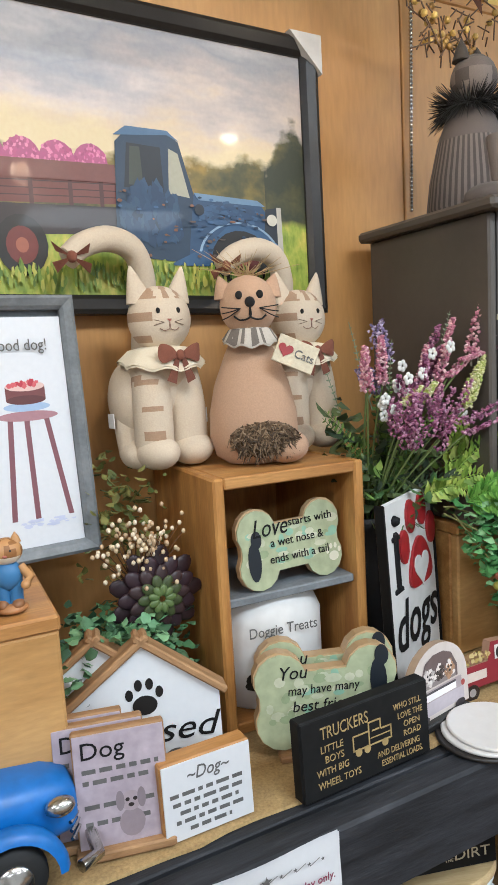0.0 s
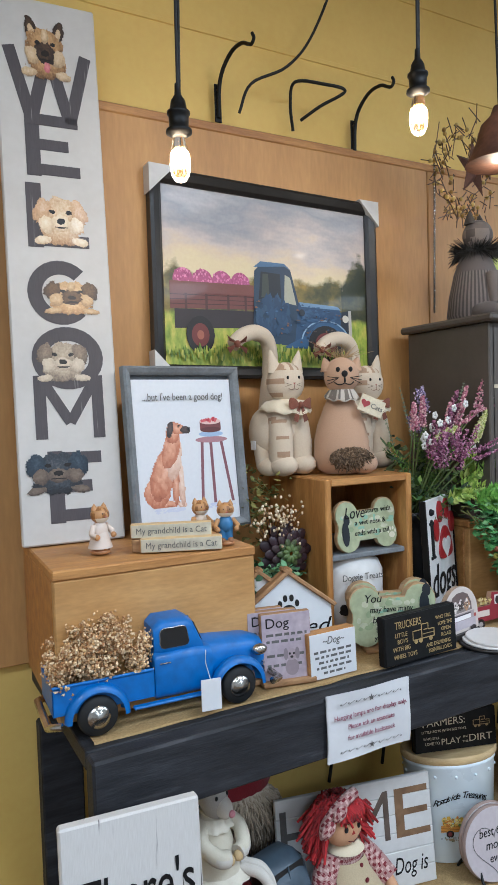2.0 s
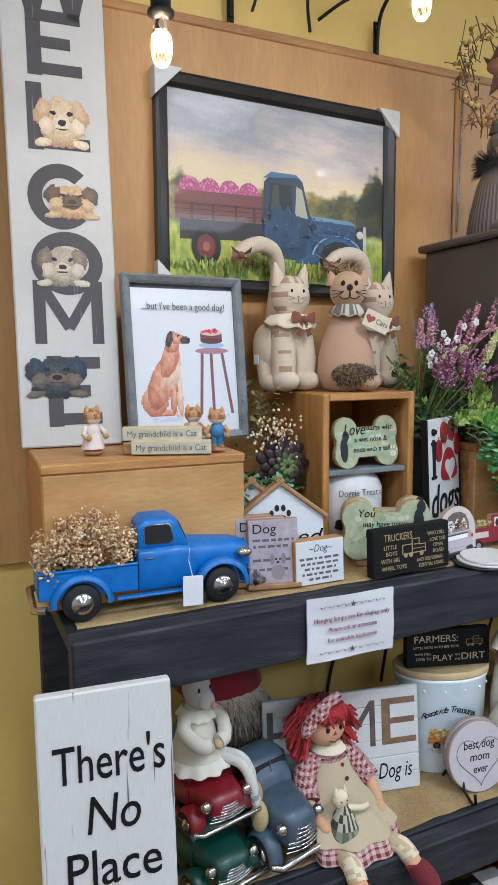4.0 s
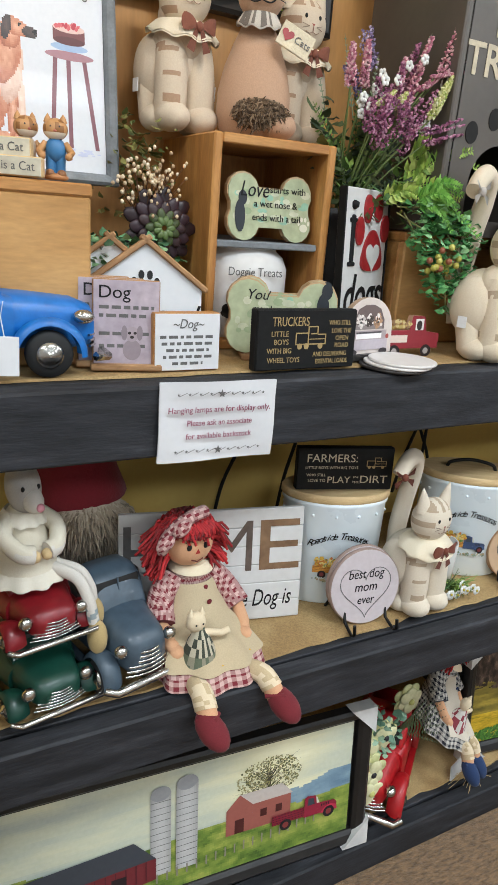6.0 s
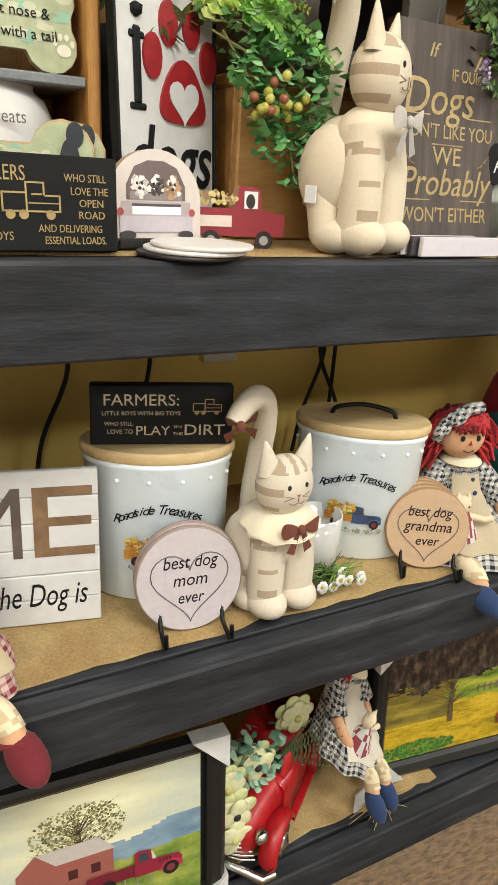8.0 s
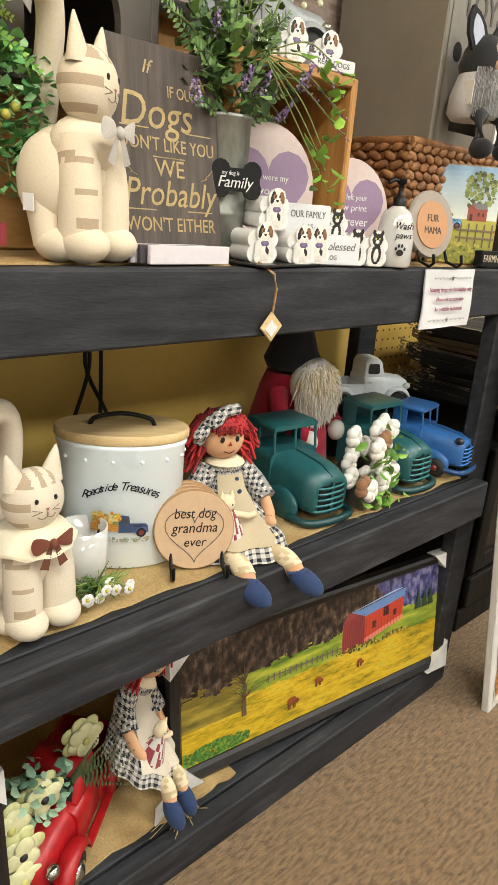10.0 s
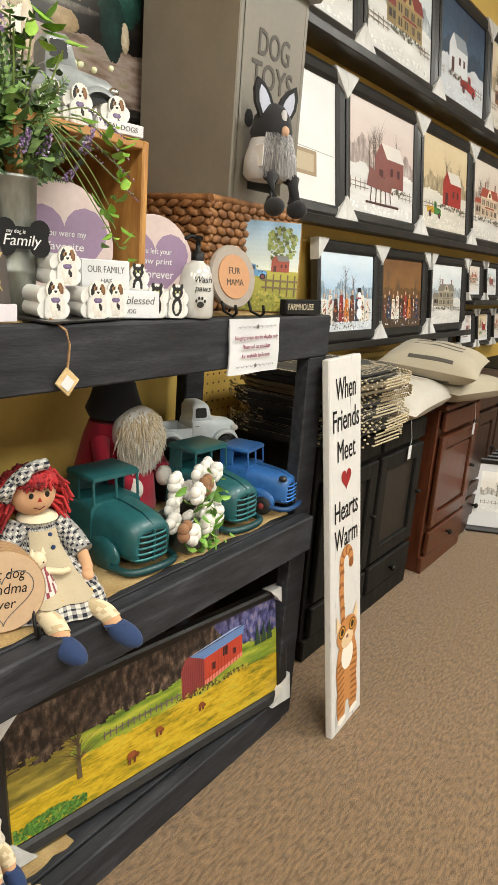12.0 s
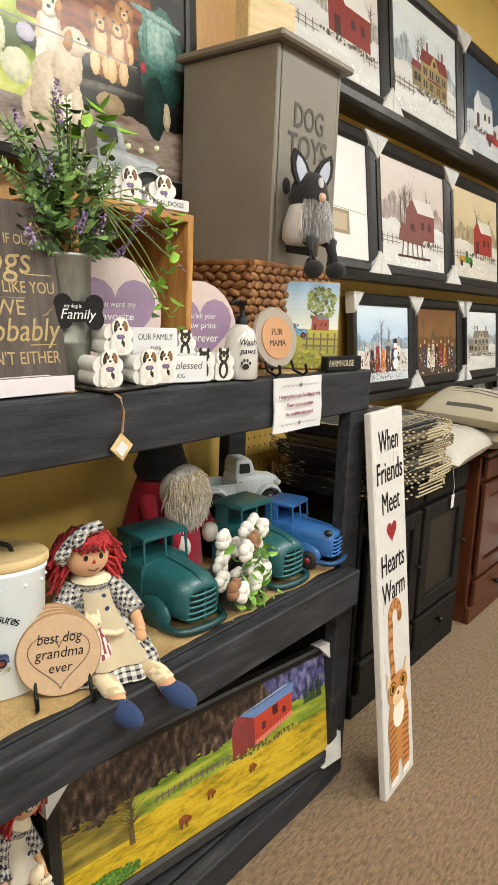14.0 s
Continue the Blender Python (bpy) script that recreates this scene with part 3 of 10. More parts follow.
def snow_print(w, h, seed, sky0, sky1, ground, wall, roof, hx=0.35, hw=0.4, barn=False, trees=3, extra=""):
    c = Canvas(w, h, seed)
    S0, S1, G0 = rgb(sky0), rgb(sky1), rgb(ground)
    wood_ = [tuple(v * 0.35 for v in S0), tuple(v * 0.6 for v in S0), tuple(0.8 * v for v in S1)]
    def fn(x, z):
        q = 0.42 + 0.05 * nz_(x, 0.3, 3, 3, seed)
        if z < q:
            d = 0.1 * nz_(x * 0.6, z * 2.5, 5, 4, seed + 5)
            return tuple(v * (0.8 + d) for v in G0)
        top = q + 0.16 + 0.1 * nz_(x, 0.1, 7, 4, seed + 2)
        if z < top:
            return tones(0.5 + 0.7 * nz_(x * 4.0, z * 0.8, 9, 4, seed + 3), wood_)
        return tones((z - 0.4) / 0.6 + 0.3 * nz_(x, z * 2, 3, 4, seed + 4), [S0, S1])
    c.field(fn, 96, 66)
    for i in range(trees):
        c.bare_tree(c.r.uniform(0.06, 0.94), 0.4, c.r.uniform(0.35, 0.55), "5d5047", 34)
    if extra not in ("quilts", "figures"):
        (c.barn if barn else c.house)(hx, 0.3, hw, 0.26, wall, roof)
    for k in range(15):
        fx = 0.03 + 0.065 * k
        if not hx - 0.1 < fx < hx + hw * 0.8:
            c.bar(fx, 0.2, fx + 0.008, 0.3, "6a5a50")
    for fz in (0.225, 0.265):
        c.bar(0.02, fz, max(0.03, hx - 0.1), fz + 0.007, "7a6a5e").bar(min(0.97, hx + hw * 0.85), fz, 0.98, fz + 0.007, "7a6a5e")
    c.dabs(0.5, 0.08, 0.5, 0.07, 90, [tuple(v * q for v in G0) for q in (0.82, 0.9, 0.96, 1.0)], 0.02, 0.5)
    c.dabs(hx + hw / 2, 0.27, hw * 0.7, 0.03, 60, [rgb("5a5048"), rgb("7c6a58"), rgb("47503f")], 0.012)
    if extra == "truck":
        c.old_truck(0.45, 0.14, 0.35, "a3231f", "8f1f1c")
    if extra == "tractor":
        c.old_truck(0.12, 0.12, 0.3, "3f7a35", "c99a2c")
    if extra == "sleigh":
        for k in range(5):
            c.shape([(0.3 + 0.08 * k, 0.12), (0.31 + 0.08 * k, 0.12), (0.35 + 0.06 * k, 0.38), (0.335 + 0.06 * k, 0.38)], "4a2c28")
        c.shape([(0.25, 0.26), (0.62, 0.24), (0.68, 0.42), (0.5, 0.36), (0.3, 0.44)], "7a4a42")
        c.shape([(0.24, 0.1), (0.75, 0.1), (0.75, 0.125), (0.24, 0.12)], "4a2c28")
    if extra == "quilts":
        c.field(lambda x, z: tuple(v * (0.86 + 0.04 * nz_(x, z, 4, 3, 2)) for v in (S1 if z > 0.3 + 0.25 * x else G0)), 60, 40)
        c.shape([(0.0, 0.43), (0.98, 0.4), (0.98, 0.405), (0.0, 0.436)], "8a8a88")
        for i in range(4):
            for j in range(4):
                c.bar(0.12 + 0.06 * i, 0.2 + 0.05 * j, 0.18 + 0.06 * i, 0.25 + 0.05 * j, "3f4a44" if (i + j) % 2 else "d8d2c2")
        c.bar(0.5, 0.2, 0.78, 0.4, "9a8468")
        c.bar(0.53, 0.23, 0.75, 0.37, "b8a88c")
    if extra == "figures":
        for k in range(9):
            x = 0.08 + 0.1 * k
            coat = ("8c2f2c", "d8d0c4", "2f3a52", "c8742c", "3a2c26", "e4dccc", "5b3a2a")[(k * 3 + seed) % 7]
            c.shape([(x - 0.05, 0.12), (x + 0.05, 0.12), (x + 0.03, 0.42 + 0.05 * (k % 2)), (x - 0.03, 0.42 + 0.05 * (k % 2))], coat)
            c.dabs(x, 0.27 + 0.05 * (k % 2), 0.035, 0.12, 26, [rgb(v) for v in ("8c2f2c", "1c1814", "a86a38", "d8d0c4", "3a2c26", coat)], 0.011, 1.3)
            c.oval(x, 0.46 + 0.05 * (k % 2), 0.016, 0.028, "c8a688")
        if seed == 40:
            for z_, q in ((0.22, 0.05), (0.36, 0.04), (0.47, 0.03)):
                c.oval(0.72, z_, q, q * 1.5, "dfe6ee")
            c.bar(0.69, 0.51, 0.75, 0.57, "1c1a1e").shape([(0.685, 0.42), (0.755, 0.42), (0.75, 0.44), (0.69, 0.44)], "a8323a")
        c.dabs(0.5, 0.1, 0.5, 0.08, 160, [rgb("3c4658"), rgb("e4e8ee"), rgb("7a6a5c"), rgb(ground)], 0.01)
    if extra == "star":
        c.dabs(0.5, 0.8, 0.45, 0.15, 60, [rgb("dfe6ea")], 0.004)
    return c


GLOSSFRAME = dict(fw=0.045, fd=0.03, fmat=BLACK)
ROW1 = [("d9d2c8", "eceae6", "efeeec", "8a2f2a", "e6e2dc", 0.45, 0.45, True, 2, ""), ("c8d4da", "e4e8ea", "f0efec", "a08a5a", "7d2a28", 0.42, 0.42, False, 3, ""),
        ("3c5a74", "243c58", "dfe4ea", "d8dce0", "8f9aa4", 0.2, 0.4, True, 1, "truck"), ("c9b48e", "e3d6bc", "ece6da", "9a6a4a", "d8d4cc", 0.3, 0.4, False, 4, ""),
        ("b8c8d4", "dde4e8", "eeeeee", "7e8a92", "e8e8e8", 0.3, 0.45, False, 3, "")]
ROW2 = [("e8eae9", "f0f0ef", "f2f2f0", "e6e6e2", "f2f2f2", 0.6, 0.3, False, 0, "quilts"), ("cbb6ae", "d8ccc6", "efedeb", "7e4640", "d9d2cc", 0.38, 0.45, True, 5, "sleigh"),
        ("c9b48e", "dcc9a4", "e9e3d6", "9c2f28", "d9d2c8", 0.45, 0.42, True, 4, "tractor"), ("ccbcae", "dfd4c8", "ece8e2", "d2bda4", "a04a3c", 0.25, 0.5, False, 2, ""),
        ("c0ccd2", "dfe6e8", "eeeeec", "8c4a40", "e4e2de", 0.3, 0.45, True, 3, "")]
ROW3 = [("a8c4dc", "d4e2ee", "e6ecf2", "a4564a", "dde2e8", 0.35, 0.3, False, 2, "figures"), ("8a6236", "6e4a2a", "5c4630", "9a5a2c", "4a3020", 0.3, 0.4, False, 3, "figures"),
        ("c4d0d6", "e2e6e8", "eceae6", "a39a86", "7c766c", 0.25, 0.5, False, 2, "")]
for k in range(5):
    x = 2.345 + 0.71 * k
    for row, z, nm in ((ROW1, 2.055, "upper"), (ROW2, 1.49, "lower")):
        c = snow_print(0.61, 0.41, 10 + k + len(nm), *row[k])
        framed_picture(pose(x, 0.425, z, -7, 0, 0), 0.70, 0.50, 0.045, 0.03, BLACK, c, "large winter farm print in a glossy black frame", 0.085, group="winter prints on ledges")
for k, x in enumerate((2.86, 3.40, 3.98)):
    c = snow_print(0.45, 0.30, 40 + k, *ROW3[k])
    framed_picture(pose(x, 0.43, 1.035, -6, 0, 0), 0.54, 0.385, 0.042, 0.028, BLACK, c, ("blue snowy figures print in a black frame", "brown autumn gathering print in a black frame", "pale snowy farmhouse print in a black frame")[k], 0.075)
for k, (x, z) in enumerate(((4.42, 1.2), (4.75, 1.2), (5.1, 1.2), (4.4, 0.92), (4.72, 0.92), (5.05, 0.92), (4.05, 0.83), (5.5, 1.1), (6.0, 1.1), (6.5, 1.1))):
    c = snow_print(0.17, 0.14, 60 + k, *ROW2[(k + 3) % 5])
    framed_picture(pose(x, 0.44, z, -8, 0, 0), 0.27, 0.22, 0.03, 0.022, BLACK, c, "small farm print with white mount in a black frame", 0.04, group="small framed prints", mat_w=0.02)
for z, x0, x1 in ((2.04, 1.95, 5.6), (1.475, 1.95, 5.6), (1.02, 2.55, 4.3), (1.185, 4.28, 6.7)):
    L = thing("picture_ledge", pose(0, 0, 0), "narrow black picture ledge on the pegboard wall", "ledge", "picture ledges")
    part("ledge_board", Geo().box((x0 + x1) / 2, 0.445, z, x1 - x0, 0.12, 0.018, 0.003), BLACK, L)
    part("ledge_lip", Geo().box((x0 + x1) / 2, 0.383, z + 0.004, x1 - x0, 0.012, 0.03, 0.003), BLACK, L)


# ---- cabinets along the wall ----
def cabinet(x0, x1, yf, h, material, label, doors, wire=False):
    w, cx = x1 - x0, (x0 + x1) / 2
    t = thing("cabinet", pose(cx, yf, 0), label, "cabinet")
    part("body", Geo().box(0, 0.19, h / 2 - 0.01, w, 0.36, h - 0.02, 0.004), material, t)
    part("top", Geo().box(0, 0.175, h - 0.005, w + 0.05, 0.41, 0.025, 0.006), material, t)
    part("plinth", Geo().box(0, 0.002, 0.04, w + 0.01, 0.02, 0.08, 0.004), material, t)
    dw = w / doors
    for i in range(doors):
        dx = -w / 2 + dw * (i + 0.5)
        d = part("drawer", Geo().box(dx, -0.008, 0.145, dw - 0.03, 0.02, 0.11, 0.004), material, t)
        part("knob", Geo().lathe([(0.006, 0), (0.006, 0.012), (0.013, 0.016), (0.014, 0.024), (0.006, 0.03)], seg=12), BLKWOOD if material != BLKWOOD else IRON, d, "dark round knob", pose(dx, -0.016, 0.145, 90, 0, 0))
        d = part("top_drawer", Geo().box(dx, -0.008, h - 0.075, dw - 0.03, 0.02, 0.085, 0.004), material, t)
        hh, zc = h - 0.36, 0.22 + (h - 0.36) / 2
        g = Geo()
        for s in (-1, 1):
            g.box(dx + s * (dw / 2 - 0.045), -0.008, zc, 0.06, 0.02, hh, 0.004)
            g.box(dx, -0.008, zc + s * (hh / 2 - 0.03), dw - 0.14, 0.02, 0.06, 0.004)
        d = part("door", g, material, t)
        if wire:
            part("mesh_panel", Geo().box(dx, 0.0, zc, dw - 0.14, 0.006, hh - 0.1, 0.001), DARKTIN, d, "punched dark tin panel")
        else:
            part("raised_panel", Geo().box(dx, -0.004, zc, dw - 0.17, 0.012, hh - 0.14, 0.012), material, d)
        part("turn_latch", Geo().lathe([(0.008, 0), (0.008, 0.016), (0.004, 0.02)], seg=10), IRON, d, "dark latch", pose(dx + dw / 2 - 0.03, -0.018, zc, 90, 0, 0))
    tag = part("price_tag", Geo().box(0, 0, -0.055, 0.028, 0.002, 0.055, 0.0008), PAPER, t, "white hanging price tag", pose(w * 0.28, -0.028, h - 0.1))
    part("string", Geo().tube([(0, 0, -0.03), (0.004, 0, 0.0), (0, 0.01, 0.075)], 0.0012, 5), PAPER, tag)
    return t


cabinet(2.2, 3.06, 0.12, 0.79, BLKWOOD, "black distressed low cabinet with tin door panels", 2, True)
cabinet(3.18, 3.68, 0.09, 0.785, REDWOOD, "cherry-stained wooden cabinet with a raised panel door", 1)
cabinet(3.72, 4.5, 0.12, 0.80, BROWNWOOD, "dark brown wooden cabinet beside the cherry one", 2)
cabinet(4.6, 5.6, 0.12, 0.80, BLKWOOD, "black wooden cabinet against the far wall", 2)
# frames standing on the carpet
for k in range(4):
    c = snow_print(0.3, 0.22, 80 + k, *ROW1[k])
    framed_picture(pose(4.0 + 0.07 * k, -0.06 + 0.03 * k, 0.001, -10, 0, -62), 0.52, 0.40, 0.03, 0.02, BLACK, c, "framed print with white corners leaning on the cabinets", 0.06, group="prints leaning in a stack", mat_w=0.08)


# ---- cushions and folded rugs on the cabinets ----
def cushion(m, w, d, h, cols, label, wrap=False, group=""):
    g = Geo()
    n = 22
    def top(i, j):
        u, v = 2 * i / n - 1, 2 * j / n - 1
        e = max(0.0, (1 - abs(u) ** 3) * (1 - abs(v) ** 3)) ** 0.5
        pin = 1 - 0.07 * (1 - abs(u)) * abs(v) ** 2 - 0.0
        return u * w / 2 * (1 - 0.06 * (1 - v * v)), v * d / 2 * (1 - 0.06 * (1 - u * u)), e * h / 2 * (1 + 0.12 * noise.noise((u * 3, v * 3, w * 9)))
    vs = []
    for s in (1, -1):
        for j in range(n + 1):
            for i in range(n + 1):
                x, y, z = top(i, j)
                vs.append((x, y, h / 2 + s * z))
    k = (n + 1) ** 2
    q = lambda o, f: [((o + j * (n + 1) + i, o + j * (n + 1) + i + 1, o + (j + 1) * (n + 1) + i + 1, o + (j + 1) * (n + 1) + i))[::f] for j in range(n) for i in range(n)]
    g.put(vs, q(0, 1) + q(k, -1), (lambda p: cols[1] if abs((p.x * 34) % 2 - 1) < 0.22 and abs(p.y) < d * 0.24 else cols[0]), True)
    return solo("cushion", g, CLOTH if not wrap else PAINTED, m, label, "cushion", group)


cushion(pose(3.2, 0.16, 0.9, 4, -3, 12), 0.5, 0.4, 0.14, (rgb("a89e8a"), rgb("4a453d")), "cream cushion printed with dark grey feather stripes")
cushion(pose(3.32, 0.14, 0.80, 0, 2, -8), 0.60, 0.42, 0.12, (rgb("a39a86"), rgb("8a806e")), "cream cushion lying under the striped one")
cushion(pose(2.78, 0.2, 0.80, 3, 0, 6), 0.60, 0.44, 0.14, (rgb("bab4a9"), rgb("a4958a")), "white cushion wrapped in clear plastic", True)


def folded_rug(x, y, z, w, d, h, seed, c0, c1, turn=0):
    """A folded braided rug: two soft rounded layers flecked with pale loops."""
    g = Geo()
    g.M = Matrix.Rotation(radians(90), 4, "Z")
    n = 110
    for lay in range(2):
        secs = [(-w / 2 + w * i / n, d * (1 - 0.5 * abs(2 * i / n - 1) ** 14) * (1 + 0.015 * nz_(i * 0.1, lay, 1, 2, seed)), h * 0.5 * lay + 0.0015, h * 0.5 * (lay + 1) - 0.001 + 0.003 * nz_(i * 0.07, lay, 1, 2, seed + 4)) for i in range(n + 1)]
        g.loft(secs, 64, 5, lambda p: c1 if math.sin((p.x + p.y) * 260 + p.z * 240) * math.sin((p.x - p.y) * 260 - p.z * 240) > 0.45 else c0)
    g.M = Matrix()
    rr = random.Random(seed)
    for lay in range(2):
        for row in range(2):
            z_ = h * (0.5 * lay + 0.14 + 0.22 * row)
            for i in range(15):
                g.ball(-0.25 * d + 0.5 * d * (i + 0.5 * row) / 15, -w / 2 - 0.001, z_, 0.0052, 0.0025, 0.0034, 6, 4, c1)
            for sx in (-1, 1):
                for i in range(40):
                    s_ = -1 + 2 * (i + 0.5 * row + rr.uniform(-0.15, 0.15)) / 40
                    g.ball(sx * d / 2 * (1 - 0.5 * abs(s_) ** 14), s_ * w / 2, z_, 0.003, 0.005, 0.0034, 6, 4, c1)
    return solo("folded_rug", g, CLOTH, pose(x, y, z, 0, 0, turn), "folded braided rug in black and cream", "rug", "stack of folded rugs")


zz = 0.804
for k in range(5):
    c0, c1 = (rgb("171411"), rgb("c2b394")) if k != 3 else (rgb("5a4c36"), rgb("8a7a5c"))
    hh = (0.046, 0.038, 0.046, 0.03, 0.036)[k]
    folded_rug(2.3 + 0.015 * math.sin(k * 2.1), 0.2 + 0.012 * math.cos(k * 3), zz, 0.52 - 0.02 * (k % 2), 0.36, hh, k, c0, c1, 3 * math.sin(k * 1.7))
    zz += hh + 0.004


# ---- tall boards that lean against the unit ----
DISTRESSED = mat("distressed_white_board", rgb("cfccc8"), 0.65, col2=rgb("5c5854"), scale=5, fine=50, stretch=(22, 8, 0.9), bump=0.2, contrast=(0.29, 0.35), fine_mix=0.2)
SMOOTHWHITE = mat("smooth_white_board", rgb("d2cfca"), 0.6, col2=rgb("c4c1bc"), scale=4, fine=60, bump=0.05, fine_mix=0.08)


def tall_board(m, w, h, d, label, material):
    t = thing("wooden_sign", m, label, "sign")
    part("board", Geo().box(0, 0, h / 2, w, d, h, 0.003), material, t)
    return t


t = tall_board(pose(2.02, -0.145, 0.0, -6.5, -1.2, 3), 0.2, 1.10, 0.022, "white wooden sign about friends with a painted orange cat", DISTRESSED)
for k, (s, w_) in enumerate((("When", 0.125), ("Friends", 0.165), ("Meet", 0.115))):
    lettering(s, t, INKBLACK, 0, 1.015 - 0.085 * k, -0.0125, 0.085, w_, bold=0.004)
part("red_heart", Geo().flat(heart(0, 0.765, 0.032), -0.0122), INKRED, t)
for k, (s, w_) in enumerate((("Hearts", 0.15), ("Warm", 0.15))):
    lettering(s, t, INKBLACK, 0, 0.675 - 0.08 * k, -0.0125, 0.085, w_, bold=0.004)
c = Canvas(0.2, 0.56, 5)
orange, pale, dk = "c0824a", "e2c49c", "8a5224"
for i in range(16):
    a = radians(200 - 14 * i)
    c.oval(0.5 + 0.16 * math.cos(a), 0.88 + 0.07 * math.sin(a), 0.075, 0.028, orange if i % 3 else dk)
for i in range(14):
    c.oval(0.35 - 0.02 * math.sin(i * 0.4), 0.84 - 0.022 * i, 0.075, 0.02, orange if i % 3 else dk)
c.oval(0.5, 0.3, 0.36, 0.2, orange).oval(0.3, 0.12, 0.15, 0.12, orange).oval(0.7, 0.12, 0.15, 0.12, orange)
for i in range(9):
    c.shape([(0.17, 0.06 + 0.035 * i), (0.4, 0.075 + 0.035 * i), (0.4, 0.085 + 0.035 * i), (0.17, 0.075 + 0.035 * i)], dk)
    c.shape([(0.6, 0.075 + 0.035 * i), (0.83, 0.06 + 0.035 * i), (0.83, 0.075 + 0.035 * i), (0.6, 0.085 + 0.035 * i)], dk)
c.oval(0.3, 0.02, 0.14, 0.02, "efe9df").oval(0.7, 0.02, 0.14, 0.02, "efe9df").oval(0.5, 0.37, 0.2, 0.08, "efe6d8")
c.shape([(0.14, 0.54), (0.34, 0.55), (0.16, 0.63)], pale).shape([(0.66, 0.55), (0.86, 0.54), (0.84, 0.63)], pale)
c.oval(0.5, 0.5, 0.34, 0.085, orange).oval(0.5, 0.46, 0.2, 0.045, pale)
for s in (-1, 1):
    c.oval(0.5 + 0.17 * s, 0.52, 0.11, 0.035, "3a2412").oval(0.5 + 0.17 * s, 0.52, 0.09, 0.028, "c98b2e").oval(0.5 + 0.17 * s, 0.52, 0.05, 0.02, "120c08")
c.oval(0.5, 0.475, 0.04, 0.01, "7a3a34")
part("painted_cat", c.g, PRINT, t, "orange striped cat painting", pose(0, -0.0115, 0.02))

t = tall_board(pose(-0.309, -0.14, 0.0, -4, 0, -6), 0.20, 1.155, 0.02, "white distressed wooden board with a home saying in black letters", DISTRESSED)
for k, (s, w_) in enumerate((("There's", 0.165), ("No", 0.08), ("Place", 0.14), ("Like", 0.1), ("HOME", 0.165))):
    lettering(s, t, INKBLACK, 0.005, 1.045 - 0.082 * k, -0.0112, 0.082, w_, slant=0.15 if k % 2 else 0.0, bold=0.004)
# black dabs along an arch, for the furry tail of a painted cat
g = Geo()
rr = random.Random(3)
for i in range(160):
    a = rr.uniform(0, math.pi)
    g.flat(ring(0.07 * math.cos(a) * rr.uniform(0.6, 1.02), 0.55 + 0.08 * math.sin(a) * rr.uniform(0.6, 1.02), 0.012, 0.005, 7), -0.0106 - 0.000005 * i, (0.01, 0.01, 0.01))
tagged(part("painted_tail_arch", g, PAINTED, t, "black painted arch like a cat's tail"), kind="stuff")

t = tall_board(pose(-0.255, 0.375, 1.462, -5, 0, -4), 0.20, 1.10, 0.02, "tall white welcome sign with dark letters and dog faces", SMOOTHWHITE)
def block_letter(s, x, z, w, h, b):
    """Heavy square-cut letter strokes round x, z."""
    g = Geo()
    def stroke(x0, z0, x1, z1, k=1.0):
        p, q = Vector((x0 * w, z0 * h)), Vector((x1 * w, z1 * h))
        n_ = Vector((-(q - p).y, (q - p).x)).normalized() * b * k / 2
        ps = [p + n_, q + n_, q - n_, p - n_][::-1]
        g.prism([(x + v.x, z + v.y) for v in ps], -0.0006 - 0.00001 * len(g.v), 0.0)
    e = b / w / 2
    f = b / h / 2
    if s in "EL":
        stroke(-0.5 + e, -0.5, -0.5 + e, 0.5)
        for q in ((-0.5 + f, 0.0, 0.5 - f) if s == "E" else (-0.5 + f,)):
            stroke(-0.5, q, 0.5 if q else 0.3, q, 0.8)
    elif s == "W":
        for x0, x1 in ((-0.44, -0.22), (0.0, -0.22), (0.0, 0.22), (0.44, 0.22)):
            stroke(x0, 0.5, x1, -0.5, 0.75)
    elif s == "M":
        for x0 in (-0.44, 0.44):
            stroke(x0, -0.5, x0, 0.5, 0.85)
            stroke(x0, 0.5, 0.0, -0.25, 0.75)
    else:
        a0, a1, m = (45, 315, 22) if s == "C" else (0, 360, 30)
        for i in range(m):
            t0, t1 = (radians(a0 + (a1 - a0) * (i + o) / m) for o in (-0.04, 1.04))
            P = [(x + (w / 2 - c_) * math.cos(t_), z + (h / 2 - c_) * math.sin(t_)) for t_, c_ in ((t0, 0), (t1, 0), (t1, b), (t0, b))]
            g.prism(P, -0.0006, 0.0)
    return g


INKWORN = mat("worn_charcoal_letter_ink", rgb("4e494c"), 0.6, col2=rgb("a9a4a2"), scale=6, fine=60, stretch=(16, 8, 0.8), bump=0.02, contrast=(0.26, 0.36))
for s, x, z, w_, h_, b_ in (("W", 0.0, 0.922, 0.172, 0.146, 0.032), ("E", 0.0, 0.8, 0.105, 0.13, 0.028), ("L", 0.002, 0.655, 0.12, 0.13, 0.03), ("C", 0.0, 0.5, 0.13, 0.13, 0.028),
                            ("O", 0.006, 0.368, 0.14, 0.126, 0.028), ("M", 0.004, 0.27, 0.128, 0.126, 0.027), ("E", 0.008, 0.112, 0.105, 0.142, 0.029)):
    part("letter", block_letter(s, x, z, w_, h_, b_), INKWORN, t, "", Matrix.Translation((0, -0.0104, 0)))


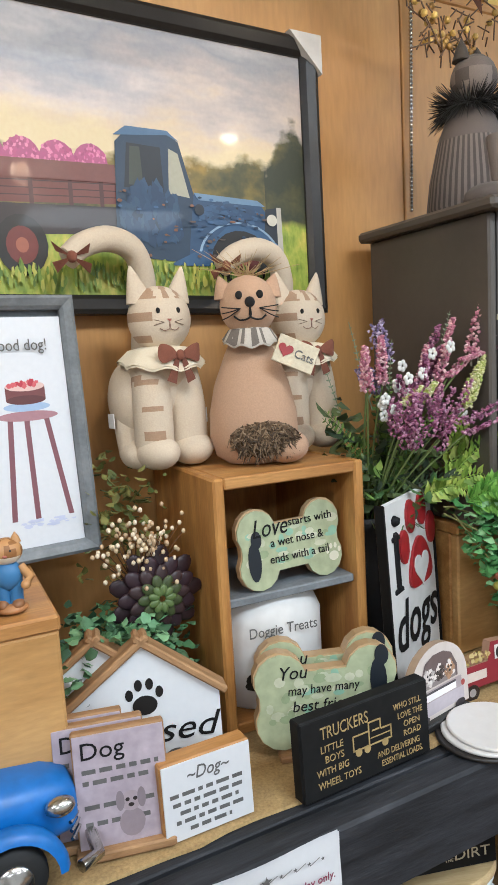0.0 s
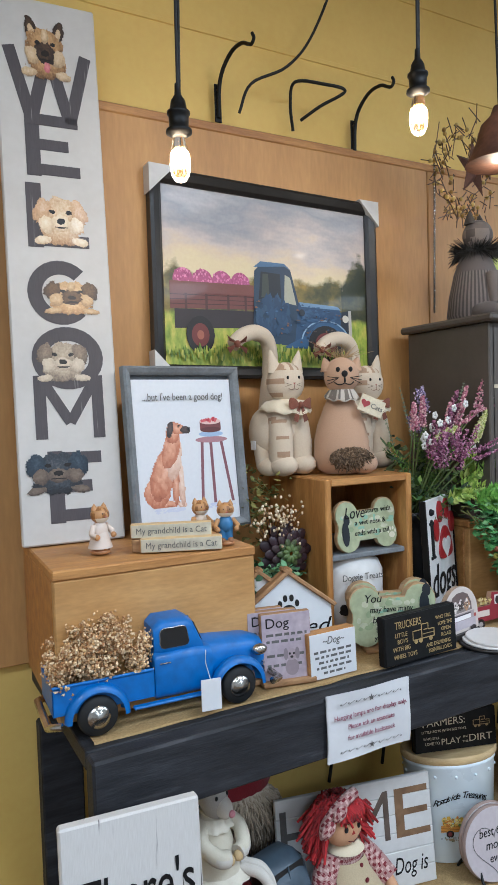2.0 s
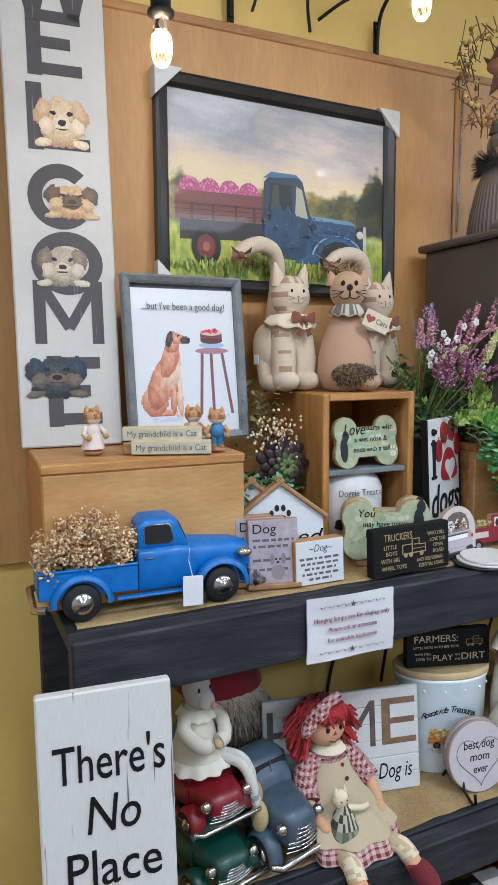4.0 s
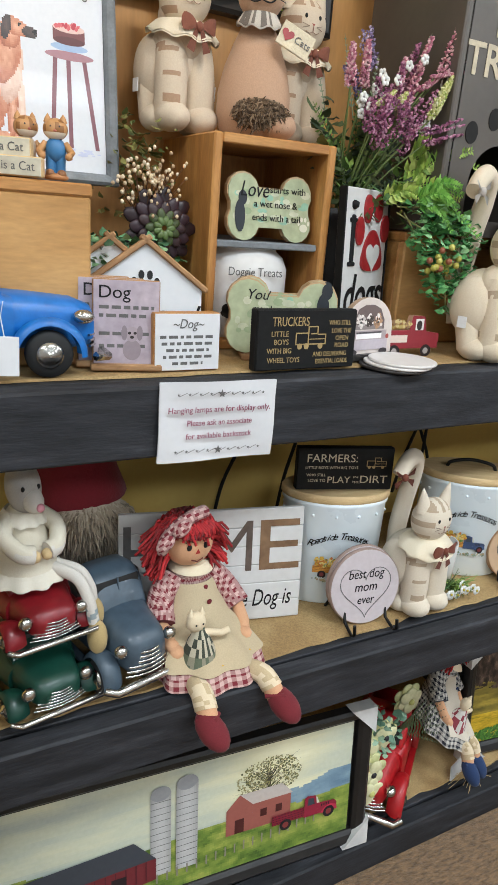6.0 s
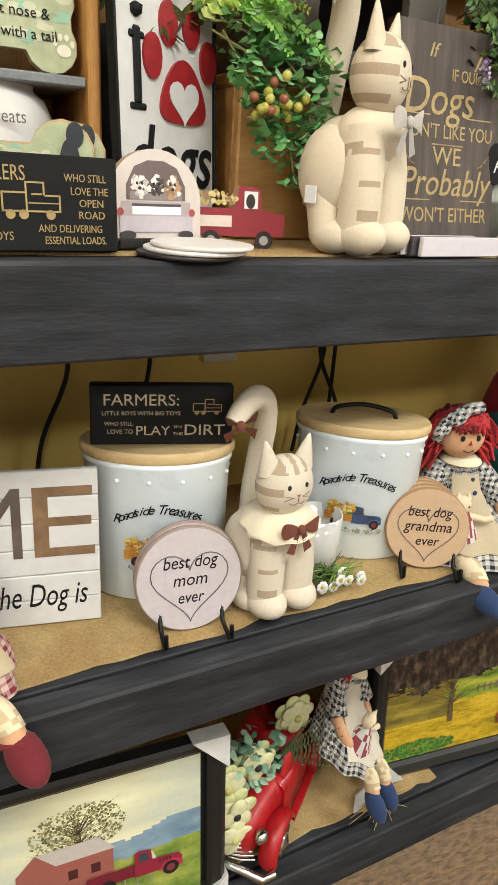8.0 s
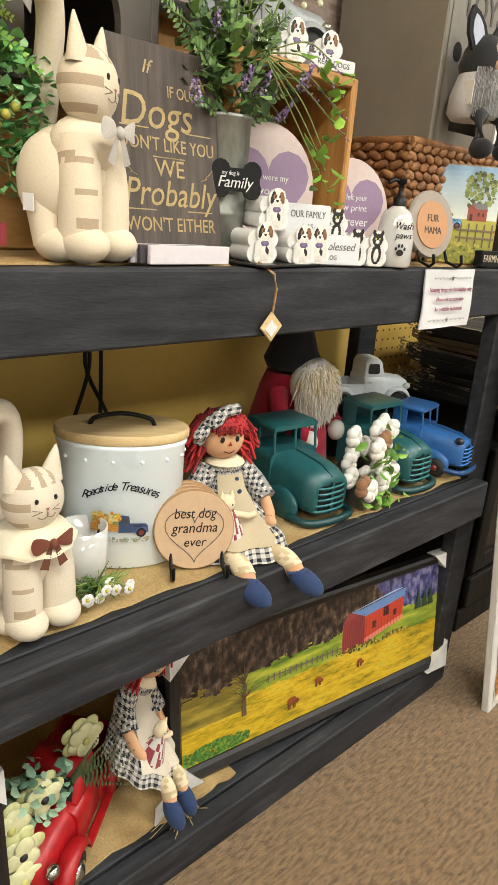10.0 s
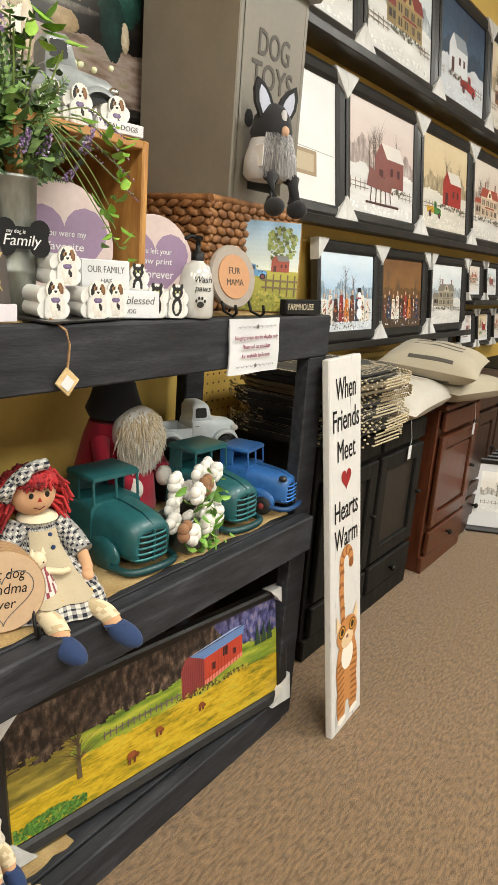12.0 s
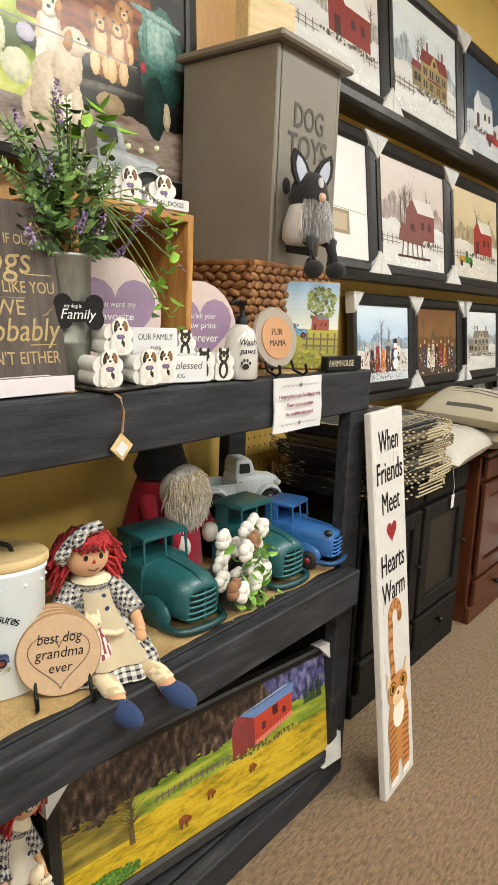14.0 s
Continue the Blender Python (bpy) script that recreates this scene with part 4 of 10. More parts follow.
def dog_face(sign, x, z, w, h, coat, dark, pale, ears, seed, tongue=False, mask=False):
    """A dog's head and paws, painted on the board round x, z."""
    c = Canvas(w, h, seed)
    K = ["0c0a09", "15110f", "241d1a"]
    B = []
    if ears == "up":
        B += [(0.24, 0.76, 0.11, 0.2, 14, dark), (0.76, 0.74, 0.11, 0.2, -14, dark), (0.25, 0.72, 0.06, 0.13, 14, pale), (0.75, 0.7, 0.06, 0.13, -14, pale)]
    B += [(0.5, 0.26, 0.36, 0.24, 0, coat), (0.5, 0.54, 0.36, 0.26, 0, coat)]
    if ears == "flop":
        B += [(0.17, 0.58, 0.14, 0.22, -24, dark), (0.83, 0.58, 0.14, 0.22, 24, dark)]
    if mask:
        B += [(0.5, 0.44, 0.2, 0.17, 0, dark), (0.5, 0.68, 0.07, 0.12, 0, pale)]
    B += [(0.24, 0.36, 0.13, 0.14, 20, pale), (0.76, 0.36, 0.13, 0.14, -20, pale), (0.5, 0.38, 0.17, 0.13, 0, pale if not mask else dark)]
    if tongue:
        B += [(0.52, 0.21, 0.065, 0.085, 0, ["a04a50", "cc7a80", "e0a0a2"])]
    B += [(0.5, 0.42, 0.075, 0.05, 0, K), (0.35, 0.57, 0.055, 0.034, -10, K), (0.65, 0.57, 0.055, 0.034, 10, K), (0.5, 0.32, 0.12, 0.012, 0, K)]
    B += [(0.16, 0.1, 0.15, 0.07, 8, pale), (0.84, 0.1, 0.15, 0.07, -8, pale)]
    c.paint(B, 70, int(70 * h / w), None, seed * 1.7, 0.2, 9.0)
    part("painted_dog_face", c.g, PRINT, sign, "painted dog face", pose(x, -0.0122, z - h / 2))


dog_face(t, -0.004, 1.0, 0.1, 0.135, ["4a3626", "8f6c46", "c09a6a", "d8bc92"], ["1a1412", "3a2c24", "6a5038"], ["8a7258", "c9b08a", "e4d4b8"], "up", 1, True, True)
dog_face(t, 0.008, 0.655, 0.11, 0.125, ["8a6848", "c09a72", "dcc4a0", "ede2cc"], ["a07c58", "cda880", "e6d4b8"], ["c0a078", "e2d0b0", "f2ead8"], "flop", 2)
dog_face(t, 0.02, 0.497, 0.112, 0.085, ["7a5634", "b08858", "cfae80", "e0cba4"], ["2a1f18", "5a4430", "8a6a46"], ["8a6c4c", "c4a478", "ddc8a0"], "flop", 3, False, True)
dog_face(t, -0.004, 0.368, 0.105, 0.1, ["5a5048", "8f8070", "b8a890", "d4c8b4"], ["4a4038", "7c6c5c", "a89680"], ["9a8a78", "c8baa4", "e0d6c6"], "flop", 4)
dog_face(t, -0.026, 0.148, 0.125, 0.105, ["101216", "23272e", "3e444c", "6a6c6e"], ["16202c", "2a3846", "4a5a68"], ["3a322c", "6a5c50", "8a7c6e"], "flop", 5)


# ---- tall painted bins ----
def bin_box(m, w, d, h, material, ink_mat, words, label, top=0.765):
    t = thing("storage_bin", m, label, "bin", "painted wooden bins")
    th = 0.016
    part("side_panel", Geo().box(-w / 2 + th / 2, d / 2, h / 2, th, d, h, 0.003), material, t)
    part("side_panel", Geo().box(w / 2 - th / 2, d / 2, h / 2, th, d, h, 0.003), material, t)
    part("back_panel", Geo().box(0, d - th / 2, h / 2, w - 2 * th, th, h, 0.002), material, t)
    part("bottom_panel", Geo().box(0, d / 2, th / 2, w - 2 * th, d - 2 * th, th, 0.002), material, t)
    # front with an arched opening in its lower half
    n, R_, zc = 20, w * 0.26, h * 0.2
    arc = ring(0, zc, R_, R_ * 1.0, n, 180, 0)
    y0, y1, xi = 0.0, th, w / 2 - th
    out = [(-xi, 0.0)] + [(-xi + 2 * xi * i / (n - 1), h) for i in range(n)] + [(xi, 0.0)]
    inn = [(-R_, 0.03)] + arc + [(R_, 0.03)]
    g = Geo()
    for y, f in ((y0, 1), (y1, -1)):
        vs = [(x, y, z) for x, z in out] + [(x, y, z) for x, z in inn]
        k = len(out)
        g.put(vs, [(i, k + i, k + i + 1, i + 1)[::f] for i in range(k - 1)] + [(0, k - 1, 2 * k - 1, k)[::f]])
    vs = [(x, y0, z) for x, z in inn] + [(x, y1, z) for x, z in inn]
    k = len(inn)
    g.put(vs, [(i, i + k, i + k + 1, i + 1) for i in range(k - 1)] + [(k - 1, 2 * k - 1, k, 0)])
    fp = part("front_panel", g, material, t)
    for dx, dz in ((-0.3, 0.17), (-0.11, 0.27), (0.11, 0.27), (0.3, 0.17)):
        part("toe_hole", Geo().prism(ring(dx * w, zc + R_ * 0.55 + dz * w, 0.055 * w, 0.07 * w, 14), -0.0015, 0.004), HOLE, fp, "dark round toe hole")
    part("lid", Geo().box(0, d / 2 - 0.008, h + 0.009, w + 0.04, d + 0.036, 0.018, 0.005), material, t)
    for k, s in enumerate(words):
        lettering(s, fp, ink_mat, 0.0, h * top - 0.066 * k, -0.0012, 0.075, 0.042 * len(s) if len(s) > 1 else None, bold=0.015)
    return t


bin_box(pose(1.785, 0.13, 1.452, 0, 0, 0), 0.27, 0.29, 0.478, TAUPE, INKTAUPE, ("DOG", "TOYS"), "taupe wooden dog toy bin with paw cut-outs standing on a basket", 0.71)
bin_box(pose(0.83, 0.17, 1.427, 0, 0, 0), 0.28, 0.28, 0.48, DARKBIN, INKCREAM, ("DOG", "TREATS"), "dark brown wooden bin with a paw-shaped opening")


# ---- crates and plain boxes ----
def crate(m, w, d, h, label, shelf=0.0, th=0.016):
    t = thing("wooden_crate", m, label, "crate")
    for s in (-1, 1):
        part("side_board", Geo().box(s * (w / 2 - th / 2), d / 2, h / 2, th, d, h, 0.003), WOOD_UP, t)
    part("top_board", Geo().box(0, d / 2, h - th / 2, w - 2 * th, d, th, 0.002), WOOD, t)
    part("bottom_board", Geo().box(0, d / 2, th / 2, w - 2 * th, d, th, 0.002), WOOD, t)
    part("back_board", Geo().box(0, d - 0.005, h / 2, w - 2 * th, 0.008, h - 2 * th, 0.001), WOOD_UP, t)
    if shelf:
        part("inner_shelf", Geo().box(0, d / 2, shelf, w - 2 * th, d - 0.02, 0.012, 0.002), GREY, t, "greyish inner shelf")
    return t


crate(pose(0.362, 0.215, 1.203, 0, 0, -2), 0.235, 0.255, 0.357, "stained pine crate on end with an inner shelf", 0.182)
crate(pose(1.212, 0.10, 1.203, 0, 0, 0), 0.295, 0.32, 0.318, "stained pine crate on end holding heart plaques")


def closed_box(m, w, d, h, label):
    t = thing("wooden_riser", m, label, "box", "wooden risers")
    th = 0.018
    part("front_board", Geo().box(0, th / 2, h / 2 - th / 2, w, th, h - th, 0.003), KNOTTY, t)
    for s in (-1, 1):
        part("side_board", Geo().box(s * (w / 2 - th / 2), d / 2 + th / 2, h / 2 - th / 2, th, d - th, h - th, 0.003), WOOD, t)
    part("top_board", Geo().box(0, d / 2, h - th / 2, w + 0.004, d + 0.004, th, 0.003), WOOD, t)
    return t


closed_box(pose(-0.165, 0.14, 1.203, 0, 0, -2), 0.37, 0.32, 0.257, "light pine box riser under the dog picture")
closed_box(pose(0.855, 0.232, 1.203, 0, 0, 0), 0.35, 0.24, 0.222, "stained pine box riser under the dark bin")


def wicker_basket(m, w, d, h, label):
    t = thing("basket", m, label, "basket")
    part("liner", Geo().box(0, d / 2, h / 2, w - 0.016, d - 0.016, h - 0.01, 0.004), WICKER, t)
    g = Geo()
    rows, n = 13, 22
    for j in range(rows):
        z = 0.012 + (h - 0.024) * j / (rows - 1)
        for side in range(3):
            L = w if side == 0 else d
            k = n if side == 0 else 16
            for i in range(k):
                u = (i + 0.5) / k
                bulge = 0.006 if (i + j) % 2 else -0.001
                if side == 0:
                    g.ball(-w / 2 + w * u, 0.004 - bulge, z, w / k * 1.05, 0.007, h / rows * 0.5, 8, 4, None, Matrix.Rotation(0.35 if j % 2 else -0.35, 4, 'Y'))
                else:
                    s = -1 if side == 1 else 1
                    g.ball(s * (w / 2 - 0.004 + bulge), d * u, z, 0.007, d / k * 1.05, h / rows * 0.5, 8, 4, None, Matrix.Rotation(0.35 if j % 2 else -0.35, 4, 'X'))
    tagged(part("weave", g, WICKER, t, "thick brown woven strands"), kind="stuff")
    part("rim", Geo().tube([(-w / 2, 0, h), (w / 2, 0, h), (w / 2, d, h), (-w / 2, d, h), (-w / 2, 0, h)], 0.009, 8), WICKER, t)
    return t


wicker_basket(pose(1.765, 0.13, 1.203, 0, 0, 0), 0.36, 0.31, 0.245, "thick brown woven wicker basket under the toy bin")


# ---- pictures over the shelf ----
c = Canvas(0.585, 0.41, 21)
SKY = [rgb("dccca4"), rgb("d6c4a8"), rgb("c6bab2"), rgb("aca6a6"), rgb("989aa0"), rgb("aeacae"), rgb("c2bebc")]
TREE = [rgb("2e3420"), rgb("4d4c28"), rgb("7a6a30"), rgb("a08338"), rgb("b99a52")]
GRASS = [rgb("5c7426"), rgb("7f9432"), rgb("9caa40"), rgb("bcb850"), rgb("d0c668")]


def blend(p, q, k):
    k = min(1.0, max(0.0, k))
    return tuple(u + (v - u) * k for u, v in zip(p, q))


def meadow(x, z):
    line = 0.5 + 0.05 * nz_(x, 0.2, 6, 4, 3) + 0.2 * max(0.0, 1 - ((x - 0.95) / 0.08) ** 2) + 0.06 * max(0.0, 1 - abs(x - 0.8) / 0.1) + 0.06 * nz_(x, z, 9, 5, 1)
    grass = tones(0.5 + 0.45 * nz_(x * 3.0, z * 0.9, 12, 5, 2) + 0.3 * (z - 0.12), GRASS)
    tree = tones(0.4 + 0.42 * nz_(x * 1.1, z * 0.9, 8, 5, 6) - (0.3 if x > 0.86 else 0.0), TREE)
    sky = tones((z - 0.52) / 0.62 + 0.36 * nz_(x, z * 2.0, 2.4, 5, 9) + 0.2 * max(0.0, 1 - math.hypot((x - 0.13) / 0.2, (z - 0.88) / 0.16)), SKY)
    return blend(grass, blend(tree, sky, (z - line) / 0.05 + 0.5), (z - 0.3 - 0.02 * nz_(x, 0.5, 8, 3, 8)) / 0.03 + 0.5)


c.field(meadow, 330, 230)
c.lay = lambda x, z: (x * 0.9 if x < 0.67 else 0.603 + (x - 0.67) * 1.27, 0.15 + (z - 0.2) * 1.1)
c.shape([(0.03, 0.35), (0.45, 0.37), (0.45, 0.5), (0.03, 0.49)], "6a3a33")
for i in range(5):
    c.shape([(0.03, 0.372 + 0.024 * i), (0.45, 0.39 + 0.022 * i), (0.45, 0.393 + 0.022 * i), (0.03, 0.376 + 0.024 * i)], "3f211e")
for x in (0.1, 0.2, 0.31, 0.4):
    c.shape([(x, 0.35), (x + 0.012, 0.35), (x + 0.012, 0.5), (x, 0.5)], "4a2824")
c.shape([(0.05, 0.25), (0.46, 0.27), (0.46, 0.36), (0.05, 0.35)], "2a2022")
for x_ in (0.095, 0.19, 0.285, 0.38):
    c.oval(x_, 0.5, 0.05, 0.062, "a8507c")
    c.dabs(x_, 0.515, 0.045, 0.045, 60, [rgb("b0507e"), rgb("cc6e9c"), rgb("9c4672"), rgb("d884ac")], 0.006)
c.shape([(0.03, 0.43), (0.45, 0.44), (0.45, 0.5), (0.03, 0.49)], "6e3d35")
c.shape([(0.44, 0.2), (0.67, 0.18), (0.69, 0.42), (0.655, 0.6), (0.62, 0.625), (0.49, 0.62), (0.455, 0.58)], "22384f")
c.shape([(0.475, 0.43), (0.6, 0.425), (0.595, 0.575), (0.49, 0.58)], "101a24").shape([(0.49, 0.44), (0.535, 0.44), (0.53, 0.57), (0.5, 0.57)], "3a4038")
c.shape([(0.615, 0.42), (0.68, 0.41), (0.652, 0.56), (0.622, 0.575)], "a8a794")
c.shape([(0.45, 0.6), (0.62, 0.62), (0.66, 0.6), (0.62, 0.635), (0.49, 0.635)], "4d6d8f")
c.shape([(0.67, 0.2), (0.86, 0.2), (0.87, 0.38), (0.85, 0.42), (0.69, 0.43)], "2a486a").shape([(0.69, 0.43), (0.85, 0.42), (0.87, 0.4), (0.7, 0.405)], "6b89a6")
c.shape([(0.86, 0.2), (0.91, 0.21), (0.905, 0.4), (0.87, 0.39)], "1c2530").shape([(0.9, 0.21), (0.915, 0.215), (0.912, 0.4), (0.9, 0.4)], "b7b2a6")
for i in range(6):
    c.bar(0.72 + 0.018 * i, 0.33, 0.727 + 0.018 * i, 0.39, "142438")
c.shape([(0.6, 0.17), (0.9, 0.17), (0.9, 0.26), (0.84, 0.33), (0.77, 0.32), (0.71, 0.24)], "33557a")
for i in range(16):
    a_, b_ = radians(170 - 9 * i), radians(170 - 9 * (i + 1))
    c.shape([(0.8 + 0.1 * math.cos(a_), 0.2 + 0.13 * math.sin(a_)), (0.8 + 0.1 * math.cos(b_), 0.2 + 0.13 * math.sin(b_)), (0.8 + 0.106 * math.cos(b_), 0.2 + 0.137 * math.sin(b_)), (0.8 + 0.106 * math.cos(a_), 0.2 + 0.137 * math.sin(a_))][::-1], "8aa3bc")
for x, z, q in ((0.8, 0.2, 0.075), (0.17, 0.22, 0.07)):
    c.oval(x, z, q, q * 1.4, "14110f").oval(x, z, q * 0.62, q * 0.87, "6a2c26").oval(x, z, q * 0.25, q * 0.35, "9a5a44")
c.dabs(0.56, 0.34, 0.1, 0.1, 150, [rgb("213b59"), rgb("264362"), rgb("2a4767"), rgb("24405f"), rgb("2e4a66")], 0.014, 1.6)
c.dabs(0.77, 0.36, 0.075, 0.04, 90, [rgb("28466a"), rgb("2f4f72"), rgb("35557a"), rgb("2a4464")], 0.012, 0.6)
c.oval(0.885, 0.35, 0.014, 0.022, "cfc9ba").oval(0.7, 0.37, 0.012, 0.02, "1a2634")
for i in range(60):
    x, z = c.r.uniform(0.45, 0.88), c.r.uniform(0.2, 0.42)
    c.oval(x, z, c.r.uniform(0.003, 0.009), c.r.uniform(0.002, 0.006), c.r.choice(["3d5f85", "1c334e", "5a4a42", "7a543c"]), 7)
c.lay = None
c.dabs(0.45, 0.07, 0.45, 0.05, 320, [rgb("8fa03c"), rgb("6f8a2e"), rgb("b4b450"), rgb("55701f")], 0.005, 3.5)
framed_picture(pose(0.283, 0.487, 1.79, -1.5, 0.8, 1), 0.645, 0.47, 0.03, 0.024, BLACK, c, "blue vintage farm truck print in a black frame", 0.06, corners=(0, 2, 3))

c = Canvas(0.235, 0.305, 22)
c.bar(0, 0, 1, 1, "d6d9de")
FAWN, PALEF, DARKF = ["8f5038", "b9785a", "d6a284", "ecd2c0"], ["b88a72", "dcc0ac", "efe2d8"], ["2c2423", "463a38", "6a5852"]
c.paint([(0.27, 0.14, 0.13, 0.022, 0, FAWN), (0.41, 0.13, 0.05, 0.018, 0, PALEF), (0.42, 0.27, 0.032, 0.15, 0, PALEF), (0.36, 0.27, 0.034, 0.15, -4, FAWN), (0.17, 0.22, 0.125, 0.1, 0, FAWN), (0.26, 0.36, 0.12, 0.2, -24, FAWN), (0.36, 0.46, 0.075, 0.17, -8, PALEF),
         (0.34, 0.52, 0.08, 0.15, -20, FAWN), (0.37, 0.63, 0.07, 0.075, -14, FAWN), (0.42, 0.655, 0.07, 0.04, -8, FAWN), (0.495, 0.645, 0.05, 0.028, -6, DARKF), (0.345, 0.655, 0.032, 0.058, -12, DARKF), (0.43, 0.675, 0.012, 0.009, 0, ["120e0d", "1c1615"]), (0.53, 0.652, 0.014, 0.012, 0, ["0c0a0a", "161212"])], 90, 116, None, 3.0, 0.1, 8.0)
for x0, x1 in ((0.66, 0.62), (0.75, 0.75), (0.86, 0.94)):
    c.shape([(x1 - 0.015, 0.12), (x1 + 0.015, 0.12), (x0 + 0.015, 0.56), (x0 - 0.015, 0.56)], "7d5058")
c.oval(0.76, 0.57, 0.17, 0.022, "a47a82").oval(0.76, 0.61, 0.13, 0.02, "9db4d2").bar(0.65, 0.64, 0.87, 0.7, "6e3a3a").oval(0.76, 0.64, 0.11, 0.02, "5a2e2e").oval(0.76, 0.7, 0.11, 0.022, "d8b8b0")
c.dabs(0.76, 0.71, 0.1, 0.012, 24, [rgb("b03040"), rgb("c85a60")], 0.016)
c.dabs(0.3, 0.1, 0.2, 0.015, 20, [rgb("c9cede")], 0.03, 0.4).dabs(0.8, 0.1, 0.15, 0.015, 20, [rgb("c2c8de")], 0.03, 0.4)
fp = framed_picture(pose(-0.012, 0.348, 1.462, -6, 0, 4), 0.272, 0.35, 0.018, 0.02, GREY, c, "grey-framed picture of a dog looking at a cake", 0.0)
lettering("...but I've been a good dog!", fp, INKGREY, 0.0, 0.285, -0.0122, 0.022, 0.19)

c = Canvas(0.7, 0.5, 23)
PALE = [rgb("8a7660"), rgb("c2ae92"), rgb("dccfba"), rgb("efe8dc")]
TAN = [rgb("5a3418"), rgb("8f5a2c"), rgb("b8824a"), rgb("d8ab74")]
SEA = [rgb("0f2622"), rgb("234a42"), rgb("3f7268"), rgb("9cc4bc")]
BLACKP, REDWD = ["0a0908", "14110f", "241f1c", "3a332e"], ["3a1c10", "6a3418", "8f4c24", "a8662f"]
ROSE, WHITEF = ["6a2028", "b02a34", "d05058"], ["9aa070", "d8d8b8", "f0efe0"]


def yard(x, z):
    n = nz_(x, z, 10, 5, 4)
    if z > 0.53 - 0.02 * x + 0.02 * n and 0.3 < x < 0.83:
        return tones(0.5 + 0.6 * nz_(x * 0.7, z * 2.4, 9, 5, 3), [rgb(q) for q in REDWD])
    if x < 0.42 and z > 0.2:
        return tones(0.5 + 0.7 * nz_(x, z, 6, 5, 7), [rgb("4a5a20"), rgb("8aa034"), rgb("b4c24a"), rgb("dcdc86")])
    if z < 0.25 + 0.03 * n:
        return tones(0.5 + 0.6 * nz_(x * 0.6, z * 2, 9, 5, 3), [rgb("5a4a44"), rgb("8a7668"), rgb("a89890"), rgb("7a7a4c")])
    return tones(0.3 + 0.6 * nz_(x, z * 3, 5, 5, 5), [rgb(q) for q in BLACKP])


def puppy(x, z, s, tn):
    """Body, chest, head, ears and muzzle of a sitting pup."""
    light = ["c49a64", "e0c090", "f0dcb8"] if tn is TAN else ["d8c8ae", "efe6d6", "f8f2e8"]
    return [(x, z - 0.13 * s, 0.048 * s, 0.13 * s, 0, tn), (x - 0.03 * s, z - 0.21 * s, 0.022 * s, 0.06 * s, 0, light), (x + 0.025 * s, z - 0.21 * s, 0.022 * s, 0.06 * s, 0, light), (x, z - 0.09 * s, 0.03 * s, 0.08 * s, 0, light),
            (x, z, 0.04 * s, 0.06 * s, 0, tn), (x - 0.036 * s, z - 0.01 * s, 0.013 * s, 0.04 * s, 8, TAN), (x + 0.036 * s, z - 0.01 * s, 0.013 * s, 0.04 * s, -8, TAN), (x, z - 0.022 * s, 0.02 * s, 0.025 * s, 0, light),
            (x, z - 0.014 * s, 0.008 * s, 0.009 * s, 0, BLACKP), (x - 0.017 * s, z + 0.012 * s, 0.006 * s, 0.008 * s, 0, BLACKP), (x + 0.017 * s, z + 0.012 * s, 0.006 * s, 0.008 * s, 0, BLACKP)]


PUPS = [(0.62, 0.33, 0.2, 0.1, 4, BLACKP), (0.53, 0.465, 0.24, 0.035, 0, ["2a2622", "4a443e", "6e665e"]), (0.54, 0.43, 0.24, 0.045, 2, BLACKP), (0.62, 0.34, 0.17, 0.02, 4, ["2c2825", "55504a", "8a847c"]), (0.325, 0.45, 0.03, 0.035, 0, ["8a86a0", "b4b2c4", "cfcdd8"]),
        (0.64, 0.28, 0.06, 0.05, 0, ["6a5a40", "a08a68", "c4b090"]),
        (0.875, 0.56, 0.11, 0.24, 0, SEA), (0.86, 0.62, 0.09, 0.12, 0, ["2f5a54", "5f938a", "a8ccc6", "dcebe6"]), (0.86, 0.74, 0.12, 0.02, -6, ["4a6a64", "7fa49c", "b8d0ca"]), (0.8, 0.64, 0.012, 0.13, 0, ["2f524c", "5c8a80", "8fb4ac"]), (0.845, 0.33, 0.06, 0.14, 0, ["0c1c1a", "16322e", "2a504a"]), (0.79, 0.495, 0.013, 0.028, 0, ROSE),
        (0.29, 0.31, 0.05, 0.07, 0, WHITEF), (0.16, 0.4, 0.1, 0.12, 0, WHITEF), (0.9, 0.3, 0.018, 0.07, 0, ["8a7a60", "cfc0a4", "e4dac6"])]
PUPS += puppy(0.41, 0.6, 1.0, PALE) + puppy(0.71, 0.7, 0.8, TAN) + puppy(0.607, 0.625, 0.9, TAN) + puppy(0.678, 0.63, 0.95, TAN)
PUPS += [(0.37, 0.17, 0.07, 0.1, 0, PALE), (0.42, 0.27, 0.085, 0.17, -18, PALE), (0.47, 0.2, 0.026, 0.12, 0, ["d8c8ae", "efe6d6", "f8f2e8"]), (0.505, 0.2, 0.024, 0.12, 0, PALE), (0.47, 0.37, 0.055, 0.12, -16, PALE), (0.5, 0.485, 0.048, 0.058, 0, PALE), (0.535, 0.485, 0.03, 0.024, -4, ["c4a888", "e0d0b8", "f0e6d6"]), (0.478, 0.48, 0.018, 0.045, -8, TAN), (0.557, 0.492, 0.01, 0.011, 0, BLACKP), (0.518, 0.505, 0.006, 0.007, 0, BLACKP)]
c.paint(PUPS, 260, 190, yard, 4.0, 0.12, 16.0)
c.shape([(0.2, 0.492), (0.76, 0.478), (0.76, 0.484), (0.2, 0.5)], "8a847c")
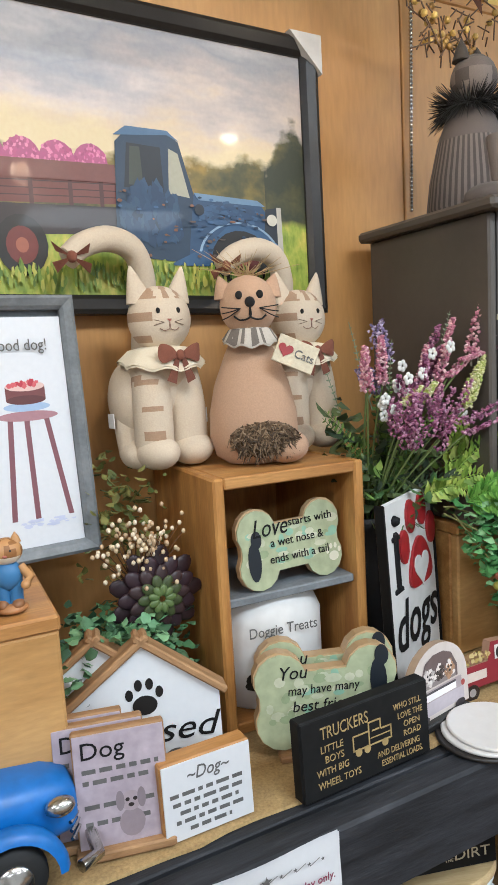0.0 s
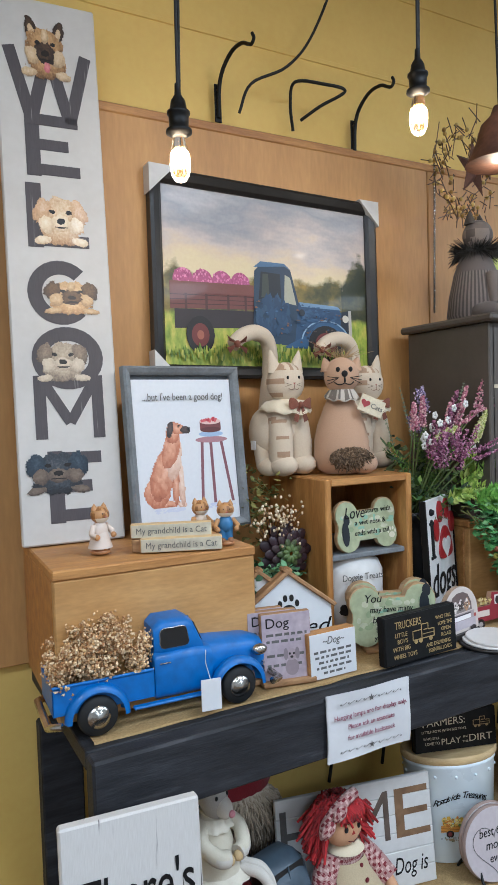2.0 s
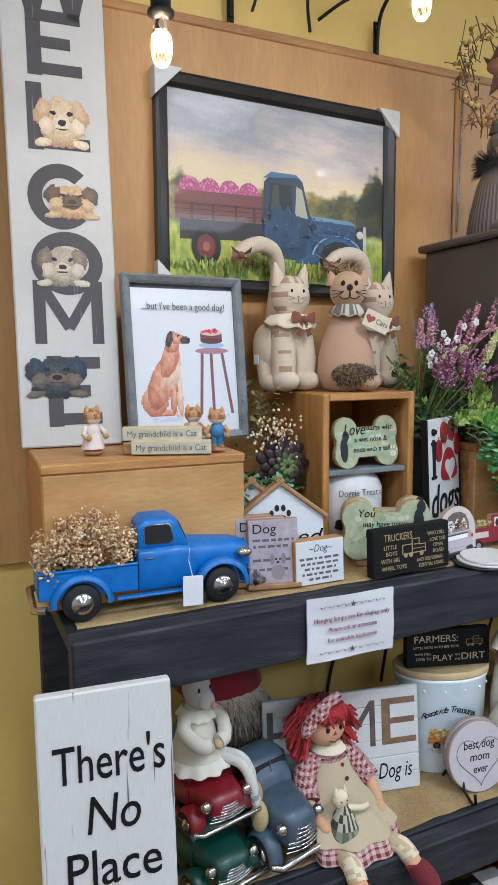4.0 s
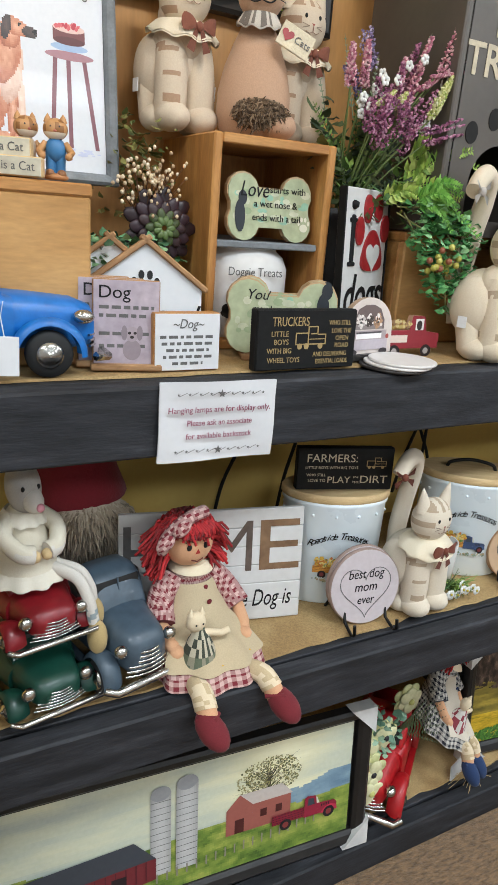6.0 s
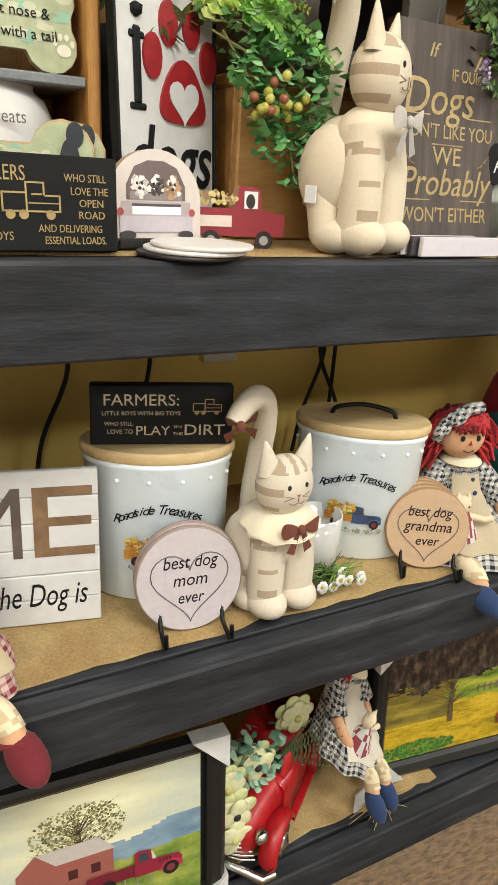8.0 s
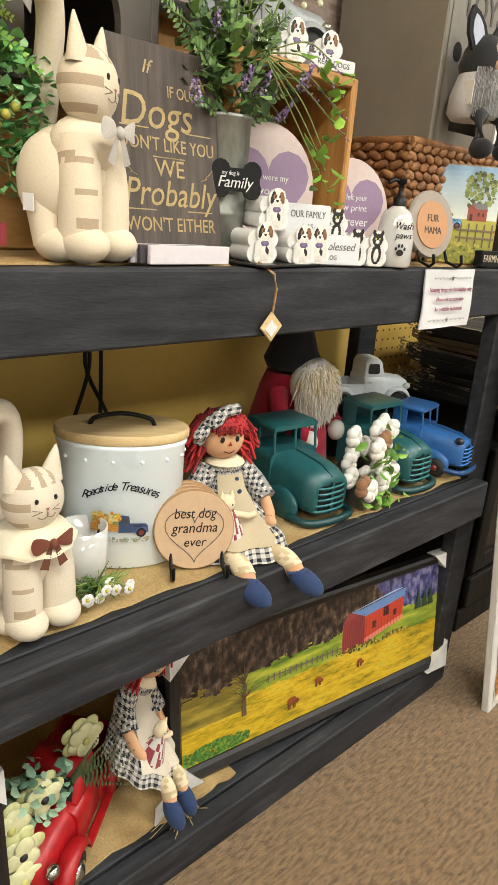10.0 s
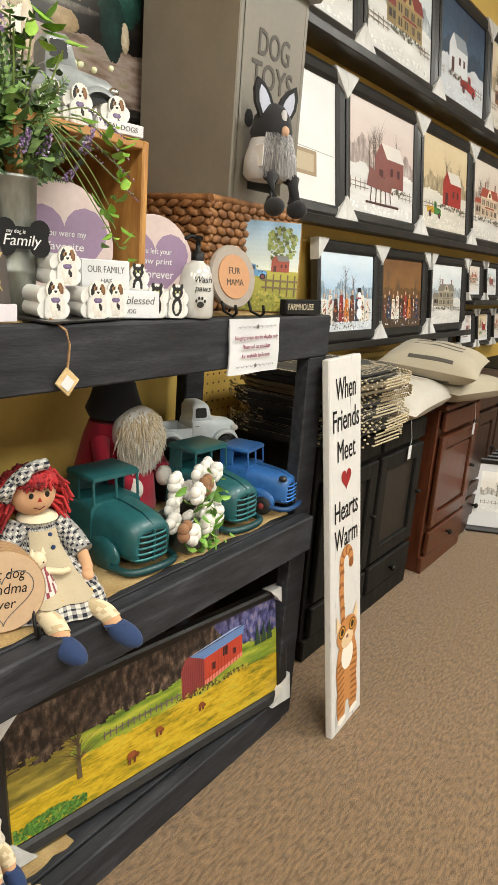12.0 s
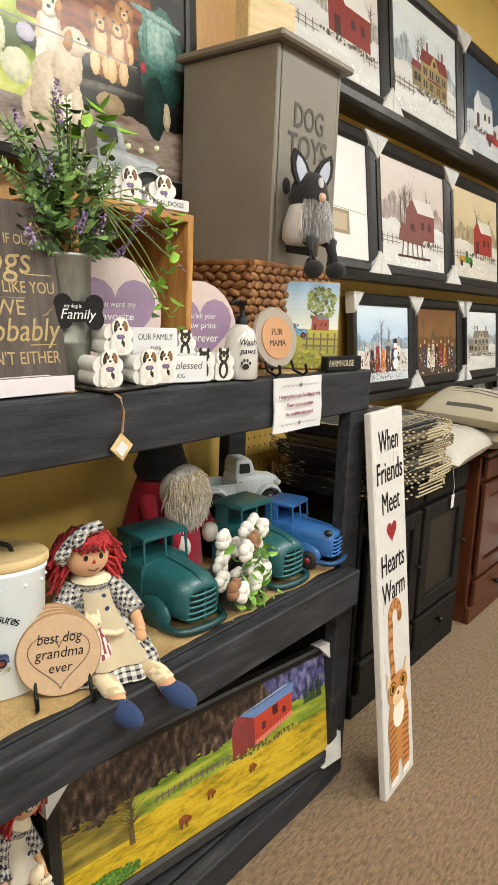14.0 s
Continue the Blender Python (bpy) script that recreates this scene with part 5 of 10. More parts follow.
framed_picture(pose(1.35, 0.455, 1.625, -3, 0, 0), 0.76, 0.56, 0.03, 0.022, BLACK, c, "print of puppies in a dark truck in a black frame", 0.0)

c = Canvas(0.175, 0.21, 24)
c.fade(0.45, 1, "dfe3d4", "8fb4d4", 10).fade(0, 0.46, "8a8a34", "b4ac4a", 8)
c.dabs(0.75, 0.75, 0.22, 0.2, 160, [rgb("7a8a4a"), rgb("98a25c"), rgb("5a5f3a")], 0.03).dabs(0.2, 0.5, 0.22, 0.05, 60, [rgb("6d7a3c"), rgb("88904a")], 0.03)
c.barn(0.62, 0.45, 0.25, 0.12, "9a4a38", "7a7a78").old_truck(0.08, 0.35, 0.5, "5f93bd", "4a7ea8")
for i in range(5):
    c.bar(0.55 + 0.1 * i, 0.18, 0.57 + 0.1 * i, 0.42, "6a5a40")
c.bar(0.5, 0.34, 1, 0.36, "77664a").bar(0.5, 0.26, 1, 0.28, "77664a")
c.dabs(0.5, 0.1, 0.5, 0.12, 160, [rgb("9a9a40"), rgb("b8ac4c"), rgb("6f7a30")], 0.025)
t = thing("canvas_picture", pose(1.742, 0.085, 1.203, -4, 0, -46), "farm print with a blue truck on wooden planks", "picture")
part("planks", Geo().box(0, 0.008, 0.1075, 0.18, 0.012, 0.215, 0.002), WOOD_EDGE, t)
part("print", c.g, PRINT, t, "", pose(0, 0.001, 0.0025))


# ---- block signs ----
def block_sign(m, w, h, d, face, rows, label, edge=WOOD_EDGE, name="block_sign", group="", face_name="face"):
    """rows: words, centre x, centre z, size, width, ink, slant."""
    t = thing(name, m, label, "sign", group)
    part("block", Geo().box(0, d / 2 + 0.001, h / 2, w, d, h, 0.002), edge, t)
    part(face_name, Geo().box(0, 0, h / 2, w - 0.003, 0.002, h - 0.003, 0.0005), face, t)
    for s, x, z, size, width, im, sl in rows:
        lettering(s, t, im, x, z, -0.0014, size, width, sl)
    return t


def scribble(t, x0, x1, z, y, material, seed, h=0.004):
    """A line of print too small to read."""
    r, x = random.Random(seed), x0
    g = Geo()
    while x < x1:
        w = min(r.uniform(0.005, 0.016), x1 - x)
        g.flat(rect(x, z - h / 2, x + w, z + h / 2), y)
        x += w + 0.004
    tagged(part("small_print", g, material, t), kind="stuff")


s = block_sign(pose(0.354, 0.05, 1.203, -3, 0, 2), 0.195, 0.097, 0.02, BLKSIGN, [("TRUCKERS", -0.035, 0.077, 0.021, 0.07, INKGOLD, 0), ("LITTLE", -0.055, 0.058, 0.012, 0.032, INKGOLD, 0), ("BOYS", -0.052, 0.045, 0.012, 0.027, INKGOLD, 0),
    ("WITH BIG", -0.055, 0.031, 0.012, 0.046, INKGOLD, 0), ("WHEEL TOYS", -0.046, 0.016, 0.012, 0.062, INKGOLD, 0), ("WHO STILL", 0.062, 0.075, 0.011, 0.045, INKGOLD, 0), ("LOVE THE", 0.066, 0.062, 0.011, 0.04, INKGOLD, 0),
    ("OPEN", 0.068, 0.05, 0.011, 0.026, INKGOLD, 0), ("ROAD", 0.068, 0.038, 0.011, 0.028, INKGOLD, 0), ("AND DELIVERING", 0.045, 0.024, 0.011, 0.068, INKGOLD, 0), ("ESSENTIAL LOADS.", 0.05, 0.012, 0.011, 0.066, INKGOLD, 0)],
    "black wooden block sign about truckers in gold letters", edge=BLKSIGN)


def truck_outline(t, x, z, w, material, y=-0.0016):
    g = Geo()
    q = lambda pts: g.prism([(x + u * w, z + v * w) for u, v in pts], y, y + 0.0008)
    for a in (rect(0, 0.12, 0.45, 0.15), rect(0, 0.42, 0.4, 0.45), rect(0, 0.12, 0.03, 0.45), rect(0.4, 0.12, 0.43, 0.62), rect(0.43, 0.59, 0.72, 0.62), rect(0.7, 0.4, 0.73, 0.62), rect(0.73, 0.38, 1.0, 0.41), rect(0.97, 0.12, 1.0, 0.41), rect(0.5, 0.4, 0.68, 0.43), rect(0.45, 0.12, 1, 0.15), rect(0.45, 0.26, 0.97, 0.28)):
        q(a)
    for u in (0.14, 0.36, 0.82):
        q(ring(u, 0.08, 0.08, 0.08, 14))
    tagged(part("truck_drawing", g, material, t, "gold line drawing of a truck"), kind="stuff")


truck_outline(s, -0.025, 0.033, 0.06, INKGOLD)
s = block_sign(pose(0.543, 0.15, 0.922, -4, 0, -17) @ Matrix.Diagonal((1, 1, 0.9, 1)), 0.203, 0.098, 0.02, BLKSIGN, [("FARMERS:", -0.03, 0.073, 0.026, 0.105, INKCREAM, 0), ("LITTLE BOYS WITH BIG TOYS", -0.03, 0.052, 0.009, 0.11, INKCREAM, 0),
    ("WHO STILL", -0.062, 0.035, 0.009, 0.04, INKCREAM, 0), ("LOVE TO", -0.06, 0.022, 0.01, 0.036, INKCREAM, 0), ("PLAY", -0.014, 0.023, 0.022, 0.048, INKCREAM, 0), ("IN", 0.022, 0.03, 0.007, 0.01, INKCREAM, 0), ("THE", 0.022, 0.018, 0.007, 0.014, INKCREAM, 0), ("DIRT", 0.06, 0.024, 0.025, 0.058, INKCREAM, 0)],
    "black block sign about farmers standing on the white tub", edge=BLKSIGN)
truck_outline(s, 0.043, 0.05, 0.042, INKGOLD)

for k in range(3):
    s = block_sign(pose(0.061 - 0.016 * k, 0.09 + 0.024 * k, 1.203 + 0.008, -5, 0, -13), 0.098, 0.124, 0.014, mat("mauve_print_" + "abc"[k], rgb("b3a6ae"), 0.6, col2=rgb("a2959f"), scale=25, bump=0.05),
        [("Dog", -0.018, 0.105, 0.026, 0.045, INKBLACK, 0)], "mauve block print about a dog on a wooden base", group="dog block prints")
    part("wood_base", Geo().box(0, 0.01, -0.003, 0.104, 0.045, 0.01, 0.002), WOOD_EDGE, s)
    for j in range(4):
        scribble(s, -0.04, 0.04 - 0.01 * (j % 2), 0.084 - 0.012 * j if j < 2 else 0.07 - 0.018 * j + 0.012, -0.0013, INKGREY, 7 * k + j, 0.005)
    c = Canvas(0.045, 0.055, 30 + k)
    c.oval(0.5, 0.3, 0.3, 0.28, "8f8288").oval(0.5, 0.72, 0.24, 0.2, "a3959b").oval(0.25, 0.75, 0.1, 0.2, "857a80").oval(0.75, 0.75, 0.1, 0.2, "857a80").oval(0.42, 0.75, 0.05, 0.04, "26201f").oval(0.6, 0.75, 0.05, 0.04, "26201f").oval(0.5, 0.64, 0.07, 0.04, "26201f")
    part("dog_drawing", c.g, PRINT, s, "grey dog drawing", pose(0.008, -0.0014, 0.006))
s = block_sign(pose(0.151, 0.07, 1.203, -3, 0, 0), 0.108, 0.088, 0.026, PAPER, [("~Dog~", 0, 0.071, 0.02, 0.05, INKGREY, 0.25)], "small white box sign about a dog with wooden sides", edge=WOOD)
for j, w_ in enumerate((0.09, 0.085, 0.07, 0.08, 0.05)):
    scribble(s, -w_ / 2, w_ / 2, 0.052 - 0.01 * j, -0.0013, INKGREY, 40 + j, 0.0045)


def bone_shape(w, h, n=9):
    r = h * 0.28
    pts = []
    for cx, cz, a0, a1 in ((w / 2 - r, h - r, -35, 165), (-w / 2 + r, h - r, 15, 215), (-w / 2 + r, r, 145, 345), (w / 2 - r, r, 195, 395)):
        pts += ring(cx, cz, r, r, n, a0, a1)
    return pts


GREENP = ink("mint_print", 0.55, 0.05, 60, 0.35)


def bone_sign(m, w, h, d, rows, label, group="", side=-1):
    t = thing("bone_sign", m, label, "sign", group)
    part("block", Geo().prism(bone_shape(w, h), 0.002, d, rgb("b89a72")), PAINTED, t, "wooden bone block")
    r = random.Random(int(w * 1e4))
    g = Geo().prism(bone_shape(w - 0.003, h - 0.003), 0.0, 0.0025, rgb("a7ae8b"))
    for i in range(40):
        g.flat(ring(r.uniform(-w * 0.42, w * 0.42), r.uniform(h * 0.3, h * 0.75), r.uniform(0.004, 0.012), r.uniform(0.003, 0.007), 8), -0.0002 - 0.00001 * i, r.choice([rgb("b9bda0"), rgb("95a37e"), rgb("8cb39a"), rgb("c2c3a8")]))
    part("face", g, GREENP, t, "sage green printed face")
    for s, x, z, size, width, im, sl in rows:
        lettering(s, t, im, x, z, -0.0012, size, width, sl)
    g = Geo()
    g.M = Matrix.Translation((side * w * 0.36, 0, 0.0 if side < 0 else h * 0.25))
    g.flat(ring(0, h * 0.36, w * 0.06, h * 0.24, 14), -0.0011, (0.01, 0.014, 0.02))
    g.flat(ring(w * 0.03, h * 0.62, w * 0.05, h * 0.11, 14), -0.0012, (0.01, 0.014, 0.02))
    part("dog_silhouette", g, PAINTED, t, "dark dog silhouette")
    g = Geo()
    paw(g, w * 0.4, h * 0.26, 0.014, -0.0011, rgb("dcd9c4"))
    tagged(part("paw_print", g, PAINTED, t), kind="stuff")
    return t


bone_sign(pose(0.372, 0.235, 1.392, -7, 0, 2), 0.175, 0.115, 0.012, [("Love", -0.035, 0.085, 0.036, 0.058, INKBLACK, 0.3), ("starts with", 0.035, 0.088, 0.017, 0.075, INKBLACK, 0), ("a wet nose &", 0.01, 0.063, 0.017, 0.09, INKBLACK, 0), ("ends with a tail", 0.012, 0.04, 0.017, 0.1, INKBLACK, 0)],
          "sage bone-shaped sign about a wet nose inside the crate")
for k in range(2):
    bone_sign(pose(0.345 + 0.022 * k, 0.122 + 0.034 * k, 1.212, -6, 0, -20), 0.192, 0.126, 0.022, [("You", -0.045, 0.098, 0.024, 0.036, INKBLACK, 0.25), ("may have many", -0.005, 0.075, 0.017, 0.095, INKBLACK, 0.15), ("best friends", 0.0, 0.054, 0.02, 0.095, INKBLACK, 0.2), ("but", -0.03, 0.033, 0.015, 0.02, INKBLACK, 0), ("your", -0.03, 0.017, 0.014, 0.03, INKBLACK, 0)],
              "sage bone-shaped block sign about best friends", "bone block signs", 1)
    solo("wood_stand", Geo().box(0, 0.012, 0.004, 0.14, 0.045, 0.009, 0.002), WOOD_EDGE, pose(0.345 + 0.022 * k, 0.118 + 0.034 * k, 1.2025, 0, 0, -20), "flat wooden foot under the bone sign", "stand", "sign feet")


def house_sign(m, w, h, label, group):
    t = thing("house_sign", m, label, "sign", group)
    e = h * 0.62
    part("house_front", Geo().prism([(-w / 2, 0), (w / 2, 0), (w / 2, e), (0, h), (-w / 2, e)], 0.0, 0.02, rgb("dcdfe2"), rgb("b89a72")), PAINTED, t, "white house front")
    for s in (-1, 1):
        L = math.hypot(w / 2, h - e)
        part("roof_slat", Geo().box(0, 0.008, 0, L + 0.02, 0.034, 0.009, 0.002), WOOD_EDGE, t, "", Matrix.Translation((s * w / 4, 0, (h + e) / 2 + 0.004)) @ Matrix.Rotation(s * math.atan2(h - e, w / 2), 4, "Y"))
    g = Geo()
    paw(g, 0.0, e + 0.0, 0.024, -0.0012, (0.01, 0.01, 0.01))
    tagged(part("paw_print", g, PAINTED, t, "black paw print"), kind="stuff")
    lettering("Blessed", t, INKBLACK, 0.005, e - 0.042, -0.0012, 0.042, w * 0.88, 0.3)
    lettering("DOG", t, INKGREY, 0.005, e - 0.075, -0.0012, 0.026, w * 0.4)
    lettering("blessed", t, INKGREY, 0.005, e - 0.097, -0.0012, 0.018, w * 0.5)
    return t


house_sign(pose(0.118, 0.172, 1.203, -4, 0, -14), 0.182, 0.18, "white house-shaped sign with a paw print and wooden roof", "house signs")
house_sign(pose(0.07, 0.206, 1.203, -4, 0, -14), 0.182, 0.18, "white house-shaped sign with a paw print and wooden roof", "house signs")

# metal sign with a red paw
t = thing("metal_sign", pose(0.574, 0.205, 1.203, -3, 0, 27), "white embossed metal sign with a red paw heart", "sign")
part("plate", Geo().box(0, 0.004, 0.147, 0.182, 0.006, 0.294, 0.0025), WHITE, t)
part("edge", Geo().box(-0.0925, 0.006, 0.147, 0.004, 0.016, 0.294, 0.0015), IRON, t, "black folded edge")
part("edge", Geo().box(0.0925, 0.006, 0.147, 0.004, 0.016, 0.294, 0.0015), IRON, t, "black folded edge")
part("letter_i", Geo().box(-0.058, 0, 0.205, 0.013, 0.006, 0.085, 0.003).box(-0.058, 0, 0.238, 0.026, 0.005, 0.008, 0.002).box(-0.058, 0, 0.16, 0.028, 0.005, 0.008, 0.002).lathe([(0.002, -0.008), (0.008, -0.004), (0.009, 0.004), (0.002, 0.008)], -0.058, 0, 0.264, 12), INKBLACK, t, "black raised letter")
for dx, dz in ((-0.038, 0.222), (-0.008, 0.262), (0.036, 0.265), (0.07, 0.228)):
    part("paw_toe", Geo().prism(ring(dx + 0.006, dz - 0.003, 0.0165, 0.026, 14), -0.003, 0.002), INKRED, t, "red raised paw toe")
part("paw_pad", Geo().prism([(0.025 + 0.044 * math.cos(a_) * (1 - 0.14 * math.sin(a_)), 0.176 + 0.038 * math.sin(a_) - 0.008 * math.cos(2 * a_)) for a_ in (2 * math.pi * q_ / 32 for q_ in range(32))], -0.003, 0.002), INKRED, t, "red raised paw pad")
part("heart_inset", Geo().prism(heart(0.025, 0.174, 0.029), -0.0042, -0.0028), WHITE, t, "white heart on the paw pad")
lettering("dogs", t, INKBLACK, 0.0, 0.1, -0.0005, 0.105, 0.16, 0.2, 0.012)

# dark sign with gold lettering
s = block_sign(pose(0.938, 0.068, 1.203, -9, 0, 3), 0.198, 0.296, 0.018, mat("weathered_grey_board", rgb("5d534c"), 0.75, col2=rgb("433a35"), scale=6, fine=40, stretch=(12, 5, 1), bump=0.25), [("If", -0.035, 0.262, 0.025, 0.02, INKGOLD, 0.3), ("IF OUR", 0.03, 0.235, 0.022, 0.055, INKGOLD, 0), ("Dogs", -0.02, 0.203, 0.064, 0.13, INKGOLD, 0.2),
    ("DON'T LIKE YOU", 0, 0.162, 0.026, 0.175, INKGOLD, 0), ("WE", 0.0, 0.13, 0.034, 0.055, INKGOLD, 0), ("Probably", 0, 0.095, 0.052, 0.175, INKGOLD, 0.25), ("WON'T EITHER", 0, 0.052, 0.028, 0.17, INKGOLD, 0)],
    "weathered dark wooden sign about dogs in gold letters", edge=BROWNWOOD)
g = Geo()
for z_, q in ((0.183, 0.085), (0.146, 0.03), (0.073, 0.08)):
    for sg in (-1, 1):
        g.prism(rect(min(sg * q, sg * (q - 0.05)), z_ - 0.0008, max(sg * q, sg * (q - 0.05)), z_ + 0.0008), -0.0014, -0.0008)
        for j in range(3):
            x_ = sg * (0.06 + 0.008 * j)
            g.prism([(x_, 0.118 + 0.004 * j), (x_ + 0.012 * sg, 0.122 + 0.009 * j), (x_ + 0.012 * sg, 0.124 + 0.009 * j), (x_, 0.1195 + 0.004 * j)][::sg], -0.0014, -0.0008)
g.prism([(0.045, 0.245), (0.062, 0.275), (0.078, 0.245), (0.074, 0.245), (0.062, 0.268), (0.049, 0.245)], -0.0014, -0.0008)
tagged(part("gold_flourish", g, INKGOLD, s, "thin gold lines"), kind="stuff")
for k in range(3):
    solo("sign_strip", Geo().box(0, 0, 0.013, 0.155 - 0.006 * k, 0.008, 0.026, 0.001, rgb("d8d0d4") if k % 2 == 0 else rgb("4a4448")), PAINTED, pose(0.94 - 0.012 * k, 0.034 + 0.011 * k, 1.203, 0, 0, 4), "narrow pale wooden word strip in a row", "sign", "word strips")

# camper and red truck cut-outs
t = thing("cutout_sign", pose(0.512, 0.095, 1.203, -4, 0, 10), "wooden cut-out of a pale camper van with dogs", "sign")
body = [(-0.062, 0.012), (0.062, 0.012)] + ring(0, 0.055, 0.062, 0.056, 18, 0, 180)
part("camper_body", Geo().prism(body, 0, 0.012, rgb("cfc4bc"), rgb("a8917a")), PAINTED, t)
c = Canvas(0.11, 0.09, 50)
c.shape([(0.14, 0.5), (0.86, 0.5), (0.86, 0.68), (0.76, 0.9), (0.6, 0.98), (0.4, 0.98), (0.24, 0.9), (0.14, 0.68)], "6a5a58").bar(0.18, 0.5, 0.82, 0.6, "8a7f7c")
for x_, k_ in ((0.3, "d8cfc8"), (0.5, "4a3f3a"), (0.7, "b08a6a")):
    c.dabs(x_, 0.66, 0.09, 0.13, 40, [rgb(k_), tuple(v * 0.7 for v in rgb(k_)), rgb("e4dcd6")], 0.035).oval(x_ - 0.03, 0.7, 0.015, 0.02, "161210").oval(x_ + 0.03, 0.7, 0.015, 0.02, "161210").oval(x_, 0.64, 0.02, 0.02, "161210")
c.bar(0.08, 0.3, 0.92, 0.48, "a99c9c").bar(0.2, 0.42, 0.8, 0.455, "4a4448")
c.bar(0.05, 0.1, 0.95, 0.3, "b8aeb4").bar(0.2, 0.32, 0.8, 0.42, "f0ecea").oval(0.14, 0.06, 0.1, 0.06, "3a3436").oval(0.86, 0.06, 0.1, 0.06, "3a3436").oval(0.06, 0.35, 0.04, 0.05, "a04a44").oval(0.94, 0.35, 0.04, 0.05, "a04a44")
part("camper_print", c.g, PRINT, t, "printed camper rear", pose(0, -0.0006, 0.01))
part("foot", Geo().box(0, 0.006, 0.006, 0.11, 0.03, 0.011, 0.002), BLACK, t)
t = thing("cutout_sign", pose(0.632, 0.118, 1.203, -3, 0, 0) @ Matrix.Scale(1.15, 4), "wooden cut-out of a small red truck with flowers", "sign")
part("truck_body", Geo().prism([(-0.058, 0.012), (0.058, 0.012), (0.06, 0.036), (0.03, 0.04), (0.026, 0.064), (0.0, 0.066), (-0.006, 0.042), (-0.058, 0.042)], 0, 0.012, rgb("8c2a34"), rgb("b08a70")), PAINTED, t)
c = Canvas(0.116, 0.066, 51)
c.bar(0.06, 0.32, 0.42, 0.5, "d8c8bc").oval(0.2, 0.1, 0.1, 0.16, "241c1c").oval(0.78, 0.1, 0.1, 0.16, "241c1c").oval(0.2, 0.1, 0.05, 0.08, "a09a98").oval(0.78, 0.1, 0.05, 0.08, "a09a98").bar(0.55, 0.62, 0.7, 0.9, "e0dcd8").oval(0.62, 0.74, 0.05, 0.12, "2c2422")
c.dabs(0.25, 0.78, 0.22, 0.12, 50, [rgb("b09a5a"), rgb("8a6a48"), rgb("c8b47c")], 0.03)
tagged(part("truck_print", c.g, PRINT, t, "printed truck details", pose(0, -0.0008, 0.001)), kind="stuff")
for k in range(3):
    solo("coaster", Geo().lathe([(0.058, 0), (0.06, 0.001), (0.06, 0.004), (0.058, 0.005)], seg=32, col=rgb("d8d4d0") if k else rgb("2a2624")), PAINTED, pose(0.53 + 0.008 * k, 0.042 - 0.002 * k, 1.2015 + 0.0052 * k, 0, 0, 0), "flat round printed disc lying in a small pile", "coaster", "printed discs")


# ---- words on the wooden riser ----
for k in range(2):
    block_sign(pose(-0.116 - 0.01 * k, 0.158 + 0.022 * k, 1.462 + 0.024 * k, 0, 0, -22), 0.148, 0.026, 0.02, mat("cream_strip_" + "ab"[k], rgb("cfc8b2"), 0.6, scale=20, bump=0.05), [("My grandchild is a Cat", 0, 0.013, 0.016, 0.128, INKGREY, 0)], "cream wooden strip about a grandchild cat", group="cat word strips", edge=WOOD_PALE)
solo("wood_stand", Geo().box(0, 0, 0.012, 0.13, 0.02, 0.024, 0.002), WOOD_EDGE, pose(-0.13, 0.19, 1.4605, 0, 0, -22), "small wooden strip under the word sign", "stand")


def small_cat_figure(m, h, dress, label):
    g = Geo()
    orange, pale = rgb("b98a58"), rgb("e0d2bc")
    s = h
    g.lathe([(0.16 * s, 0), (0.2 * s, 0.02 * s), (0.2 * s, 0.06 * s), (0.12 * s, 0.1 * s)], seg=16, col=rgb("a8764a"))
    for k in (-1, 1):
        g.ball(k * 0.09 * s, -0.04 * s, 0.09 * s, 0.08 * s, 0.12 * s, 0.08 * s, 10, 7, rgb("8a5f3c"))
        g.tube([(k * 0.07 * s, 0, 0.1 * s), (k * 0.08 * s, 0, 0.4 * s)], 0.085 * s, 10, dress)
        g.tube([(k * 0.15 * s, 0, 0.56 * s), (k * 0.26 * s, -0.06 * s, 0.42 * s), (k * 0.22 * s, -0.14 * s, 0.36 * s)], 0.06 * s, 8, dress if h > 0.088 else orange)
        g.ball(k * 0.21 * s, -0.16 * s, 0.36 * s, 0.06 * s, 0.06 * s, 0.06 * s, 8, 6, orange)
        g.lathe([(0.07 * s, 0), (0.045 * s, 0.07 * s), (0.005 * s, 0.13 * s)], k * 0.12 * s, 0, 0.87 * s, 8, orange)
        g.ball(k * 0.065 * s, -0.165 * s, 0.8 * s, 0.02 * s, 0.012 * s, 0.024 * s, 8, 6, (0.01, 0.01, 0.01))
    g.ball(0, 0, 0.46 * s, 0.17 * s, 0.15 * s, 0.2 * s, 14, 10, dress)
    g.ball(0, -0.02 * s, 0.77 * s, 0.2 * s, 0.17 * s, 0.17 * s, 16, 10, lambda p: pale if p.z < 0.74 * s and p.y < -0.08 * s else (orange if (p.x * 60 / s * h * 10) % 2 < 1.4 else rgb("8d6034")))
    g.ball(0, -0.18 * s, 0.74 * s, 0.03 * s, 0.02 * s, 0.02 * s, 8, 6, rgb("b06a5a"))
    if h > 0.088:
        g.lathe([(0.24 * s, 0.12 * s), (0.22 * s, 0.2 * s), (0.14 * s, 0.45 * s)], seg=18, col=dress)
    return solo("cat_figurine", g, PAINTED, m, label, "figurine", "cat figurines")


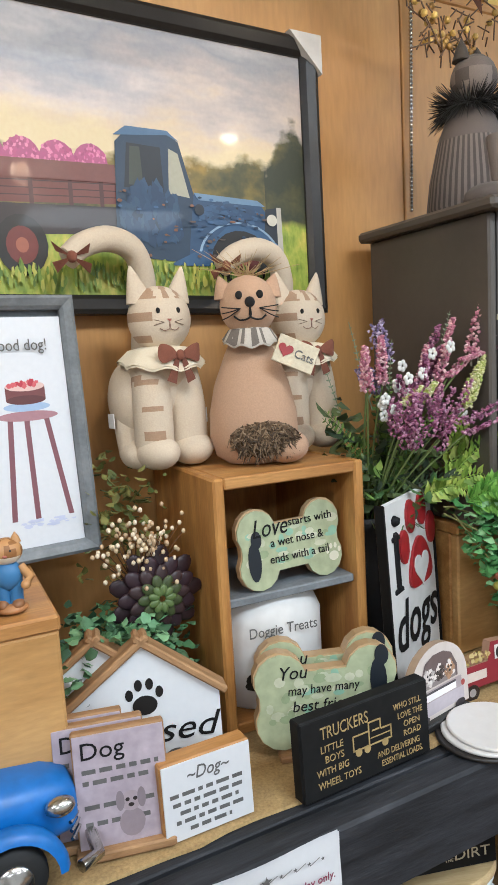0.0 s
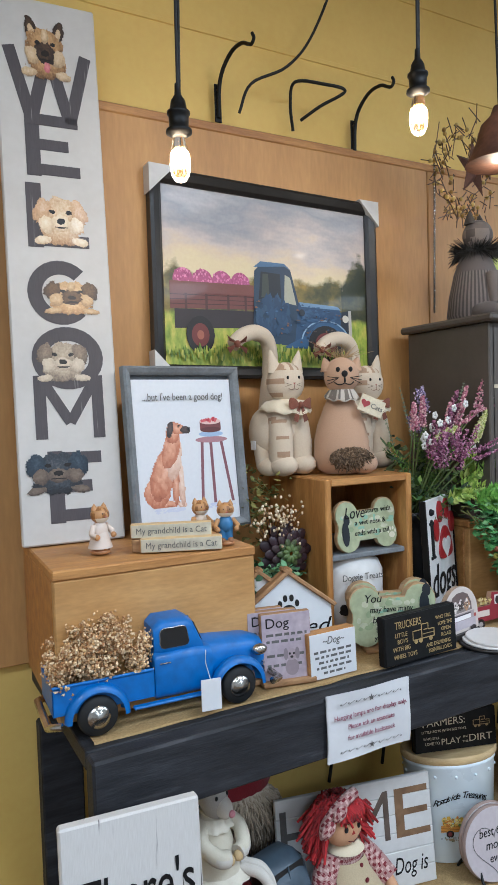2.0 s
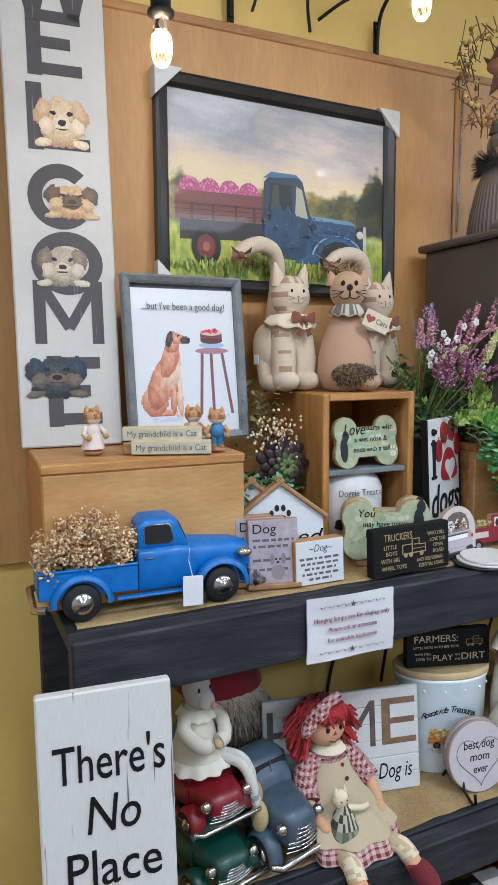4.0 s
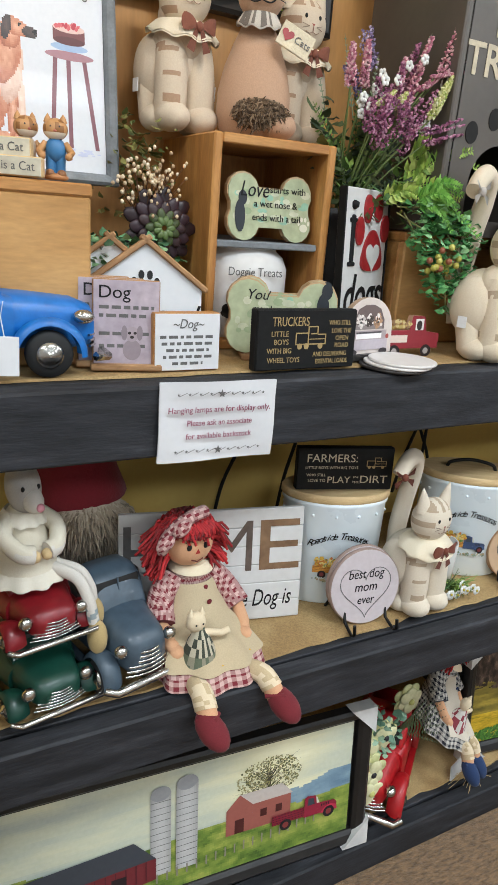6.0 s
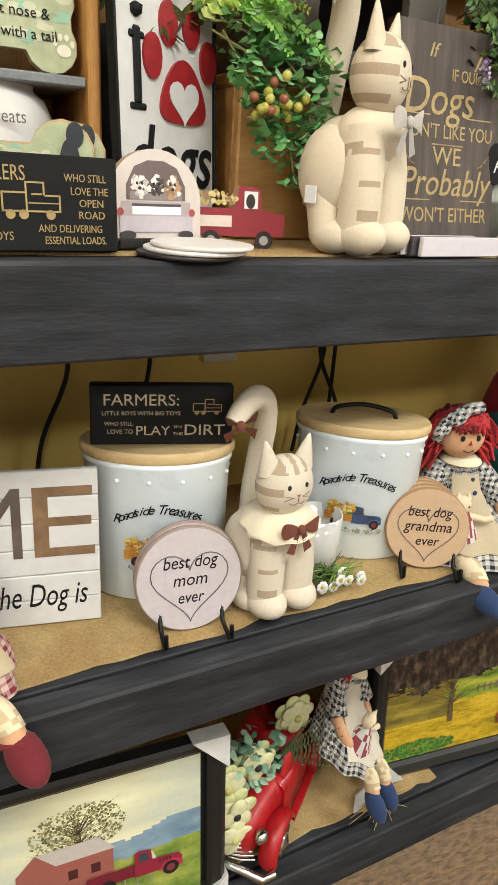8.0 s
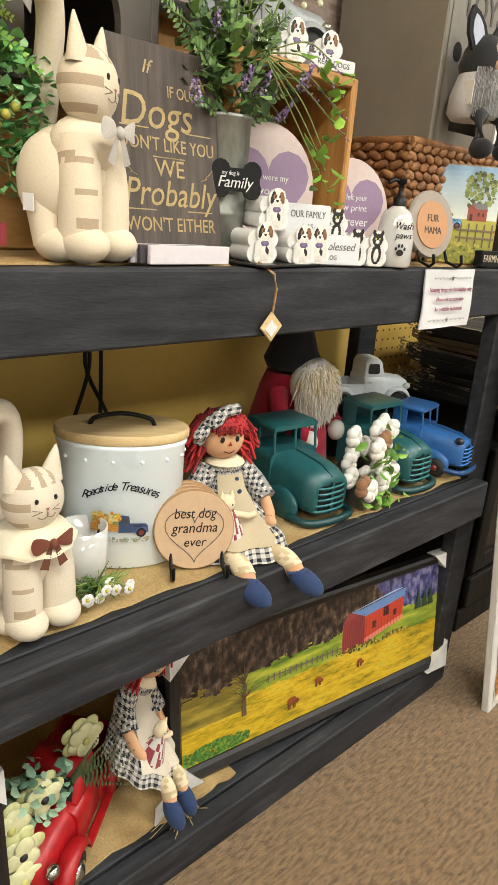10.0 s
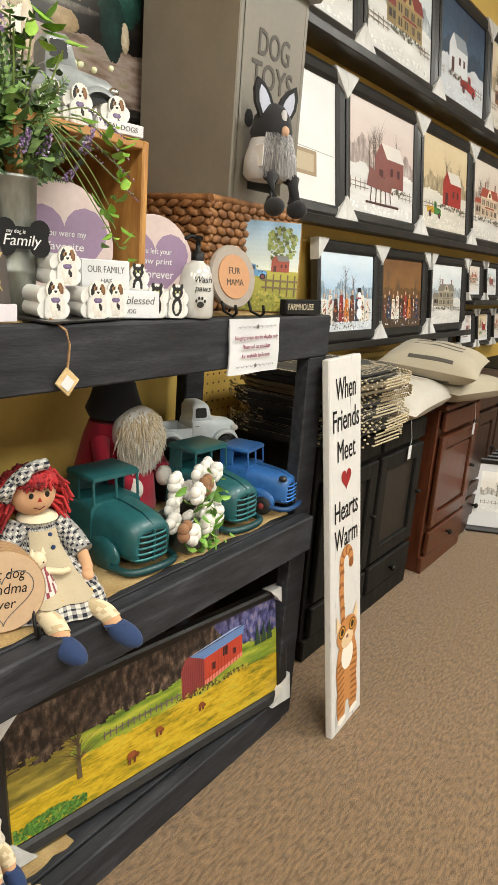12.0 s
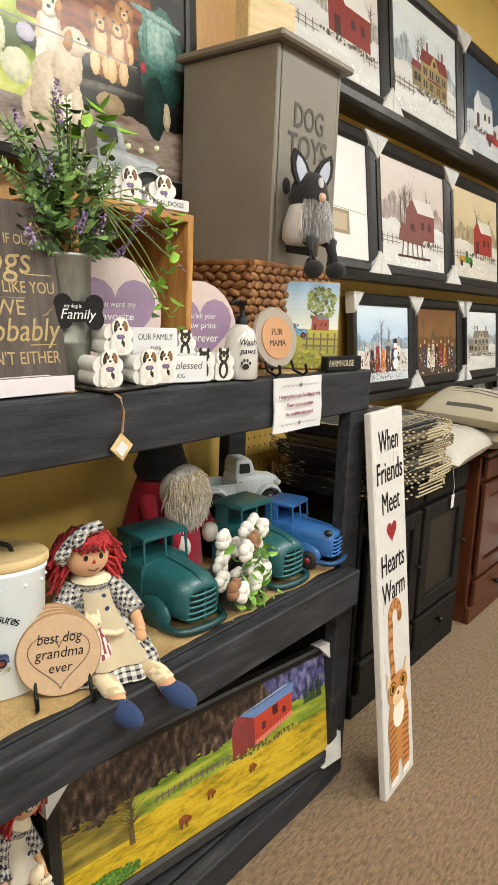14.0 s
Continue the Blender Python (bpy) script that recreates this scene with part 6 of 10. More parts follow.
small_cat_figure(pose(-0.243, 0.235, 1.462, 0, 0, 25), 0.092, rgb("d6c8bc"), "small resin cat figurine in a white dress")
small_cat_figure(pose(-0.02, 0.17, 1.462, 0, 0, -15), 0.085, rgb("3f74a4"), "small resin cat figurine in blue overalls")
small_cat_figure(pose(-0.052, 0.215, 1.462, 0, 0, 10), 0.088, rgb("cbb8a4"), "small resin cat figurine in a pale dress")


# ---- stuffed cats ----
def bend(path, k=4):
    """A smooth run of points through the path."""
    P = [Vector(p) for p in path]
    P = [P[0] * 2 - P[1]] + P + [P[-1] * 2 - P[-2]]
    out = []
    for i in range(1, len(P) - 2):
        for j in range(k):
            t_ = j / k
            a_, b_, c_, d_ = P[i - 1:i + 3]
            out.append(0.5 * (2 * b_ + (c_ - a_) * t_ + (2 * a_ - 5 * b_ + 4 * c_ - d_) * t_ ** 2 + (3 * b_ - a_ - 3 * c_ + d_) * t_ ** 3))
    return out + [P[-2]]


def stuffed_cat(m, h, base, stripe, label, bow, collar, tail=1, kind="standing", head=0.0):
    g = Geo()
    r = random.Random(int(h * 1e4))
    S = Matrix.Diagonal((h * 0.92, h * 0.92, h, 1))
    g.M = S
    band = lambda p: stripe if p.x < -0.1 and abs(p.x + 0.14) < 0.055 and math.sin(p.z * 46) > 0.55 and p.z > 0.16 else base
    if kind == "standing":
        for k, x in ((-1, -0.1), (1, 0.12)):
            g.tube(bend([(x, -0.09, 0.06), (x, -0.1, 0.2), (x * 0.95, -0.09, 0.36), (x * 0.75, -0.06, 0.53)], 7), 0.108, 28, band if k < 0 else base)
            g.ball(x, -0.12, 0.085, 0.118, 0.145, 0.088, 22, 14, base)
        g.ball(-0.13, 0.08, 0.35, 0.12, 0.17, 0.2, 24, 16, base)
        g.ball(0.14, 0.1, 0.35, 0.12, 0.17, 0.2, 24, 16, base)
        g.tube(bend([(-0.15, 0.1, 0.3), (-0.15, 0.06, 0.15), (-0.15, 0.04, 0.07)]), 0.09, 16, base)
        g.tube(bend([(0.17, 0.12, 0.3), (0.17, 0.09, 0.15), (0.17, 0.08, 0.07)]), 0.09, 16, base)
        g.ball(-0.15, 0.0, 0.075, 0.1, 0.13, 0.08, 18, 12, base)
        g.ball(0.17, 0.04, 0.075, 0.1, 0.13, 0.08, 18, 12, base)
        g.ball(0, 0.06, 0.4, 0.22, 0.22, 0.2, 24, 16, base)
        g.ball(0.01, -0.04, 0.5, 0.2, 0.155, 0.14, 24, 16, base)
    else:
        g.lathe([(0.16, 0.0), (0.22, 0.04), (0.25, 0.14), (0.245, 0.26), (0.21, 0.4), (0.15, 0.54), (0.1, 0.64), (0.07, 0.7)], 0, 0, 0, 34, base, True, 1.0, 0.85)
        g.ball(0.16, -0.12, 0.08, 0.13, 0.14, 0.085, 18, 12, base)
        g.ball(0.04, -0.185, 0.13, 0.19, 0.075, 0.09, 18, 12, rgb("5c4833"))
        for i in range(420):
            a, q = r.uniform(0, 6.28), r.random() ** 0.5
            x, z = 0.04 + 0.19 * q * math.cos(a), 0.13 + 0.09 * q * math.sin(a)
            y = -0.19 - 0.07 * (1 - q * q) ** 0.5
            g.tube([(x, y, z), (x + r.uniform(-0.03, 0.03), y - 0.025, z + r.uniform(-0.05, 0.015))], 0.007, 4, r.choice([rgb("5c4a36"), rgb("77624a"), rgb("8a745a"), rgb("453626")]), 0.001)
    g.M = S @ Matrix.Translation((0.0, -0.07, 0.75)) @ Matrix.Rotation(radians(head), 4, "Z")
    if kind == "standing":
        mark = lambda p: stripe if (p.x < -0.085 and math.sin(p.z * 58 + 1.0) > 0.42) or (p.z > 0.095 and min(abs(p.x + 0.075), abs(p.x), abs(p.x - 0.075)) < 0.017 and p.y < 0.05) else base
        g.ball(0, 0, 0, 0.178, 0.14, 0.165, 48, 36, mark)
    else:
        g.ball(0, 0, 0.04, 0.155, 0.13, 0.15, 32, 22, base)
    for k in (-1, 1):
        n = 14
        top = (k * 0.15, 0.01, 0.262) if kind == "standing" else (k * 0.15, 0.0, 0.19)
        vs = []
        for q in range(5):
            u = q / 4
            w = (1 - u) ** 0.85
            cx, cz = k * 0.1 + (top[0] - k * 0.1) * u, 0.075 + (top[2] - 0.075) * u
            vs += [(cx + (0.078 * w + 0.006) * math.cos(2 * math.pi * i / n), (0.05 * w + 0.005) * math.sin(2 * math.pi * i / n), cz) for i in range(n)]
        g.put(vs, [(q * n + i, q * n + (i + 1) % n, (q + 1) * n + (i + 1) % n, (q + 1) * n + i) for q in range(4) for i in range(n)] + [tuple(range(4 * n, 5 * n))], base, True)
        dk = (0.008, 0.007, 0.006)
        if kind == "standing":
            g.ball(k * 0.058, -0.129, 0.035, 0.0125, 0.008, 0.0145, 10, 7, dk)
            for i in (-1, 1):
                g.tube([(k * 0.03, -0.139, -0.022), (k * 0.085, -0.126, -0.022 + 0.014 * i)], 0.0018, 4, rgb("7a6658"))
            g.tube(bend([(0, -0.142, -0.02), (0, -0.141, -0.05), (k * 0.03, -0.136, -0.062), (k * 0.055, -0.13, -0.05)]), 0.0022, 4, rgb("8a6a5a"))
        else:
            g.ball(k * 0.055, -0.118, 0.085, 0.019, 0.012, 0.021, 10, 8, dk)
            g.tube(bend([(0, -0.135, 0.035), (0, -0.133, -0.02), (k * 0.05, -0.12, -0.035), (k * 0.085, -0.1, -0.015)]), 0.005, 5, dk)
            for i in (-1, 0, 1):
                g.tube(bend([(k * 0.05, -0.125, 0.02), (k * 0.11, -0.13, 0.005 + 0.02 * i), (k * 0.15, -0.12, 0.03 * i)]), 0.003, 4, dk)
    if kind == "standing":
        g.put([(-0.014, -0.142, -0.006), (0.014, -0.142, -0.006), (0.0, -0.144, -0.022)], [(0, 2, 1)], rgb("9a5a50"))
    else:
        g.ball(0, -0.132, 0.05, 0.028, 0.014, 0.026, 10, 8, (0.01, 0.008, 0.008))
        for i in range(40):
            g.tube([(r.gauss(0, 0.02), -0.02, 0.17), (r.gauss(0, 0.12), -0.03 + r.gauss(0, 0.04), 0.22 + abs(r.gauss(0, 0.06)))], 0.003, 4, rgb("b09468"), 0.001)
    g.M = S if kind == "standing" else S @ Matrix.Translation((0, -0.02, 0.16)) @ Matrix.Diagonal((0.62, 0.66, 0.86, 1))
    # scalloped collar
    n = 48
    rim = lambda a: 0.235 + 0.022 * abs(math.sin(4 * a))
    vs = [(0.1 * math.cos(a), -0.06 + 0.09 * math.sin(a), 0.615) for a in (2 * math.pi * i / n for i in range(n))]
    vs += [(0.185 * math.cos(a), -0.06 + 0.165 * math.sin(a), 0.6) for a in (2 * math.pi * i / n for i in range(n))]
    vs += [(rim(a) * math.cos(a), -0.065 + rim(a) * 0.82 * math.sin(a), 0.535 + 0.03 * math.sin(a) + 0.01 * math.sin(9 * a)) for a in (2 * math.pi * i / n for i in range(n))]
    fs = [(j * n + i, (j + 1) * n + i, (j + 1) * n + (i + 1) % n, j * n + (i + 1) % n) for j in range(2) for i in range(n)]
    cc = collar if kind == "standing" else (lambda p: collar if (int((p.x + 5) * 60) + int((p.y + 5) * 60 + p.z * 60)) % 2 else rgb("6e665e"))
    if collar:
        g.put(vs, fs, cc, True)
        g.put([(x * 0.99, y, z - 0.012) for x, y, z in vs], [f[::-1] for f in fs], collar, True)
    g.M = S
    if bow:
        for k in (-1, 1):
            vs = bend([(0, 0, 0), (k * 0.06, -0.02, 0.045), (k * 0.12, -0.01, 0.055), (k * 0.13, 0.0, 0.0), (k * 0.11, -0.015, -0.035), (k * 0.05, -0.02, -0.02), (0, 0, 0)], 3)
            c0 = Vector((0, -0.25, 0.565))
            g.put([c0 + v for v in vs] + [c0 + Vector((k * 0.075, -0.035, 0.01))], [(i, i + 1, len(vs))[::-k] for i in range(len(vs) - 1)], bow, True)
            g.put([c0 + Vector(v) for v in ((0, -0.01, 0), (k * 0.03, -0.012, -0.01), (k * 0.09, -0.01, -0.12), (k * 0.035, -0.012, -0.14))], [(0, 1, 2, 3)[::-k]], tuple(v * 0.8 for v in bow))
        g.ball(0, -0.262, 0.565, 0.026, 0.02, 0.028, 10, 7, bow)
    if tail:
        g.tube(bend([(0.02, 0.25, 0.2), (0.08 * tail, 0.3, 0.5), (0.1 * tail, 0.27, 0.8), (0.08 * tail, 0.22, 1.0), (0.0, 0.18, 1.13), (-0.16 * tail, 0.15, 1.17), (-0.32 * tail, 0.13, 1.13), (-0.42 * tail, 0.12, 1.06)], 5), 0.078, 18, base, 0.06)
        if bow and kind == "standing":
            for k in (-1, 1):
                for e in (-1, 1):
                    g.put([Vector((-0.42 * tail, 0.06, 1.06)) + Vector(v) for v in ((0, 0, 0), (k * 0.11, 0, 0.05 * e + 0.02), (k * 0.09, -0.01, 0.05 * e - 0.03))], [(0, 1, 2), (0, 2, 1)], tuple(v * (0.8 if e > 0 else 1) for v in bow))
            g.ball(-0.42 * tail, 0.06, 1.06, 0.03, 0.03, 0.03, 8, 6, bow)
    g.box(-0.262, 0.08, 0.25, 0.006, 0.07, 0.075, 0.002, (0.75, 0.75, 0.74))
    return solo("stuffed_cat", g, CLOTH, m, label, "stuffed toy", "stuffed cats")


BEIGE, STRIPE, BOWC, COLLAR = rgb("cdbda6"), rgb("a5886e"), rgb("7c4a38"), rgb("ddd0b6")
stuffed_cat(pose(0.24, 0.385, 1.562, 0, 0, 10), 0.285, BEIGE, STRIPE, "cream striped stuffed cat with a rust bow standing on the crate", BOWC, COLLAR, 1, head=-8)
stuffed_cat(pose(0.36, 0.315, 1.562, 0, 0, -24), 0.285, rgb("b8967a"), rgb("9a7a60"), "tan stuffed cat with a fluffy tail and heart tag", None, rgb("b9b2a6"), 0, "sitting")
stuffed_cat(pose(0.478, 0.385, 1.562, 0, 0, 2), 0.278, BEIGE, STRIPE, "cream striped stuffed cat with a rust bow behind the tan one", BOWC, COLLAR, 1)
stuffed_cat(pose(0.782, 0.08, 1.203, 0, 0, 20), 0.284, rgb("d6c8b0"), rgb("ac9880"), "cream striped stuffed cat with a plaid bow tie", rgb("b7b0a8"), None, 0.8, head=14)
t = thing("heart_tag", pose(0.395, 0.245, 1.715, -12, 25, -22), "cream cloth tag with a red heart tied to the tan cat", "tag")
part("tag", Geo().box(0, 0, 0, 0.06, 0.004, 0.04, 0.001), mat("cream_cloth", rgb("d8cdb2"), 0.9, scale=30, fine=300, bump=0.4), t)
part("red_heart", Geo().flat(heart(-0.016, 0, 0.011), -0.003), INKRED, t)
lettering("Cats", t, INKGREY, 0.012, 0, -0.003, 0.017, 0.028)


# ---- jar and milk can ----
t = thing("treat_jar", pose(0.348, 0.298, 1.2195, 0, 0, -8) @ Matrix.Diagonal((1.12, 1.06, 1.06, 1)), "white glazed ceramic dog treat jar", "jar")
part("jar_body", Geo().lathe([(0.07, 0), (0.076, 0.006), (0.078, 0.05), (0.078, 0.115), (0.07, 0.135), (0.058, 0.145), (0.058, 0.156), (0.062, 0.16), (0.05, 0.16), (0.048, 0.02)], seg=36), WHITE, t)
lettering("Doggie Treats", t, INKGREY, 0, 0.113, -0.0795, 0.02, 0.09)
g = Geo()
for x, z, rx, rz in ((-0.045, 0.045, 0.022, 0.01), (-0.022, 0.052, 0.009, 0.009), (0.0, 0.06, 0.02, 0.009), (0.02, 0.068, 0.008, 0.008), (0.04, 0.05, 0.016, 0.012), (-0.062, 0.052, 0.008, 0.008)):
    g.flat([(u, v) for u, v in ring(x * 0.72, z, rx, rz, 12)], -0.0792 - 0.0 * x, (0.015, 0.014, 0.013))
tagged(part("dog_print", g, PAINTED, t, "black dog silhouettes"), kind="stuff")
t = thing("milk_can", pose(0.538, 0.295, 1.203), "matte black metal milk can used as a vase", "vase")
part("can_body", Geo().lathe([(0.06, 0), (0.063, 0.005), (0.063, 0.17), (0.06, 0.185), (0.05, 0.215), (0.046, 0.235), (0.055, 0.255), (0.05, 0.256), (0.04, 0.23), (0.04, 0.05)], seg=32), mat("matte_black_tin", rgb("2b2c2e"), 0.5, 0.3, scale=12, bump=0.05), t)
for s in (-1, 1):
    part("handle", Geo().tube([(s * 0.058, 0, 0.18), (s * 0.095, 0, 0.2), (s * 0.09, 0, 0.235), (s * 0.055, 0, 0.24)], 0.004, 8), IRON, t)


# ---- plants ----
def leaf_cluster(g, r, x, y, z, n, spread, size, cols, long=1.6, droop=0.0):
    for _ in range(n):
        p = Vector([o + max(-1.7, min(1.7, r.gauss(0, 1))) * q for o, q in zip((x, y, z), spread)])
        a, b = r.uniform(0, 6.28), r.uniform(-0.9, 0.9)
        d = Vector((math.cos(a) * math.cos(b), math.sin(a) * math.cos(b), math.sin(b) - droop)).normalized()
        u = d.cross(Vector((0, 0, 1)) + Vector((r.uniform(-0.5, 0.5), r.uniform(-0.5, 0.5), 0))).normalized()
        s = size * r.uniform(0.6, 1.3)
        nrm = d.cross(u) * s * 0.18
        L, W = s * long, s * 0.5
        pts = [p, p + d * L * 0.35 + u * W + nrm, p + d * L * 0.75 + u * W * 0.7 + nrm, p + d * L, p + d * L * 0.75 - u * W * 0.7 + nrm, p + d * L * 0.35 - u * W + nrm, p + d * L * 0.5]
        g.put(pts, [(0, 1, 6), (1, 2, 6), (2, 3, 6), (3, 4, 6), (4, 5, 6), (5, 0, 6)], r.choice(cols), True)


def spike(g, r, base, tip, n, size, cols):
    b, t_ = Vector(base), Vector(tip)
    for i in range(n):
        q = i / n
        p = b.lerp(t_, q)
        w = size * (1.15 - 0.75 * q)
        a = r.uniform(0, 6.28)
        o = Vector((math.cos(a), math.sin(a), 0.2)) * w * 0.9
        g.ball(*(p + o), w * r.uniform(0.5, 0.9), w * r.uniform(0.5, 0.9), w * 0.8, 6, 4, r.choice(cols))


GREENS = [rgb("55702c"), rgb("6c8a3c"), rgb("3f5a28"), rgb("86a04c"), rgb("4a6a3a")]
def frond(g, r, base, tip, sag, n, leaf, cols, wide=0.3):
    """A fern-like sprig: an arching stem with paired leaflets."""
    a_, b_ = Vector(base), Vector(tip)
    mid = (a_ + b_) / 2 + Vector((0, 0, sag))
    P = bend([a_, mid, b_], n)
    g.tube(P, 0.0011, 4, cols[0], 0.0005)
    for i in range(2, len(P) - 1):
        d = (P[i + 1] - P[i]).normalized()
        out = d.cross(Vector((0.15, -1, 0.2))).normalized()
        L = leaf * (1.05 - 0.75 * i / len(P)) * r.uniform(0.85, 1.15)
        for s_ in (-1, 1):
            e = (out * s_ + d * 0.55 + Vector((0, r.uniform(-0.35, 0.2), 0))).normalized()
            w_ = e.cross(Vector((0, 1, 0))).normalized() * L * wide
            g.put([P[i], P[i] + e * L * 0.45 + w_, P[i] + e * L, P[i] + e * L * 0.45 - w_], [(0, 1, 2, 3)], r.choice(cols))


def floret_spike(g, r, base, tip, n, size, cols):
    """A slender spike closely set with tiny florets, thinning to its tip."""
    b, t_ = Vector(base), Vector(tip)
    for i in range(n):
        q = i / n
        w = size * (1.0 - 0.72 * q ** 1.5)
        a = r.uniform(0, 6.28)
        o = Vector((math.cos(a), math.sin(a), 0.35)).normalized()
        p = b.lerp(t_, q) + o * w * r.uniform(0.5, 1.1)
        u = o.cross(Vector((0.2, 0.1, 1))).normalized() * size * 0.34
        v = o.cross(u)
        g.put([p + u, p + v, p - u, p - v, p + o * size * 0.5], [(0, 1, 4), (1, 2, 4), (2, 3, 4), (3, 0, 4)], r.choice(cols))


r = random.Random(11)
t = thing("flower_arrangement", pose(0.62, 0.33, 1.42), "artificial pink and mauve wildflowers with lime ferns in the milk can", "plant")
g, gs = Geo(), Geo()
DUSK = [rgb("3f4f34"), rgb("55653f"), rgb("2f3d2a"), rgb("6a7a4c")]
LIME = [rgb("86a03c"), rgb("a4b850"), rgb("6f8c34"), rgb("b8c468")]
FLOWER = {"P": [rgb("c07e90"), rgb("d4a0aa"), rgb("ac6a80"), rgb("e2c0c2")], "M": [rgb("9a5a7c"), rgb("b67c98"), rgb("865070"), rgb("cc9cb4")],
          "V": [rgb("8478a0"), rgb("a496bc"), rgb("706488"), rgb("c0b4d0")], "Y": [rgb("c8c880"), rgb("d8d8a0"), rgb("a8b860"), rgb("e4e4bc")]}
SPIKES = [("P", (0.061, -0.13, 0.282), (0.088, -0.14, 0.394)),
          ("P", (0.012, -0.13, 0.246), (0.099, -0.14, 0.305)),
          ("P", (-0.003, -0.12, 0.223), (0.027, -0.13, 0.335)),
          ("P", (-0.024, -0.11, 0.223), (-0.017, -0.12, 0.297)),
          ("P", (-0.088, -0.1, 0.241), (-0.094, -0.11, 0.314)),
          ("Y", (0.04, -0.14, 0.217), (0.073, -0.15, 0.278)),
          ("M", (-0.055, -0.13, 0.146), (-0.067, -0.14, 0.226)),
          ("M", (-0.014, -0.14, 0.156), (0.012, -0.15, 0.229)),
          ("M", (0.035, -0.15, 0.167), (0.114, -0.16, 0.191)),
          ("M", (-0.039, -0.12, 0.205), (-0.049, -0.13, 0.252)),
          ("V", (-0.101, -0.08, 0.235), (-0.129, -0.09, 0.262)),
          ("V", (-0.071, -0.09, 0.27), (-0.095, -0.1, 0.328)),
          ("Y", (-0.071, -0.13, 0.211), (-0.049, -0.14, 0.238)),
          ("Y", (-0.033, -0.12, 0.211), (-0.011, -0.13, 0.241)),
          ("M", (0.012, -0.1, 0.252), (0.02, -0.11, 0.288)),
          ("P", (-0.13, -0.12, 0.235), (-0.14, -0.13, 0.3)),
          ("P", (0.035, -0.14, 0.27), (0.11, -0.15, 0.291)),
          ("Y", (0.03, -0.15, 0.2), (0.066, -0.15, 0.262)),
          ("M", (-0.001, -0.12, 0.182), (-0.026, -0.13, 0.217)),
          ("M", (-0.084, -0.13, 0.164), (-0.088, -0.14, 0.217))]
for kind, a, b in SPIKES:
    f = Geo()
    if kind in "MV":
        for q in range(4):
            da = Vector((r.gauss(0, 0.009), r.gauss(0, 0.008), r.gauss(0, 0.008)))
            floret_spike(f, r, Vector(a) + da, Vector(b) + da * 1.4, 60 if kind == "M" else 30, 0.0085, FLOWER[kind])
    else:
        floret_spike(f, r, a, b, 230, 0.0085, FLOWER[kind])
    part("flower_spike", f, LEAF, t, {"P": "pink flower spike", "M": "mauve flower cluster", "V": "violet flower cluster", "Y": "pale yellow flower spike"}[kind])
    gs.tube(bend([(-0.07, -0.03, 0.0), (a[0] * 0.5 - 0.04, a[1] * 0.7, a[2] * 0.6), a], 5), 0.0016, 5, rgb("6a7a44"))
for k in range(26):
    a = r.uniform(0, 6.28)
    q = r.uniform(0.05, 0.15)
    tip = (-0.03 + q * math.cos(a), -0.07 + 0.5 * q * math.sin(a), r.uniform(0.1, 0.3) - 0.5 * q)
    frond(g, r, (-0.05, -0.05, 0.04), tip, 0.02, 9, 0.022, (DUSK, GREENS)[k % 2], 0.22)
leaf_cluster(g, r, -0.09, -0.05, 0.14, 90, (0.035, 0.03, 0.05), 0.02, DUSK, 1.5)
leaf_cluster(g, r, -0.02, -0.09, 0.08, 150, (0.06, 0.025, 0.035), 0.011, GREENS + DUSK, 2.4)
for b, e, sag in (((0.03, -0.1, 0.12), (0.16, -0.15, 0.2), 0.02), ((0.02, -0.1, 0.1), (0.17, -0.16, 0.13), 0.03), ((0.02, -0.11, 0.08), (0.13, -0.17, 0.16), 0.02), ((0.0, -0.11, 0.06), (0.12, -0.17, 0.07), 0.03), ((-0.02, -0.1, 0.06), (0.07, -0.16, 0.04), 0.03), ((0.04, -0.1, 0.14), (0.15, -0.13, 0.25), 0.0)):
    frond(g, r, b, e, sag, 12, 0.026, LIME, 0.26)
for b, e in (((-0.06, -0.04, 0.2), (-0.085, -0.02, 0.34)), ((-0.1, -0.03, 0.16), (-0.13, 0.0, 0.3)), ((-0.03, -0.04, 0.2), (-0.025, -0.05, 0.31)), ((0.03, -0.08, 0.24), (0.05, -0.1, 0.35))):
    frond(g, r, b, e, 0.0, 7, 0.012, [rgb("7a8a6a"), rgb("96a48a")], 0.2)
tagged(part("stem", gs, LEAF, t), kind="stuff")
tagged(part("foliage", g, LEAF, t, "mixed dusky and lime green sprigs"), kind="stuff")
for k in range(16):
    x, z = ((-0.065, 0.24), (-0.09, 0.2), (-0.05, 0.26), (0.04, 0.19), (-0.1, 0.21), (-0.08, 0.25), (0.07, 0.27), (-0.02, 0.28))[k % 8]
    x, y, z = x + r.gauss(0, 0.009), -0.13 + r.gauss(0, 0.01), z + r.gauss(0, 0.009)
    g = Geo()
    for i in range(5):
        a = 1.257 * i + k
        g.ball(x + 0.0055 * math.cos(a), y, z + 0.0055 * math.sin(a), 0.0045, 0.002, 0.0045, 6, 4, (0.72, 0.72, 0.68))
    part("white_blossom", g, LEAF, t)

